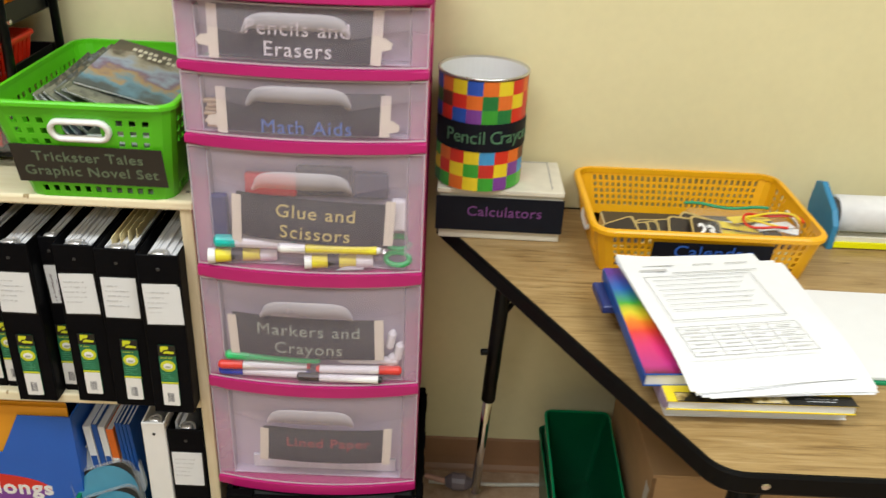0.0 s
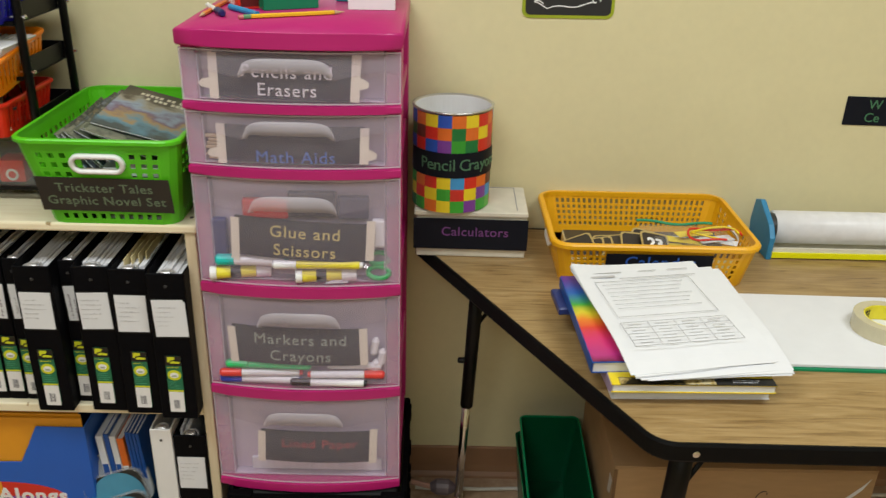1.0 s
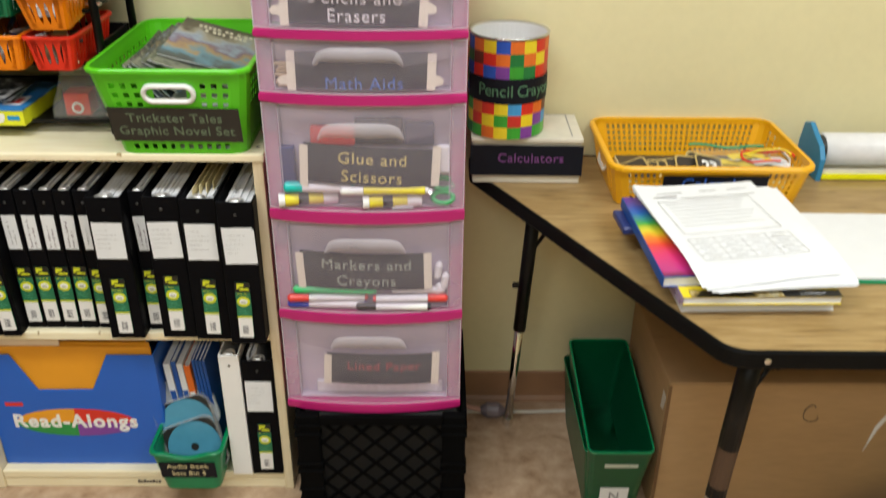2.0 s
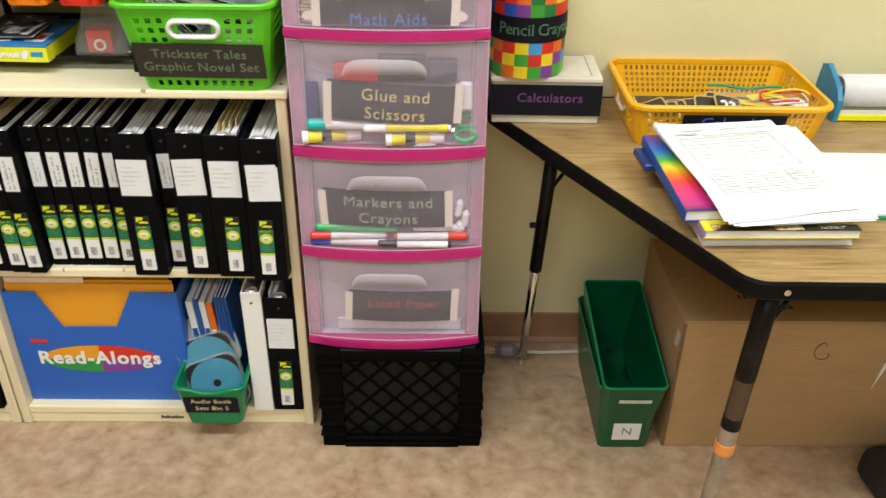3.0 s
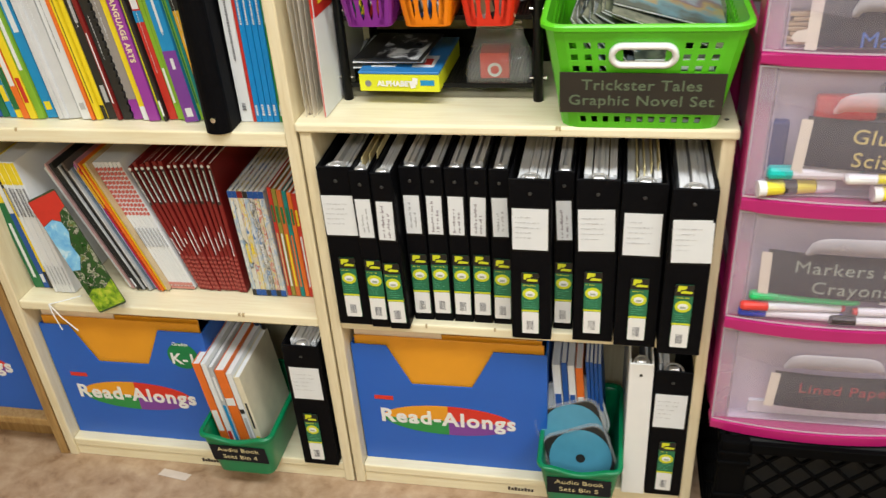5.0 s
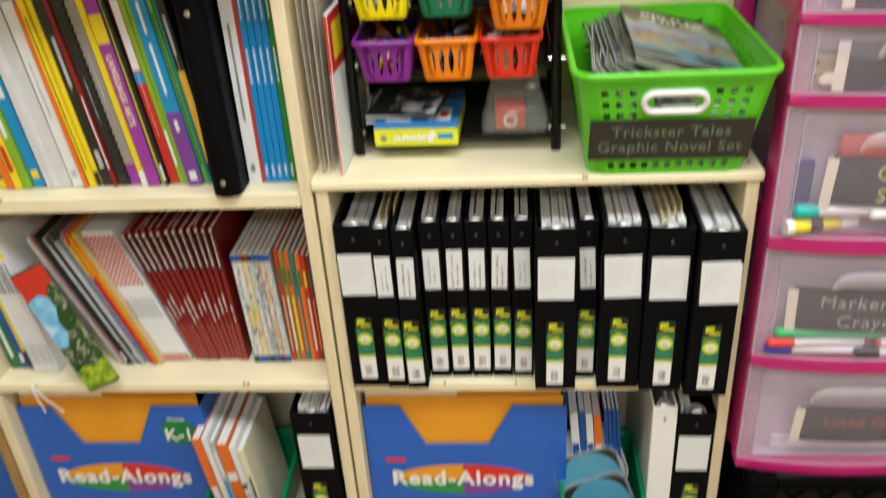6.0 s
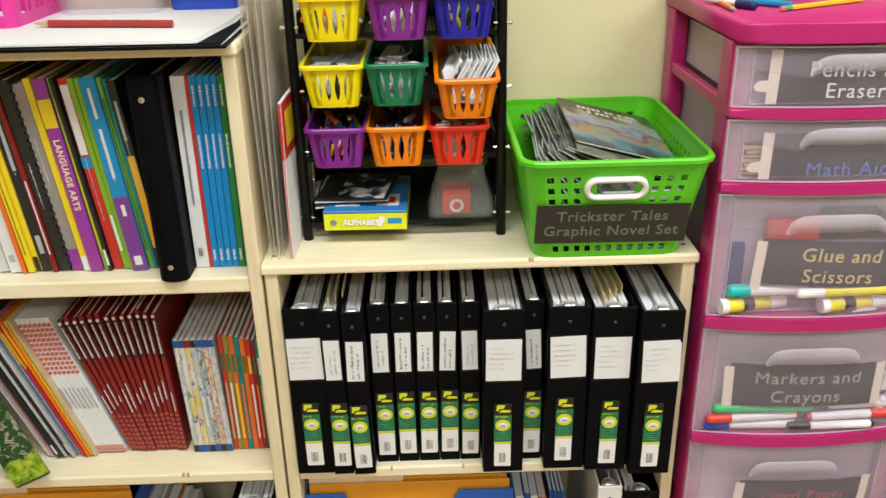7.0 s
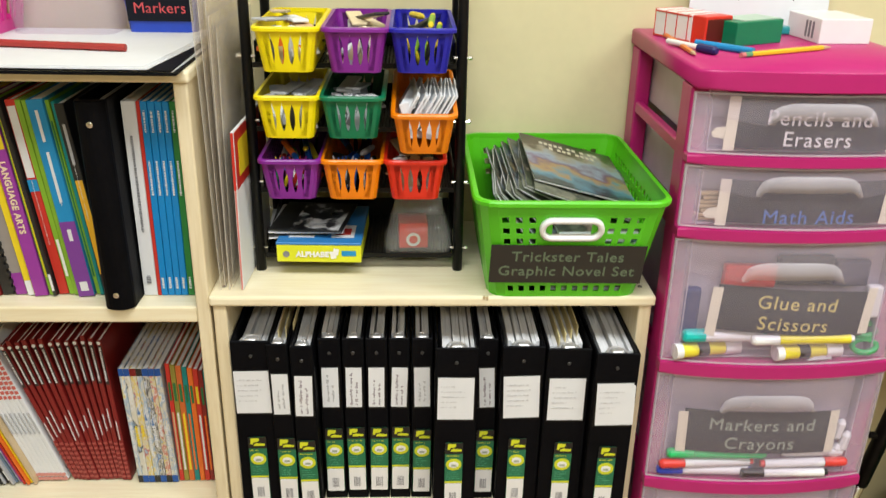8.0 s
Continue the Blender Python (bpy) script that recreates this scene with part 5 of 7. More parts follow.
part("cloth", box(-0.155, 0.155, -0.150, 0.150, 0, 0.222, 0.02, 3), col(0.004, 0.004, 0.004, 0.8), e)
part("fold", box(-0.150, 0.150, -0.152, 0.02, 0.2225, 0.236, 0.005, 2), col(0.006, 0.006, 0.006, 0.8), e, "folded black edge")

# ---- lime basket of graphic novels ----
gb = thing("storage_basket", "lime green plastic basket with white grip and black label", "basket", pose(0.500, 0.137, ZB))
GW, GD, GH, GF, LEAN = 0.216, 0.280, 0.155, 0.022, 0.018


def lime_hole(s, u, v):
    bands = 0.58 < v < 0.64 or 0.69 < v < 0.75 or 0.80 < v < 0.86
    if s % 2 == 1:
        return int(u * 59) % 4 in (1, 2) and (0.06 < v < 0.125 or bands)
    if 0.06 < v < 0.125:
        return int(u * 44) % 4 in (1, 2)
    if s == 2 and 0.64 < v < 0.86 and 0.37 < u < 0.63:
        return True
    return bands and int(u * 44) % 4 in (1, 2) and (u < 0.28 or u > 0.72)


def lean_front(ob):
    """The front wall leans out further than the others."""
    for v in ob.data.vertices:
        if v.co.y < 0:
            v.co.y -= LEAN * v.co.z / GH * min(1, -v.co.y / (GD / 2))
    return ob


lean_front(part("tub", shell(GW, GD, GH, GF, 0.026, 44, [0, 0.03, 0.06, 0.125, 0.58, 0.64, 0.69, 0.75, 0.80, 0.86, 1], lime_hole, 0.0026), LIME, gb))
lean_front(part("rim", ring_bar(GW + 2 * GF + 0.010, GD + 2 * GF + 0.010, 0.032, GH - 0.004, 0.0085, 0.0075), LIME, gb))
tipf = math.degrees(math.atan2(GF + LEAN, GH))
gm = front(-0.001, -GD / 2 - (GF + LEAN) * 0.75 - 0.002, GH * 0.75, 0, -tipf)
bm = bmesh.new()
o1, o2 = rounded(0.088, 0.036, 0.0175, 6), rounded(0.072, 0.021, 0.0103, 6)
lev = [[bm.verts.new((*p, z)) for p in q] for q, z in ((o1, -0.003), (o1, 0.004), (rounded(0.083, 0.031, 0.0153, 6), 0.0062), (rounded(0.077, 0.026, 0.0128, 6), 0.0062), (o2, 0.004), (o2, -0.003))]
for a, b in zip(lev, lev[1:] + lev[:1]):
    for k in range(len(o1)):
        bm.faces.new((a[k], a[(k + 1) % len(o1)], b[(k + 1) % len(o1)], b[k]))
part("grip", bm, WHITE, gb, "white plastic oval grip", gm, True)
lab = part("label", plate(rect(0.215, 0.066)), col(0.022, 0.021, 0.018), gb, "black card label with green writing", front(-0.001, -GD / 2 - (GF + LEAN) * 0.375 - 0.0032, GH * 0.375, -0.6, -tipf))
LABG = col(0.13, 0.19, 0.12)
lettering("Trickster Tales", 0.0235, LABG, lab, pose(0, 0.0125, 0.0006), "lettering", 1.08, 0.0002)
lettering("Graphic Novel Set", 0.0235, LABG, lab, pose(0, -0.0125, 0.0006), "lettering", 1.08, 0.0002)


def cover_mat(seed, a, b, c):
    """A printed cover: soft patches of three colours."""
    return ramp_mat("printed_cover", [(0.32, a), (0.46, b), (0.54, (a[0] * .7, a[1] * .7, a[2] * .7)), (0.66, c)], 12 + seed, (1, 1, 1), 0.35, 0.0, 11, 0.2, axis_noise=14)


COVS = [cover_mat(4, (0.03, 0.035, 0.035), (0.15, 0.18, 0.21), (0.36, 0.28, 0.14)), cover_mat(7, (0.03, 0.04, 0.03), (0.10, 0.12, 0.08), (0.40, 0.34, 0.25)), cover_mat(9, (0.05, 0.06, 0.05), (0.22, 0.23, 0.17), (0.10, 0.20, 0.26))]
NF = 15
TOPCOV = gradient_mat("picture_cover", [(0.0, (0.04, 0.06, 0.07)), (0.18, (0.10, 0.26, 0.36)), (0.30, (0.36, 0.24, 0.10)), (0.42, (0.16, 0.10, 0.17)), (0.55, (0.26, 0.34, 0.45)), (0.68, (0.30, 0.28, 0.22)), (0.80, (0.07, 0.055, 0.04)), (1.0, (0.03, 0.025, 0.02))], 0.0, 0.205, 0.3, 1.0, 20)
for k in range(NF):  # novels fanned like fallen dominoes, the last one lying cover up
    r = random.Random(800 + k)
    f = k / (NF - 1)
    a = 60 - 45 * f ** 0.8
    e = thing("graphic_novel", "thin glossy graphic novel fanned in the basket" if k < NF - 1 else "graphic novel with a grey-blue picture cover on the pile", "book",
              pose(0.402 + 0.056 * f + r.uniform(-0.003, 0.003), 0.040 + r.uniform(-0.006, 0.022), ZB + 0.140 + 0.012 * f + r.uniform(-0.007, 0.002) * (1 - f) + (0.006 if k == NF - 1 else 0), 3.5, a + r.uniform(-2, 2) * (1 - f), r.uniform(-6, 5) - 3 * f), "graphic novels")
    L = 0.158
    part("back_cover", box(0, L, 0, 0.205, -0.0034, -0.0029), COVS[k % 3], e)
    part("page_block", box(0.001, L - 0.001, 0.0008, 0.204, -0.0028, -0.0006), PAGES, e)
    part("front_cover", box(0, L, 0, 0.205, -0.0005, 0), COVS[(k + 1) % 3] if k < NF - 1 else TOPCOV, e)
    if k == NF - 1:
        for y, x0, w in ((0.178, 0.030, 0.095), (0.160, 0.045, 0.075)):
            bm = bmesh.new()
            x = x0
            while x < x0 + w:
                add_box(bm, x, x + 0.006, y - 0.0055, y + 0.0055, 0.0002, 0.0005)
                x += 0.0085 if r.random() < 0.8 else 0.014
            part("title_bar", bm, col(0.62, 0.60, 0.48), e)
for k in range(11):
    e = thing("graphic_novel", "graphic novel packed flat low in the basket", "book", pose(0.525, 0.130, ZB + 0.004 + 0.0085 * k, 0, 0, random.Random(840 + k).uniform(-3, 3)), "graphic novels")
    part("back_cover", box(-0.04, 0.075, -0.122, 0.12, 0, 0.0008), COVS[k % 3], e)
    part("page_block", box(-0.039, 0.074, -0.1215, 0.119, 0.0009, 0.0069), PAPER, e)
    part("front_cover", box(-0.04, 0.075, -0.122, 0.12, 0.007, 0.0078), COVS[k % 3], e)

# ---- wire rack with small baskets ----
rack = thing("desk_rack", "black metal rack with four mesh trays on the bookcase", "rack", pose(0, 0, 0))
RX0, RX1, RYF, RYB = 0.056, 0.353, 0.092, 0.268
for x in (RX0, RX1):
    arch = [(x, RYF, ZB), (x, RYF + 0.002, 1.17)] + [(x, (RYF + RYB) / 2 - (RYB - RYF) / 2 * math.cos(a), 1.17 + 0.075 * math.sin(a)) for a in [math.pi * k / 10 for k in range(1, 10)]] + [(x, RYB, 1.17), (x, RYB, ZB)]
    part("side_frame", tube(arch, 0.0075, 10), BLACKM, rack, "", None, True)
TR = [0.792, 0.896, 0.9865, 1.0765]
for z in TR:
    part("tray_edge", box(RX0 + 0.008, RX1 - 0.008, RYF - 0.004, RYF - 0.001, z - 0.003, z + 0.004), BLACKM, rack)
    part("tray_edge", box(RX0 + 0.008, RX1 - 0.008, RYB - 0.003, RYB, z - 0.003, z + 0.03), BLACKM, rack)
    bm = bmesh.new()
    for k in range(58):
        x = RX0 + 0.009 + k * 0.00492
        add_box(bm, x, x + 0.0022, RYF, RYB - 0.004, z - 0.0012, z + 0.0002)
    for k in range(30):
        y = RYF + 0.003 + k * 0.0057
        add_box(bm, RX0 + 0.009, RX1 - 0.009, y, y + 0.0022, z - 0.0026, z - 0.0013)
    part("mesh_tray", bm, BLACKM, rack)
    for x in (RX0, RX1):
        s = -1 if x == RX0 else 1
        part("tray_side", box(x - 0.0015 - s * 0.009, x + 0.0015 - s * 0.009, RYF + 0.02, RYB - 0.01, z, z + 0.03, 0.0008), BLACKM, rack)
        for y in (RYF, RYB):
            part("bolt", tube([(x - 0.012, y, z + 0.012), (x + 0.012, y, z + 0.012)], 0.0018, 8), CHROME, rack)
            part("nut", lathe([(0.0034, 0), (0.0034, 0.003), (0.002, 0.0045)], 8), CHROME, rack, "", pose(x + s * 0.010, y, z + 0.012, 0, 90 * s, 0))


def mini_basket(x, y, z, mt, colour, seed, fill, tip=0.0):
    """A small slotted basket, its narrow end to the room."""
    w, d, h = 0.066, 0.175, 0.057
    b = thing("small_basket", "small %s plastic basket with slotted sides" % colour, "basket", pose(x, y + d / 2, z, tip, 0, 0), "small baskets")

    def slot(s, u, v):
        if s % 2 == 0:
            return 0.06 < v < 0.94 and 0.12 < u < 0.88
        return 0.16 < v < 0.86 and int(u * 34) % 3 == 1
    part("tub", shell(w, d, h, 0.0085, 0.010, 13, [0, 0.06, 0.16, 0.5, 0.86, 0.94, 1], slot, 0.0016), mt, b)
    for sy in (-1, 1):  # end walls with four slots pointed at both ends
        bm = bmesh.new()
        zs = [0.0030 + (h - 0.0062) * k / 14 for k in range(15)]
        rows = []
        for zz in zs:
            hw = 0.0240 + 0.0065 * zz / h
            cut = [-hw]
            for q in range(4):
                c = (q - 1.5) * (0.0118 + 0.0018 * zz / h)
                sw = 0.0036 * max(0.02, 1 - abs((zz - 0.028) / 0.0195) ** 2.2)
                cut += [c - sw, c + sw]
            rows.append([[bm.verts.new((x, sy * (d / 2 + 0.0085 * zz / h - o), zz)) for x in cut + [hw]] for o in (0.0, 0.0016)])
        for lo, hi in zip(rows, rows[1:]):
            for k in range(9):
                if k % 2 == 0 or not 0.0085 < lo[0][0].co.z < 0.0475:
                    for i in (0, 1):
                        bm.faces.new((lo[i][k], lo[i][k + 1], hi[i][k + 1], hi[i][k]))
                if k and 0.0085 < lo[0][0].co.z < 0.0475:
                    bm.faces.new((lo[0][k], hi[0][k], hi[1][k], lo[1][k]))
        part("slotted_end", bm, mt, b)
    part("rim", ring_bar(w + 0.024, d + 0.024, 0.013, h - 0.003, 0.006, 0.006), mt, b)
    r = random.Random(seed)
    for k in range(int(fill[0] * 1.7)):
        top = 0.060 if z > 1.05 else 0.050
        yk = y + (0.048 if k % 2 else r.uniform(0.05, 0.11))
        e_m = pose(x + r.uniform(-0.024, 0.024), yk, z + 0.008 + top * k / max(1, int(fill[0] * 1.7)), 0, 0, 0) @ pose(0, 0, 0, 90 + r.uniform(-12, 12), 0, r.uniform(-25, 25))
        if k % 2:  # stood on end just behind the slots
            e_m = pose(x + r.uniform(-0.024, 0.024), y + 0.017 + 0.006 * (k % 3), z + 0.031) @ pose(0, 0, 0, r.uniform(-14, 2), r.uniform(-22, 22), 0) @ Matrix.Scale(0.6, 4)
        e = thing(fill[1], fill[2], fill[3], e_m, fill[2])
        mt2 = r.choice(fill[4])
        if fill[1] in ("crayon", "felt_marker"):
            part("body", tube([(0, 0, -0.04), (0, 0, 0.028), (0, 0, 0.04)], [0.0042, 0.0042, 0.0015], 8), mt2, e)
            part("wrapper", tube([(0, 0, -0.03), (0, 0, 0.02)], 0.0046, 8), r.choice(fill[4]), e)
        else:
            part("body", box(-0.011, 0.011, -0.002, 0.002, -0.042, 0.042, 0.001), mt2, e)
            part("face", box(-0.008, 0.008, -0.0026, -0.0021, -0.03, 0.03), r.choice(fill[4]), e)
    return b


YB, PB, BB, OB, RB, GBK = (col(0.80, 0.66, 0.0, 0.35), col(0.20, 0.015, 0.26, 0.35), col(0.012, 0.012, 0.34, 0.35), col(0.80, 0.21, 0.0, 0.35), col(0.68, 0.025, 0.008, 0.35), col(0.0, 0.155, 0.065, 0.35))
CRY = (RE, BL, OR, YE, WT, GR, PU)
BK = [(0.119, TR[3], YB, "yellow", (16, "counter", "loose tan and grey plastic counters", "counter", (col(0.72, 0.46, 0.24), GY, OR, TN, INK, WT, WT))), (0.209, TR[3], PB, "purple", (10, "eraser_block", "small tan and dark blocks", "block", (col(0.74, 0.62, 0.40), DK, WT, col(0.74, 0.62, 0.40)))),
      (0.297, TR[3], BB, "blue", (12, "felt_marker", "yellow and green felt markers", "marker", (YE, LG, YE, DK))), (0.116, TR[2], YB, "yellow", (14, "clip_pack", "grey and white clip packs", "clip", (GY, DK, WT, GY))),
      (0.203, TR[2], GBK, "green", (14, "clip_pack", "small grey packs of clips", "clip", (GY, INK, WT))), (0.296, TR[2], OB, "orange", (12, "flash_card", "white flash cards standing on edge", "card", (WT, WT, GY))),
      (0.114, TR[1], PB, "purple", (16, "crayon", "loose brightly coloured wax crayons", "crayon", CRY)), (0.200, TR[1], OB, "orange", (14, "felt_marker", "blue and grey felt markers", "marker", (BL, GY, WT, DK))),
      (0.288, TR[1], RB, "red", (14, "wood_block", "small tan wooden building blocks", "block", (TN, TN, WT, DK)))]
for k, (x, z, mt, cname, fill) in enumerate(BK):
    if k == 5:
        mini_basket(x + 0.004, 0.026, z - 0.006, mt, cname, 900 + k, (10, *fill[1:]), 7.0)
        for q in range(12):
            e = thing("flash_card", "white flash card with black edge print", "card", pose(x - 0.034 + 0.005 * q, 0.10, z + 0.012, 0, 30, random.Random(q).uniform(-5, 5)), "flash cards")
            part("card", box(-0.0012, 0.0012, -0.062, 0.06, 0, 0.056), WT, e)
            if q % 3 == 0:
                part("edge_print", box(0.0013, 0.0017, -0.06, 0.058, 0.046, 0.054), DK, e)
    else:
        mini_basket(x, 0.040 if k < 6 else 0.048, z + 0.0005, mt, cname, 900 + k, fill)
# on the bottom tray
e = thing("card_game_box", "yellow and blue boxed card game lying in the tray", "box", pose(0.147, 0.062, TR[0] + 0.0005, 0, 0, -1.5))
part("base", box(-0.062, 0.062, 0, 0.16, 0, 0.027, 0.0008), col(0.70, 0.72, 0.02), e)
part("lid", box(-0.0625, 0.0625, -0.0008, 0.1608, 0.0272, 0.031, 0.0008), col(0.03, 0.20, 0.50), e, "blue printed lid")
for x, w in ((-0.028, 0.038), (0.033, 0.034)):
    part("lid_picture", box(x - w / 2, x + w / 2, 0.02, 0.07, 0.0312, 0.0316), WHITE, e)
    part("lid_picture_spot", box(x - w / 3, x + w / 3, 0.03, 0.055, 0.0318, 0.0321), RE, e)
lettering("ALPHABET", 0.0112, WHITE, e, front(-0.006, -0.0012, 0.0125), "lettering", 1.05, 0.0006)
part("emblem", plate(oval(0.010, 0.010, 0, 0, 10)), INK, e, "", front(-0.048, -0.0003, 0.0125))
part("emblem", plate(rect(0.021, 0.008)), CY, e, "", front(0.044, -0.0003, 0.0145))
for q, a in enumerate((12, -10)):
    part("emblem", plate(rect(0.008, 0.010)), WHITE, e, "", front(0.021 + 0.004 * q, -0.0003 - 0.0004 * q, 0.011 + 0.006 * q, a))
for k in range(4):
    e = thing("photo_sheet", "black and white printed sheet on the box", "paper", pose(0.122 + 0.004 * k, 0.142 - 0.004 * k, TR[0] + 0.0325 + 0.0042 * k, 4, -2, 5 - 5 * k), "printed sheets")
    part("sheet", box(-0.056, 0.056, -0.05, 0.055, 0, 0.0015), WT if k % 2 == 0 else DK, e)
    if k == 3:
        BWPIC = ramp_mat("grey_photo_print", [(0.38, (0.01, 0.01, 0.012)), (0.5, (0.03, 0.03, 0.035)), (0.56, (0.45, 0.45, 0.46)), (0.64, (0.7, 0.7, 0.7))], 32, (1, 1, 1), 0.3, 0.0, 4, 0.4, axis_noise=15)
        part("print_patch", box(-0.024, 0.050, -0.046, 0.048, 0.0016, 0.002), BWPIC, e, "black and white photo print")
e = thing("zip_bag", "clear zip bag holding a small red box", "bag", pose(0.293, 0.122, TR[0] + 0.0008))
bm = bmesh.new()
rings = []
for z, w, d in ((0.0005, 0.098, 0.062), (0.012, 0.104, 0.066), (0.03, 0.096, 0.056), (0.048, 0.088, 0.036), (0.064, 0.078, 0.016), (0.080, 0.070, 0.003)):
    rings.append([bm.verts.new((px + 0.005 * noise.noise(Vector((px * 60, py * 60, z * 80))), py + 0.004 * noise.noise(Vector((py * 70, z * 90, px * 50))), z + (0.008 * noise.noise(Vector((px * 40, 3.3, 1.0))) if z > 0.06 else 0)))
                  for px, py in rounded(w, d, min(0.014, d * 0.45), 4)])
for p, q in zip(rings, rings[1:]):
    for k in range(len(p)):
        bm.faces.new((p[k], p[(k + 1) % len(p)], q[(k + 1) % len(p)], q[k]))
bm.faces.new(rings[0][::-1])
part("bag", bm, BAGFILM, e, "", None, True)
part("seal_strip", box(-0.034, 0.034, -0.0012, 0.0012, 0.083, 0.088, 0.0006), SHEET, e, "clear zip seal strip")
e = thing("small_red_box", "small red card box with a white ring mark", "box", pose(0.286, 0.109, TR[0] + 0.004, 0, 0, 3))
part("carton", box(-0.022, 0.022, 0, 0.045, 0, 0.040, 0.001), RED, e)
part("ring_mark", plate(oval(0.022, 0.022, 0, 0, 16)), WHITE, e, "", front(0.0, -0.0003, 0.014))
part("ring_mark", plate(oval(0.013, 0.013, 0, 0, 16)), RED, e, "", front(0.0, -0.0008, 0.014))

# sheets and folders standing against the tall bookcase
for k in range(5):
    e = thing("poster_sheet", "large clear laminated sheet standing on edge", "sheet", pose(0.010 + 0.0040 * k, 0.016 + 0.010 * (k % 3), ZB + 0.001, 0, -0.8 + 0.45 * k, 0), "laminated sheets")
    part("sheet", box(0, 0.0010, 0, 0.25, 0, 0.43 - 0.016 * k), LAMINATE if k % 2 else SHEET, e)
e = thing("workbook", "white workbook with red printed edge standing on end", "book", pose(0.039, 0.016, ZB + 0.001, 0, 0.6, -2))
part("cover", box(0, 0.004, 0, 0.21, 0, 0.232, 0.0006), WT, e)
part("cover_print", upright([(0.0002, 0.15), (0.0038, 0.15), (0.0038, 0.231), (0.0002, 0.231)], -0.0006, -0.0001), RE, e)
part("cover_print", box(0.0042, 0.0046, 0.004, 0.205, 0.15, 0.23), RE, e)
part("cover_print", box(0.0048, 0.0052, 0.02, 0.12, 0.165, 0.215), YE, e)
part("cover_edge", box(0.0008, 0.0032, -0.0007, -0.0001, 0.001, 0.149), col(0.6, 0.2, 0.18), e)

# ---- top of the tall bookcase ----
e = thing("folder", "black plastic folder with white lining, its corner turned up", "folder", pose(0, 0, ZTA))
part("cover", prism([(-0.62, -0.028), (-0.006, -0.040), (-0.010, 0.17), (-0.62, 0.19)], 0.0002, 0.0034, 0.001), BLACK, e)
part("lining", prism([(-0.60, -0.024), (-0.012, -0.034), (-0.0095, 0.16), (-0.60, 0.18)], 0.0036, 0.0044), PAPER, e, "white lining sheet")
part("flap", prism([(-0.61, -0.026), (-0.012, -0.037), (-0.016, 0.165), (-0.61, 0.18)], 0.0046, 0.0066, 0.0008), BLACK, e)
for k in range(3):
    r = random.Random(980 + k)
    e = thing("paper_sheet", "white sheet of paper lying on a black folder", "paper", pose(0, 0, ZTA + 0.0069 + 0.0011 * k, 0, 0, r.uniform(-0.4, 0.4)), "loose sheets")
    part("sheet", prism([(-0.60, -0.022), (-0.042 - 0.003 * k, -0.036 + 0.003 * k), (-0.024 - 0.004 * k, 0.13), (-0.030, 0.268), (-0.60, 0.275)], 0, 0.0009), PAPER, e)
e = thing("red_pencil", "thick red pencil with worn white print", "pencil", pose(-0.188, 0.084, ZTA + 0.0155, 0, 90, -9.0))
part("shaft", tube([(0, 0, -0.09), (0, 0, 0.09)], 0.0052, 6), col(0.36, 0.03, 0.025), e)
part("tip", tube([(0, 0, -0.113), (0, 0, -0.0905)], [0.0008, 0.005], 6), TN, e, "sharpened wooden tip")
bm = bmesh.new()
for k in range(7):
    add_box(bm, -0.0056, -0.0050, -0.0022, 0.0022, -0.05 + 0.016 * k, -0.04 + 0.016 * k)
part("writing", bm, col(0.6, 0.5, 0.48), e)
e = thing("marker_bin", "blue plastic bin with a black label", "bin", pose(-0.096, 0.270, ZTA + 0.0102))
part("tub", shell(0.100, 0.062, 0.105, 0.008, 0.010, 6, [0, 0.05, 0.5, 1], lambda s, u, v: False, 0.002), col(0.015, 0.06, 0.46, 0.35), e)
part("rim", ring_bar(0.126, 0.082, 0.014, 0.100, 0.007, 0.007), col(0.015, 0.06, 0.46, 0.35), e)
lab = part("label", plate(rect(0.098, 0.046)), CARD, e, "black label with red writing", front(0.001, -0.0365, 0.040, 0, -4.4))
lettering("Markers", 0.0225, col(0.62, 0.08, 0.09), lab, pose(0, -0.004, 0.0006), "lettering", 1.05)
e = thing("pink_basket", "bright pink plastic basket with slots", "basket", pose(-0.40, 0.20, ZTA))
part("tub", shell(0.15, 0.20, 0.09, 0.010, 0.015, 16, [0, 0.1, 0.3, 0.8, 1], lambda s, u, v: 0.3 < v < 0.8 and int(u * 16) % 2 == 1, 0.002), col(0.70, 0.03, 0.30, 0.35), e)
part("rim", ring_bar(0.185, 0.235, 0.022, 0.086, 0.008, 0.008), col(0.70, 0.03, 0.30, 0.35), e)
e = thing("clear_tub", "clear plastic tub with a rounded front", "tub", pose(-0.235, 0.255, ZTA))
part("tub", shell(0.15, 0.09, 0.10, 0.005, 0.02, 6, [0, 0.05, 0.5, 1], lambda s, u, v: False, 0.002), FROST, e)
part("rim", ring_bar(0.166, 0.106, 0.024, 0.098, 0.005, 0.004), FROST2, e)

# ---- table ----
TBL = pose(0, 0, 0.645)


def on_table(x, y, yaw=0.0, up=0.0005):
    return TBL @ pose(x, y, up, 0, 0, yaw)


def arc_corner(p, a, b, r, n=6):
    """Rounds the corner p between neighbours a and b."""
    p, a, b = Vector(p), Vector(a), Vector(b)
    u, v = (a - p).normalized(), (b - p).normalized()
    half = u.angle(v) / 2
    d = r / math.tan(half)
    c = p + (u + v).normalized() * (r / math.sin(half))
    s, e2 = p + u * d - c, p + v * d - c
    return [tuple(c + (s * (1 - k / n) + e2 * (k / n)).normalized() * r) for k in range(n + 1)]


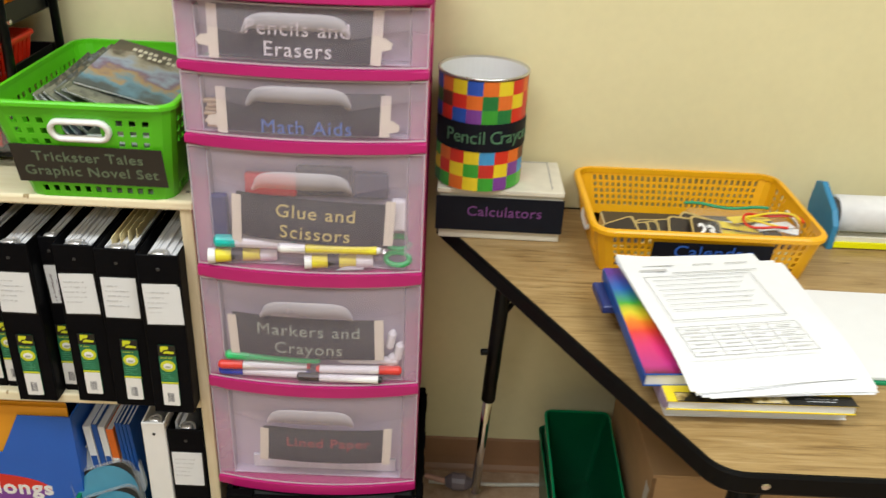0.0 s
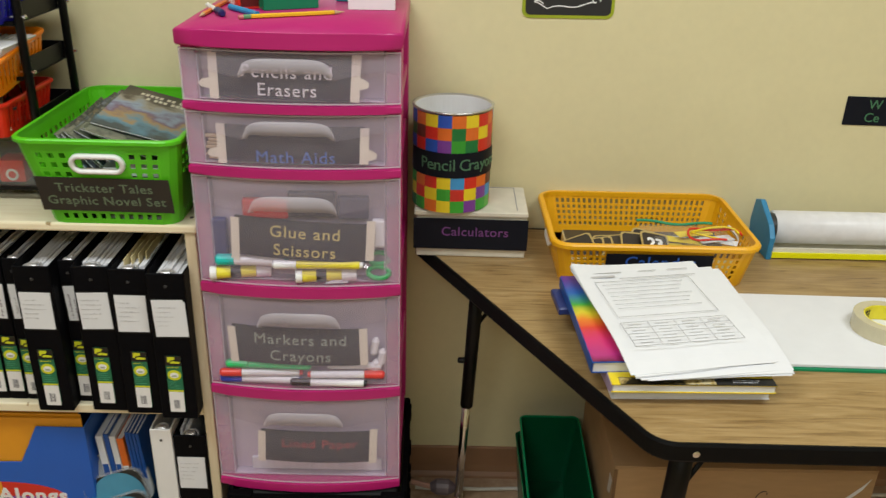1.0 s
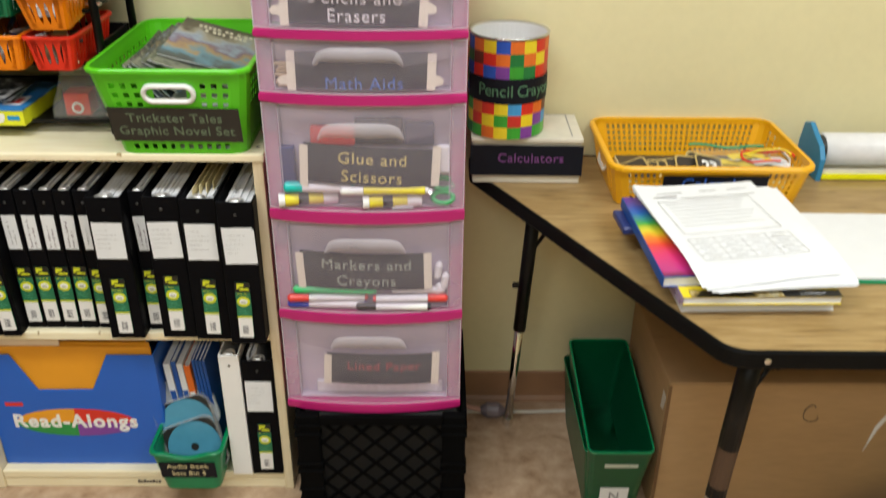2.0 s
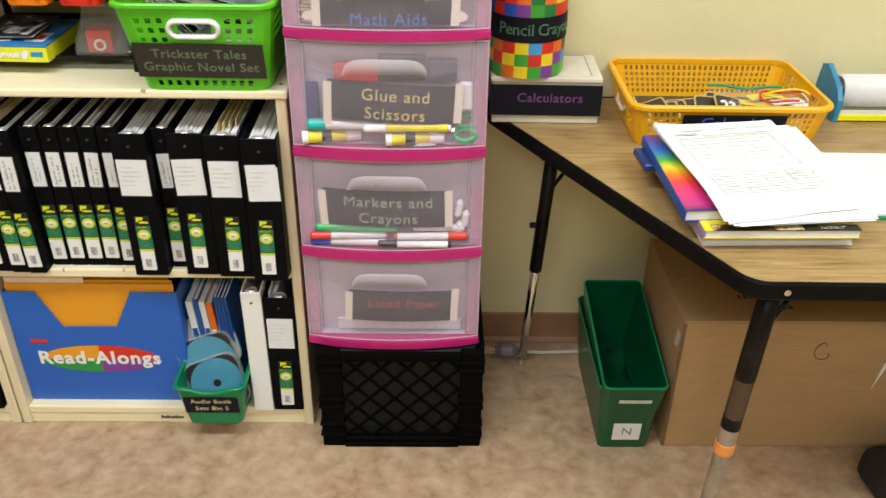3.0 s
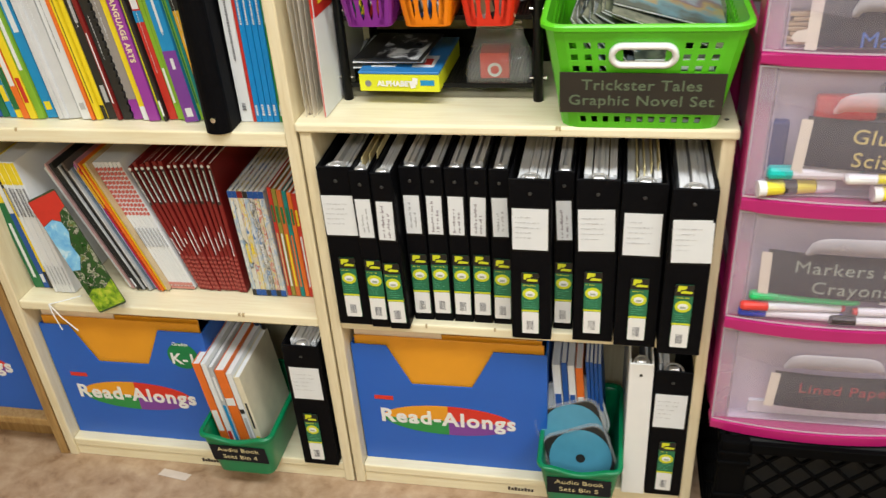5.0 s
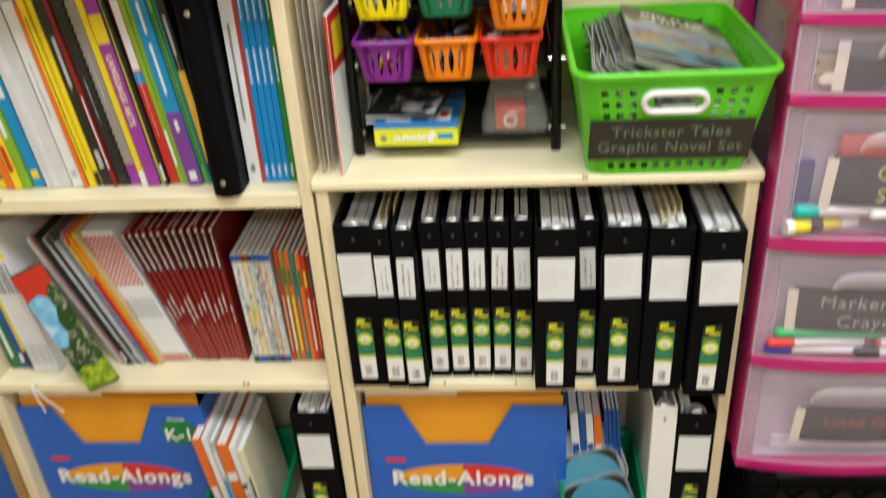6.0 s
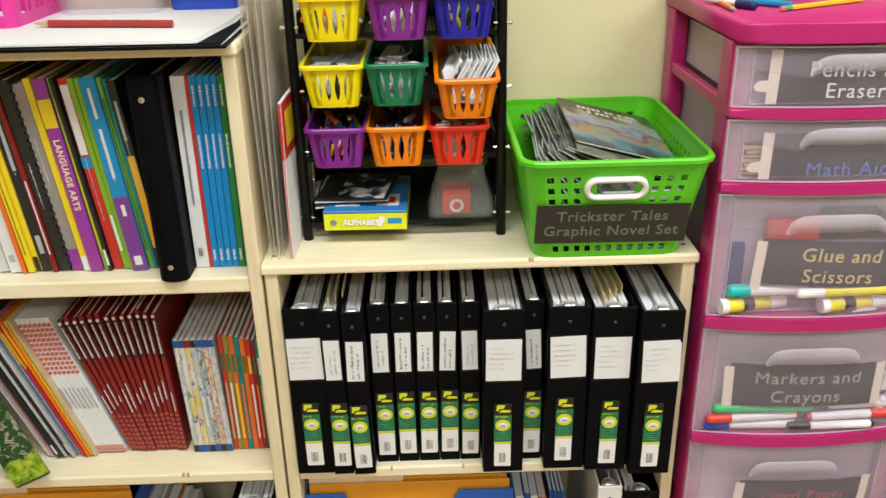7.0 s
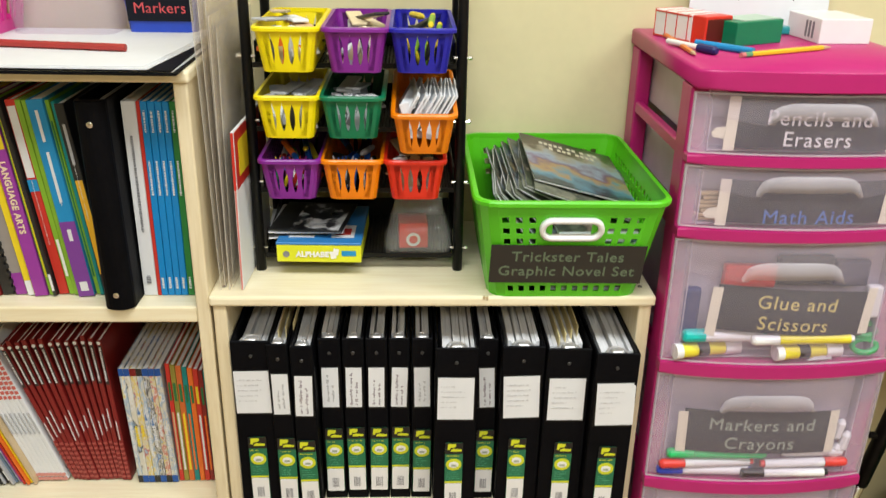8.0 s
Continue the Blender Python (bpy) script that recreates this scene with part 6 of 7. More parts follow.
corners = [(1.006, 0.302), (1.006, 0.228), (1.340, -0.404), (2.20, -0.410), (2.60, 0.302)]
outline = []
for k, p in enumerate(corners):
    outline += arc_corner(p, corners[k - 1], corners[(k + 1) % 5], 0.045 if k in (2, 3) else 0.012)
cenx, ceny = 1.8, -0.02
table = thing("activity_table", "trapezoid table with oak laminate top and black edge", "table", TBL)
part("tabletop", prism(outline, -0.026, 0.0, 0.0006, 1), OAK, table, "oak laminate top")
bm = bmesh.new()


def grown(pts, d):
    out = []
    for k, p in enumerate(pts):
        a, b = Vector(pts[k - 1]), Vector(pts[(k + 1) % len(pts)])
        t = (b - a).normalized()
        out.append((p[0] + t.y * d, p[1] - t.x * d))
    return out


rows = [(0.0003, 0.0005), (0.004, 0.0012), (0.0065, -0.003), (0.0065, -0.025), (0.004, -0.029), (0.0003, -0.029)]
lev = [[bm.verts.new((*p, z)) for p in grown(outline, d)] for d, z in rows]
for a, b in zip(lev, lev[1:]):
    for k in range(len(outline)):
        bm.faces.new((a[k], a[(k + 1) % len(outline)], b[(k + 1) % len(outline)], b[k]))
part("edge_band", bm, RUBBER, table, "black rubber edge band")
part("apron_rail", box(1.20, 2.40, 0.11, 0.14, -0.058, -0.0265), BLACKM, table)
part("apron_rail", box(1.44, 2.12, -0.335, -0.305, -0.058, -0.0265), BLACKM, table)
inv = TBL.inverted()
for (tx, ty), (fx, fy), worn in (((1.119, 0.098), (1.104, 0.220), False), ((1.392, -0.354), (1.372, -0.345), True), ((2.16, -0.345), (2.18, -0.335), True), ((2.43, 0.12), (2.46, 0.20), False)):
    top, foot = Vector((tx, ty, 0.613)), Vector((fx, fy, 0.0))
    at = lambda f: inv @ (top + (foot - top) * f)
    lg = part("leg", tube([at(0), at(0.50 if not worn else 0.30)], 0.0135 if not worn else 0.0165, 16), BLACKM, table, "black steel leg", None, True)
    part("leg_socket", box(-0.024, 0.024, -0.024, 0.024, -0.010, 0.0, 0.002), BLACKM, lg, "", Matrix.Translation(at(0)))
    part("brace", tube([at(0.17), at(0.17) + Vector((0.055, 0.03, 0.066))], 0.004, 8), BLACKM, lg)
    if worn:
        part("leg_sleeve", tube([at(0.301), at(0.43)], 0.0160, 16), col(0.075, 0.04, 0.022, 0.6), lg, "scuffed brown paint")
        part("chipped_paint", tube([at(0.4305), at(0.445), at(0.47)], [0.0163, 0.0158, 0.0163], 16), BLACKM, lg, "chipped black paint")
        part("leg_tube", tube([at(0.471), at(0.525)], 0.0156, 16), STEEL, lg, "scraped bare metal")
        part("tape_band", tube([at(0.5255), at(0.56)], 0.0172, 16), col(0.75, 0.28, 0.06), lg, "orange tape band")
        part("foot_tube", tube([at(0.561), at(1.0)], 0.0140, 16), STEEL, lg, "bare steel foot")
    else:
        part("leg_tube", tube([at(0.501), at(0.965)], 0.0095, 16), CHROME, lg, "chrome inner tube", None, True)
        part("knob", lathe([(0.006, 0), (0.006, 0.012), (0.003, 0.014)], 12), BLACKM, lg, "", Matrix.Translation(at(0.3)) @ pose(-0.012, 0, 0, 0, -90, 0))
        part("glide", tube([at(0.966), at(0.985), at(1.0)], [0.011, 0.0135, 0.0135], 16), CHROME, lg, "round foot glide")
part("screw", lathe([(0.005, 0), (0.005, 0.001), (0.003, 0.002)], 12), CHROME, table, "", pose(1.388, -0.4112, -0.014, 90, 0, 0))

# box of calculators
bx = thing("calculator_box", "white card box with a black front label", "box", on_table(1.107, 0.230, -1.0))
part("carton", box(-0.104, 0.104, -0.070, 0.066, 0, 0.084, 0.002, 2), col(0.62, 0.58, 0.48, 0.6), bx)
part("lid", box(-0.108, 0.106, -0.074, 0.068, 0.0845, 0.094, 0.002, 2), col(0.66, 0.62, 0.52, 0.6), bx)
part("lid_line", box(0.085, 0.0865, -0.06, 0.06, 0.0942, 0.0946), INK, bx)
part("lid_line", box(-0.10, 0.0865, 0.06, 0.0615, 0.0942, 0.0946), INK, bx)
lab = part("label", plate(rect(0.216, 0.062)), CARD, bx, "black label with purple writing", front(-0.001, -0.0745, 0.049))
lettering("Calculators", 0.0255, col(0.16, 0.045, 0.20), lab, pose(0.008, 0.004, 0.0006), "lettering", 1.08, 0.0002)
# can covered in coloured squares
can = thing("pencil_can", "tin can wrapped in bright coloured squares", "can", on_table(1.066, 0.214, 8, 0.0955))
CR, CH = 0.0745, 0.188
part("tin", lathe([(CR - 0.004, 0.002), (CR - 0.0015, 0.002), (CR - 0.0015, CH), (CR + 0.0008, CH), (CR + 0.0008, CH + 0.003), (CR - 0.003, CH + 0.003), (CR - 0.003, 0.006), (CR - 0.004, 0.006)], 48, True), mat("tin_plate", (0.62, 0.62, 0.62), 0.3, 0.05, 40, 0, 0.9), can, "", None, True)
part("inner_wall", lathe([(CR - 0.0036, 0.008), (CR - 0.0036, CH), (CR - 0.0044, CH), (CR - 0.0044, 0.008)], 48, True), WHITE, can, "white paper lining")
part("bottom", lathe([(CR - 0.004, 0.0), (CR - 0.004, 0.002)], 48), WHITE, can)
SQ = [RED, RED, OR, OR, YE, YE, col(0.02, 0.09, 0.48), col(0.05, 0.30, 0.62), col(0.10, 0.42, 0.05), col(0.01, 0.18, 0.04), col(0.04, 0.34, 0.03), PURPLE, col(0.14, 0.04, 0.02), RE]


def patch(a0, a1, z0, z1, r, mt, name="colour_square"):
    bm = bmesh.new()
    n = max(1, int((a1 - a0) / 6))
    g = [[bm.verts.new((r * math.cos(radians(a0 + (a1 - a0) * k / n)), r * math.sin(radians(a0 + (a1 - a0) * k / n)), z)) for z in (z0, z1)] for k in range(n + 1)]
    for k in range(n):
        bm.faces.new((g[k][0], g[k + 1][0], g[k + 1][1], g[k][1]))
    return part(name, bm, mt, can)


rq = random.Random(77)
last = {}
for row in range(8):
    z0 = CH * (0.01 + row * 0.1225)
    for k in range(18):
        if 3 <= row <= 4 and 186 <= 20 * k + 10 < 348:
            continue
        ch = [c for c in SQ if c not in (last.get(k), last.get("p"))]
        c = rq.choice(ch)
        last[k] = last["p"] = c
        patch(20 * k, 20 * k + 20, z0, z0 + CH * 0.1225, CR - 0.0008 + 0.0002 * (k % 2), c)
patch(186, 348, CH * 0.375, CH * 0.625, CR + 0.0006, CARD, "label")
word = "Pencil Crayons"
a = 214.0
for chh2 in word:
    wide = {"i": 5.0, "l": 5.0, " ": 6.5, "r": 7.6, "P": 11.0, "C": 12.0}.get(chh2, 10.6)
    a += wide
    if chh2 == " ":
        continue
    lettering(chh2, 0.031, col(0.08, 0.20, 0.11), can, pose(0, 0, CH * 0.5, 0, 0, a - wide / 2 + 90) @ pose(0, -CR - 0.0012, 0, 90, 0, 0), "letter")

# yellow basket
yb = thing("calendar_basket", "golden yellow plastic basket with perforated sides", "basket", on_table(1.432, 0.175, 0))
YW, YD, YH, YF = 0.336, 0.236, 0.080, 0.015


def gold_hole(s, u, v):
    if not 0.2 < v < 0.88:
        return False
    n = 56 if s % 2 == 0 else 30
    if s == 2 and 0.22 < u < 0.80:
        return False
    if s % 2 == 1 and 0.3 < u < 0.7:
        return False
    j = [0.2, 0.29, 0.34, 0.43, 0.48, 0.57, 0.62, 0.71, 0.76, 0.88]
    band = sum(1 for q in j if v > q)
    return int(u * n) % 2 == 0 and band % 2 == 1


part("tub", shell(YW, YD, YH, YF, 0.026, 56, [0, 0.04, 0.2, 0.29, 0.34, 0.43, 0.48, 0.57, 0.62, 0.71, 0.76, 0.88, 1], gold_hole, 0.0024), GOLD, yb)
part("rim", ring_bar(YW + 2 * YF + 0.012, YD + 2 * YF + 0.010, 0.036, YH - 0.005, 0.010, 0.009), GOLD, yb)
for s in (-1, 1):
    part("grip", ring_bar(0.075, 0.03, 0.0145, 0, 0.006, 0.004), WHITE, yb, "white oval grip", pose(s * (YW / 2 + YF * 0.62), 0.0, YH * 0.58, 0, 0, 0) @ pose(0, 0, 0, 0, 90 - s * 16, 0) @ pose(0, 0, 0, 0, 0, 90))
ty = math.degrees(math.atan2(YF, YH))
lab = part("label", plate(rect(0.190, 0.048)), CARD, yb, "black label with blue writing", front(0.004, -YD / 2 - YF * 0.58 - 0.003, YH * 0.55, 0, -ty))
lettering("Calendar", 0.033, col(0.03, 0.12, 0.50), lab, pose(0.002, 0.006, 0.0006), "lettering", 1.05, 0.0002)
for k in range(9):
    r = random.Random(1200 + k)
    e = thing("calendar_number", "black card number tag with tan border", "card", on_table(1.306 + 0.017 * k, 0.112 + r.uniform(-0.01, 0.012), r.uniform(-20, 20), 0.046 + 0.0018 * k) @ pose(0, 0, 0, 12 + 14 * (k > 5), -20 + 4 * k, 0), "number cards")
    part("card", prism(rounded(0.056, 0.056, 0.008, 3), 0, 0.001), col(0.45, 0.33, 0.12), e)
    part("face", prism(rounded(0.049, 0.049, 0.007, 3), 0.0011, 0.0014), col(0.03, 0.022, 0.018), e)
    if k in (7, 8):
        lettering(("22", "23")[k - 7], 0.032, WHITE, e, pose(0, 0, 0.0019), "lettering", 1.0, 0.0012)
e = thing("card_stack", "thick stack of spare calendar cards in the basket", "cards", on_table(1.436, 0.158, 0, 0.004))
part("cards", box(-0.15, 0.15, -0.065, 0.055, 0, 0.034, 0.001), CREAM, e)
part("top_card", box(-0.148, 0.148, -0.064, 0.054, 0.0342, 0.0352), col(0.05, 0.035, 0.02), e, "dark top card")
e = thing("zip_bag", "clear zip bag of calendar cards with a green seal", "bag", on_table(1.508, 0.145, -4, 0.036))
bm = box(-0.085, 0.085, -0.05, 0.05, 0, 0.03, 0.012, 3)
for v in bm.verts:
    v.co.z += noise.noise(v.co * 40) * 0.006
part("bag", bm, CLEAR, e, "", None, True)
part("seal", tube([(-0.085 + 0.0145 * q, 0.050 + 0.003 * math.sin(q * 0.9), 0.0295 + 0.002 * math.sin(q * 0.7 + 1)) for q in range(11)], 0.0028, 8), col(0.02, 0.30, 0.14), e, "green zip seal")
for k in range(7):
    r = random.Random(1230 + k)
    e = thing("calendar_strip", "coloured card strip inside a bag", "card", on_table(1.522 + r.uniform(-0.05, 0.05), 0.140 + r.uniform(-0.03, 0.03), r.uniform(-25, 25), 0.044 + 0.003 * k), "card strips")
    part("strip", box(-0.035, 0.035, -0.012, 0.012, 0, 0.001), rq.choice((RE, WT, GR, DK, YE, WT)), e)
e = thing("cord_loop", "loop of red and yellow cord in the basket", "cord", on_table(1.556, 0.125, 0, 0.073))
part("strand", tube([(0.05 * math.cos(a), 0.03 * math.sin(a), 0.004 * math.sin(3 * a)) for a in [2 * math.pi * k / 24 for k in range(20)]], 0.0022, 6), RED, e)
part("strand", tube([(0.044 * math.cos(a), 0.026 * math.sin(a), 0.003 + 0.004 * math.sin(2 * a)) for a in [2 * math.pi * k / 24 for k in range(19)]], 0.0018, 6), YE, e)

# books and papers
BKS = [(1.403, -0.168, 1.5, 0.0005, 0.228, 0.275, 0.013, WT, "white softcover workbook"), (1.386, -0.160, 5.0, 0.0140, 0.222, 0.280, 0.009, col(0.36, 0.28, 0.42), "lilac workbook"),
       (1.400, -0.184, 1.0, 0.0235, 0.232, 0.280, 0.013, YE, "yellow and black workbook"), (1.358, -0.170, 4, 0.044, 0.208, 0.240, 0.018, BL, "book with a rainbow cover")]
for k, (x, y, yaw, up, w, d, h, c, lb) in enumerate(BKS):
    e = thing("workbook", lb + " lying in a stack on the table", "book", on_table(x, y, yaw, up) @ pose(0, 0, 0, 4.0 if k == 3 else 0, 0, 0), "stacked workbooks")
    part("page_block", box(-w / 2 + 0.002, w / 2 - 0.0015, -d / 2 + 0.0015, d / 2 - 0.002, 0.0012, h - 0.0012), PAPER, e)
    part("back_cover", box(-w / 2, w / 2, -d / 2, d / 2, 0, 0.001), c, e)
    part("spine", box(-w / 2 - 0.0008, -w / 2 + 0.0004, -d / 2, d / 2, 0.0011, h - 0.0011), c if k != 2 else col(0.36, 0.28, 0.42), e)
    fc = part("front_cover", box(-w / 2, w / 2, -d / 2, d / 2, h - 0.001, h), c, e)
    if k == 2:
        part("cover_print", box(-w / 2 + 0.012, w / 2, -d / 2 - 0.0006, -d / 2 + 0.018, h + 0.0002, h + 0.0006), DK, e, "black printed strip")
        PHOTO = ramp_mat("printed_photo", [(0.36, (0.012, 0.01, 0.008)), (0.5, (0.05, 0.04, 0.02)), (0.56, (0.50, 0.36, 0.12)), (0.62, (0.66, 0.58, 0.36)), (0.7, (0.05, 0.04, 0.03))], 26, (1, 1, 1), 0.3, 0.0, 4, 0.6, axis_noise=12)
        part("cover_picture", box(-w / 2 + 0.012, w / 2 - 0.085, -d / 2 + 0.001, -d / 2 + 0.016, h + 0.0007, h + 0.001), PHOTO, e, "brown printed photograph")
        bars(e, WT, 0.05, 0.010, 2, pose(w / 2 - 0.035, -d / 2 + 0.009, h + 0.0007), rnd, fill=0.35)
    if k == 3:
        RAINBOW = gradient_mat("rainbow_print", [(0.0, (0.10, 0.01, 0.03)), (0.08, (0.45, 0.03, 0.20)), (0.22, (0.62, 0.03, 0.16)), (0.36, (0.68, 0.05, 0.03)), (0.46, (0.75, 0.22, 0.02)), (0.54, (0.66, 0.55, 0.03)), (0.64, (0.06, 0.36, 0.04)), (0.78, (0.02, 0.12, 0.42)), (0.95, (0.10, 0.02, 0.25))], -d / 2, d / 2)
        part("cover_print", box(-w / 2 + 0.0005, w / 2, -d / 2 + 0.002, d / 2, h + 0.0002, h + 0.0006), RAINBOW, e, "rainbow printed cover")
e = thing("blue_notebook", "dark blue notebook edge beside the stack", "book", on_table(1.342, -0.096, 4, 0.0375), "stacked workbooks")
part("cover", box(-0.108, 0.09, -0.030, 0.040, 0, 0.0125, 0.002), col(0.02, 0.035, 0.16), e)


def sheet(w, d, curl, seed, sag, lift=0.0):
    """A sheet of paper, slightly curled and sagging over its front edge."""
    bm = bmesh.new()
    nx, ny = 10, 12
    g = []
    for i in range(nx + 1):
        rowv = []
        for j in range(ny + 1):
            x, y = -w / 2 + w * i / nx, -d / 2 + d * j / ny
            z = curl * ((j / ny) ** 3) * 0.4 + 0.003 * noise.noise(Vector((x * 9, y * 9, seed))) + curl * 0.5 * max(0, (i / nx - 0.75)) ** 2 * 4
            z -= sag * max(0, 0.35 - j / ny) ** 2 * 8
            z += lift * max(0, j / ny - 0.3 - i / nx * 0.8) ** 2 * 2
            rowv.append(bm.verts.new((x, y, z)))
        g.append(rowv)
    for i in range(nx):
        for j in range(ny):
            bm.faces.new((g[i][j], g[i + 1][j], g[i + 1][j + 1], g[i][j + 1]))
    low = [[bm.verts.new(v.co - Vector((0, 0, 0.0004))) for v in rowv] for rowv in g]
    for i in range(nx):
        for j in range(ny):
            bm.faces.new((low[i][j], low[i][j + 1], low[i + 1][j + 1], low[i + 1][j]))
    for i in range(nx):
        for j in (0, ny):
            bm.faces.new((g[i][j], low[i][j], low[i + 1][j], g[i + 1][j]))
    for j in range(ny):
        for i in (0, nx):
            bm.faces.new((g[i][j], g[i][j + 1], low[i][j + 1], low[i][j]))
    return bm


for k in range(9):
    r = random.Random(1300 + k)
    e = thing("worksheet", "printed white worksheet fanned on a pile", "paper", pose((1.424 if k < 4 else 1.404) - 0.0015 * k + r.uniform(-0.003, 0.003), -0.180 if k < 4 else -0.174, 0.7115 + 0.0012 * k, 2.5, 0, 0) @ pose(0, 0, 0, 0, 0, (5 + k if k < 4 else 14 - 0.4 * k) + r.uniform(-1.2, 1.2)), "worksheets")
    part("sheet", sheet(0.216, 0.279, 0.004, 3.1, 0.016, 0.006 + 0.0006 * k), PAPER, e)
    if k == 8:
        bm = bmesh.new()
        f = lambda x0, x1, y0, y1: add_box(bm, x0, x1, y0, y1, 0.0042, 0.0048)
        f(-0.10, -0.03, 0.112, 0.1135), f(0.0, 0.03, 0.112, 0.1135), f(0.05, 0.085, 0.112, 0.1135), f(-0.10, -0.045, 0.098, 0.1035), f(-0.04, 0.09, 0.092, 0.0932)
        for y in (0.084, -0.022):
            f(-0.085, 0.075, y, y + 0.0008)
        for x in (-0.085, 0.075):
            f(x, x + 0.0008, -0.022, 0.084)
        for q in range(5):
            f(-0.088, 0.078, -0.10 + 0.0155 * q, -0.0992 + 0.0155 * q)
            f(-0.088 + 0.0415 * q, -0.0872 + 0.0415 * q, -0.10, -0.038)
        for q in range(16):
            f(-0.078 + 0.0415 * (q % 4), -0.058 + 0.0415 * (q % 4), -0.093 + 0.0155 * (q // 4), -0.0915 + 0.0155 * (q // 4))
        for q in range(7):
            f(-0.075, 0.06 - 0.008 * (q % 3), 0.074 - 0.012 * q, 0.0746 - 0.012 * q)
        part("writing", bm, col(0.46, 0.46, 0.48), e)
e = thing("paper_pad", "white pad of paper with a green backing card", "pad", on_table(1.707, -0.088, -1.0))
part("backing", box(-0.215, 0.215, -0.138, 0.098, 0, 0.004), col(0.0, 0.24, 0.10), e, "green backing card")
part("page_block", box(-0.214, 0.214, -0.134, 0.0975, 0.0042, 0.010, 0.001), PAPER, e)
e = thing("tape_roll", "roll of clear packing tape with yellow core", "tape", on_table(1.778, -0.112, 25, 0.0108))
part("tape", lathe([(0.040, 0), (0.0555, 0), (0.0555, 0.026), (0.040, 0.026)], 40, True), col(0.58, 0.53, 0.36, 0.25), e, "", None, False)
part("core", lathe([(0.0375, 0.0005), (0.0398, 0.0005), (0.0398, 0.0255), (0.0375, 0.0255)], 40, True), col(0.75, 0.66, 0.03), e, "yellow card core")
bm = bmesh.new()
for k in range(3):
    for q in range(5):
        a = radians(95 + 9 * q)
        add_box(bm, 0.0366 * math.cos(a) - 0.0012, 0.0366 * math.cos(a) + 0.0012, 0.0366 * math.sin(a) - 0.0008, 0.0366 * math.sin(a), 0.005 + 0.006 * k, 0.009 + 0.006 * k)
part("writing", bm, DK, e)

# roll of paper on a blue stand
rs = thing("roll_stand", "blue plastic end plate holding a white paper roll", "stand", on_table(1.692, 0.230, 0))
SKYB = col(0.03, 0.22, 0.42, 0.45)
pl = prism([(-0.052, 0), (0.052, 0), (0.058, 0.043), (0.048, 0.088), (0.024, 0.096), (-0.038, 0.068), (-0.056, 0.046)], 0, 0.011, 0.002)
part("end_plate", pl, SKYB, rs, "light blue end plate", Matrix(((0, 0, 1, -0.011), (1, 0, 0, 0), (0, 1, 0, 0), (0, 0, 0, 1))))
part("hub", tube([(0.0005, 0.0, 0.048), (0.012, 0.0, 0.048)], 0.028, 24), DK, rs)
part("roll", tube([(0.0125, 0.0, 0.048), (0.70, 0.0, 0.048)], 0.0325, 32), col(0.78, 0.78, 0.79, 0.3), rs, "white paper roll", None, True)
part("base", box(0.0005, 0.70, -0.046, 0.040, 0, 0.009, 0.001), col(0.72, 0.68, 0.55), rs, "cream base board")
part("ruler_strip", box(0.0006, 0.70, -0.050, -0.0465, 0.003, 0.0135), col(0.78, 0.76, 0.0), rs, "yellow edge strip")
part("guard", box(0.0006, 0.70, -0.046, -0.042, 0.0095, 0.022), col(0.68, 0.66, 0.56), rs)

# ---- on the wall ----
sg = thing("chalk_sign", "small black chalkboard sign with a lime border", "sign", front(1.276, WY - 0.0005, 1.170, 0.5))
part("border", prism(rounded(0.172, 0.195, 0.014, 4), 0, 0.0012), col(0.33, 0.40, 0.02), sg)
part("board", prism(rounded(0.160, 0.183, 0.009, 4), 0.0013, 0.0018), col(0.018, 0.018, 0.018, 0.6), sg)
part("swirl", tube([(-0.06 + 0.012 * math.cos(a * 4) * (1 - a), -0.072 + 0.008 * math.sin(a * 4) * (1 - a) + 0.004 * a, 0.0022) for a in [k / 14 for k in range(15)]] + [(-0.04 + 0.011 * k, -0.080 + 0.0013 * k + 0.003 * math.sin(k), 0.0022) for k in range(9)], 0.0012, 5), WHITE, sg)
part("swirl", tube([(0.05 + 0.009 * math.cos(a * 6) * (1.1 - a), -0.066 + 0.007 * math.sin(a * 6) * (1.1 - a), 0.0022) for a in [k / 14 for k in range(15)]], 0.0012, 5), WHITE, sg)
for x in (-0.035, -0.015):
    part("chalk_letter", plate(oval(0.016, 0.020, x, -0.052, 12), 0.0004), WHITE, sg, "", pose(0, 0, 0.0019))
sg = thing("wall_label", "black card label with green writing on the wall", "sign", front(1.916, WY - 0.0005, 0.909, -0.6))
part("card", prism(rounded(0.160, 0.057, 0.002, 2), 0, 0.001), CARD, sg)
lettering("W", 0.026, col(0.07, 0.22, 0.11), sg, pose(-0.022, 0.0125, 0.0014))
lettering("Ce", 0.026, col(0.07, 0.22, 0.11), sg, pose(-0.024, -0.0135, 0.0014))

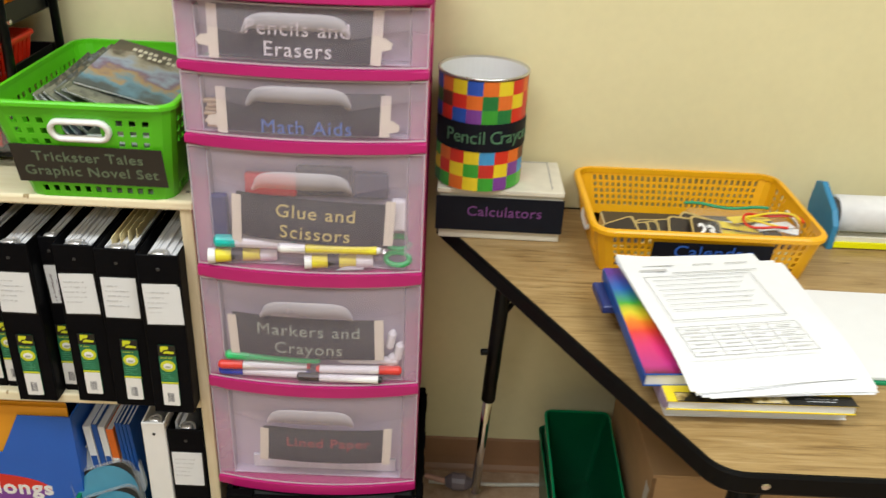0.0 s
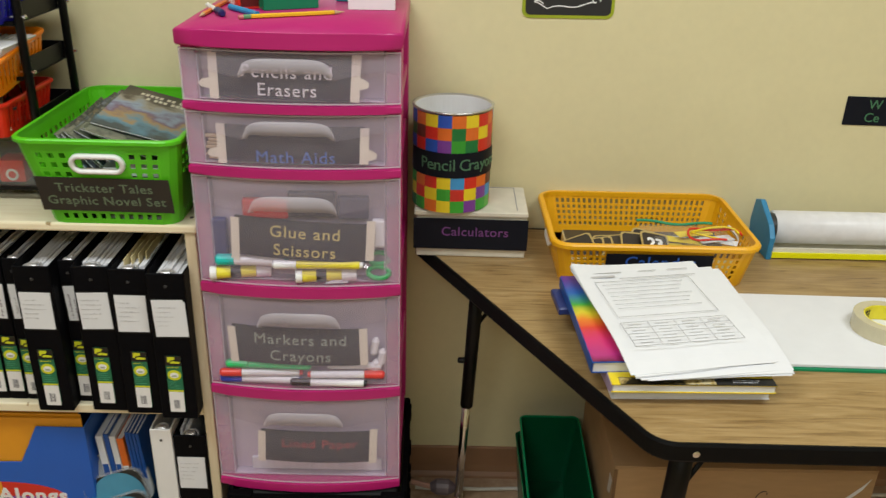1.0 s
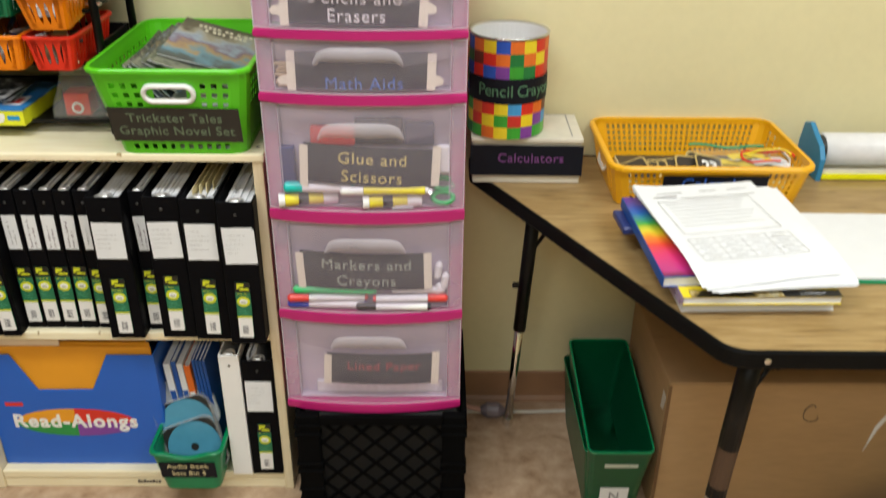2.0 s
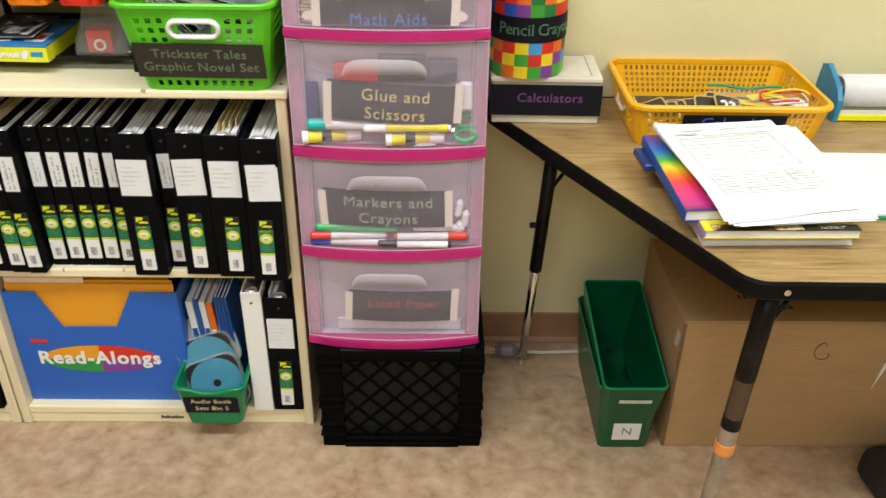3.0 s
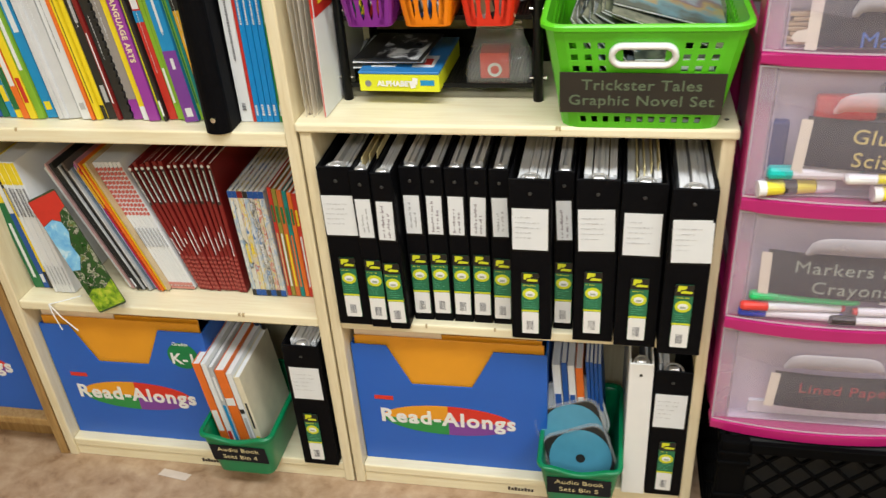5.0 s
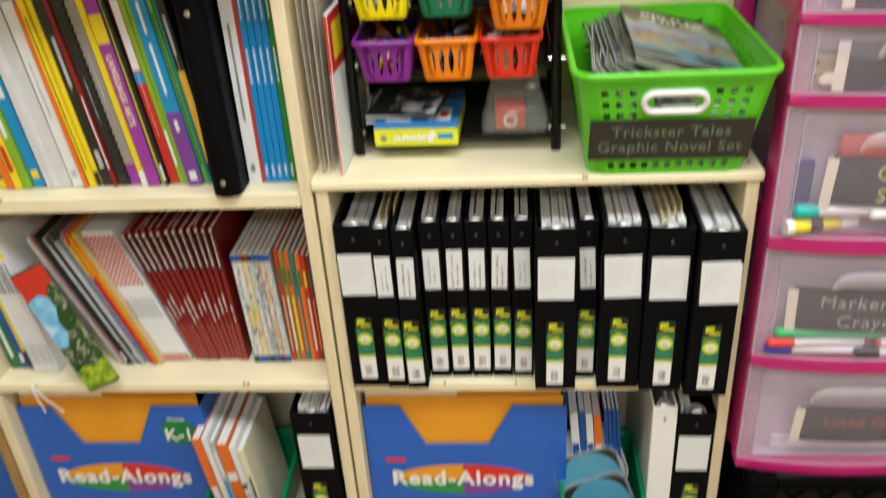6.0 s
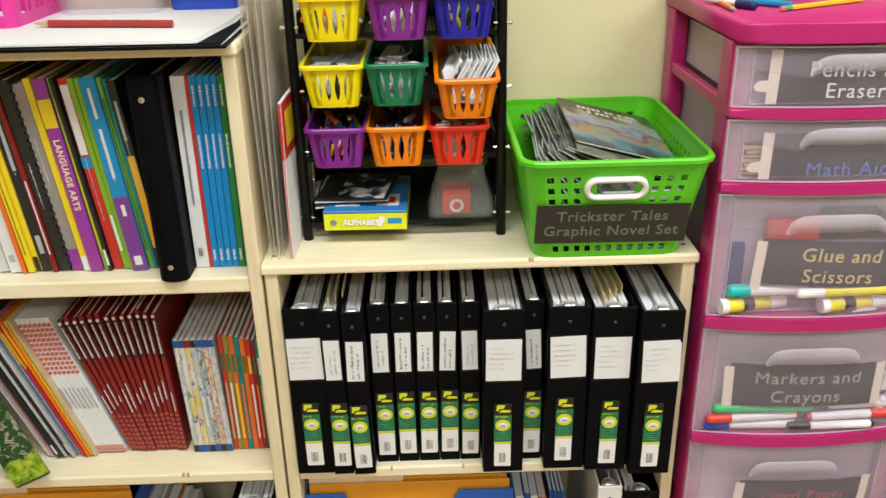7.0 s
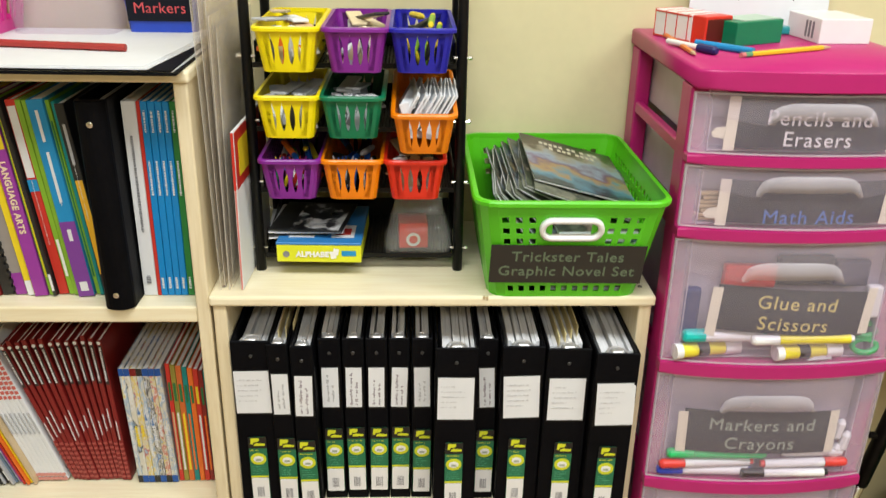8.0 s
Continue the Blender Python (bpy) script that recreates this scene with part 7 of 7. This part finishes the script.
# ---- under the table ----
bn = thing("tall_bin", "two nested green plastic magazine bins on the floor", "bin", pose(1.295, 0.086, 0, 0, 0, 0))
# tubs carry the table's shade in their green, rims keep the plain green
part("outer_tub", shell(0.104, 0.300, 0.175, 0.014, 0.012, 6, [0, 0.03, 0.3, 0.6, 0.85, 1], lambda s, u, v: False, 0.0022), SHADEGREEN, bn, "", None)
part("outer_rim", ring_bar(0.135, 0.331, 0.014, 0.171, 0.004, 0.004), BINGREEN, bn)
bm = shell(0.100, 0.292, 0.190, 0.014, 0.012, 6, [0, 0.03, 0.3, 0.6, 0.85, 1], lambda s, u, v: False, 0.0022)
part("inner_tub", bm, SHADEGREEN, bn, "", pose(0, 0, 0.030, 9.0, 0, 0))
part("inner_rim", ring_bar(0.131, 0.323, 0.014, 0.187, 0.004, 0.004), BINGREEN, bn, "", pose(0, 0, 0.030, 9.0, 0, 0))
lb = part("name_label", plate(rect(0.058, 0.048)), PAPER, bn, "white paper label with one letter", front(0.002, -0.1585, 0.052, 0, -4.5))
lettering("N", 0.030, INK, lb, pose(0, 0, 0.0007))
part("slot_label", plate(rect(0.066, 0.010)), col(0.55, 0.62, 0.55), bn, "narrow pale label slot", front(0.004, -0.1800, 0.152, 0, -13.2))
cb = thing("cardboard_box", "large brown cardboard box with pen marks and torn tape", "box", pose(1.607, 0.106, 0))
part("carton", box(-0.228, 0.262, -0.166, 0.150, 0.0005, 0.325, 0.002), CARDBOARD, cb)
part("top_flap", box(-0.228, 0.262, -0.166, -0.010, 0.3255, 0.329, 0.0008), CARDBOARD, cb)
part("top_flap", box(-0.228, 0.262, -0.007, 0.150, 0.3255, 0.329, 0.0008), CARDBOARD, cb)
part("edge_crease", box(-0.2286, -0.222, -0.1672, -0.1662, 0.004, 0.322), col(0.16, 0.09, 0.04), cb)
part("tape_piece", prism([(-0.100, -0.02), (-0.092, -0.055), (-0.074, -0.062), (-0.078, -0.018)], 0, 0.0006), col(0.6, 0.56, 0.5), cb, "white torn label", Matrix(((0, 0, -1, -0.2285), (1, 0, 0, -0.06), (0, 1, 0, 0.31), (0, 0, 0, 1))))
part("torn_tape", plate([(-0.01, -0.075), (0.006, -0.02), (0.024, 0.02), (0.05, 0.05), (0.062, 0.075), (0.05, 0.06), (0.018, 0.026), (0.0, -0.01)], 0.0006), PAPER, cb, "strip of torn paper", front(0.19, -0.1662, 0.235))
wr = bmesh.new()
for k in range(9):
    add_box(wr, -0.10 + 0.011 * k, -0.095 + 0.011 * k + 0.002 * (k % 2), -0.09, -0.075, 0.3292, 0.3296)
    if k < 6:
        add_box(wr, -0.07 + 0.012 * k, -0.062 + 0.012 * k, -0.125, -0.114, 0.3292, 0.3296)
part("writing", wr, DK, cb)
part("pen_mark", tube([(0.008 * math.cos(a) * (1 + 0.2 * a), 0, 0.014 * math.sin(a) - 0.004 * a) for a in [0.5 * k for k in range(15)]], 0.0008, 5), DK, cb, "", pose(0.055, -0.1668, 0.27))
bg = thing("school_bag", "black bag with blue and green panels on the floor", "bag", pose(1.913, -0.195, 0, 0, 0, 8))
bm = box(-0.15, 0.20, -0.09, 0.085, 0, 0.085, 0.03, 3)
for v in bm.verts:
    v.co += Vector((0, 0, 0.012 * noise.noise(v.co * 14))) if v.co.z > 0.02 else Vector((0, 0, 0))
part("body", bm, col(0.012, 0.012, 0.013, 0.75), bg, "", None, True)
part("panel", box(-0.06, 0.06, -0.094, 0.07, 0.03, 0.089, 0.02, 3), col(0.01, 0.02, 0.20, 0.7), bg, "blue cloth panel")
part("panel", box(0.0, 0.15, -0.03, 0.088, 0.04, 0.096, 0.02, 3), col(0.02, 0.14, 0.05, 0.7), bg, "green cloth panel")
# power cord along the wall
pc2 = thing("power_cord", "white power cord with a grey plug on the floor", "cord", pose(-0.004, -0.030, 0))
part("cord", tube([(1.01, 0.28, 0.010), (1.05, 0.275, 0.012), (1.12, 0.272, 0.016), (1.16, 0.280, 0.008), (1.24, 0.288, 0.005), (1.6, 0.290, 0.005), (2.2, 0.290, 0.005)], 0.0042, 8), col(0.6, 0.58, 0.52), pc2)
part("plug", tube([(1.045, 0.268, 0.022), (1.06, 0.268, 0.024), (1.085, 0.266, 0.024), (1.10, 0.267, 0.020)], [0.010, 0.019, 0.019, 0.010], 12), col(0.16, 0.13, 0.15), pc2, "grey plug")
part("lead", tube([(1.0, 0.27, 0.035), (1.03, 0.268, 0.028), (1.05, 0.267, 0.023)], 0.006, 8), col(0.45, 0.25, 0.2), pc2)
e = thing("paper_scrap", "white scrap of paper on the floor", "paper", pose(-0.375, -0.028, 0.0005, 0, 0, -6))
part("scrap", prism([(-0.035, -0.008), (0.03, -0.010), (0.034, 0.008), (-0.03, 0.010)], 0, 0.0008), col(0.62, 0.53, 0.46), e)
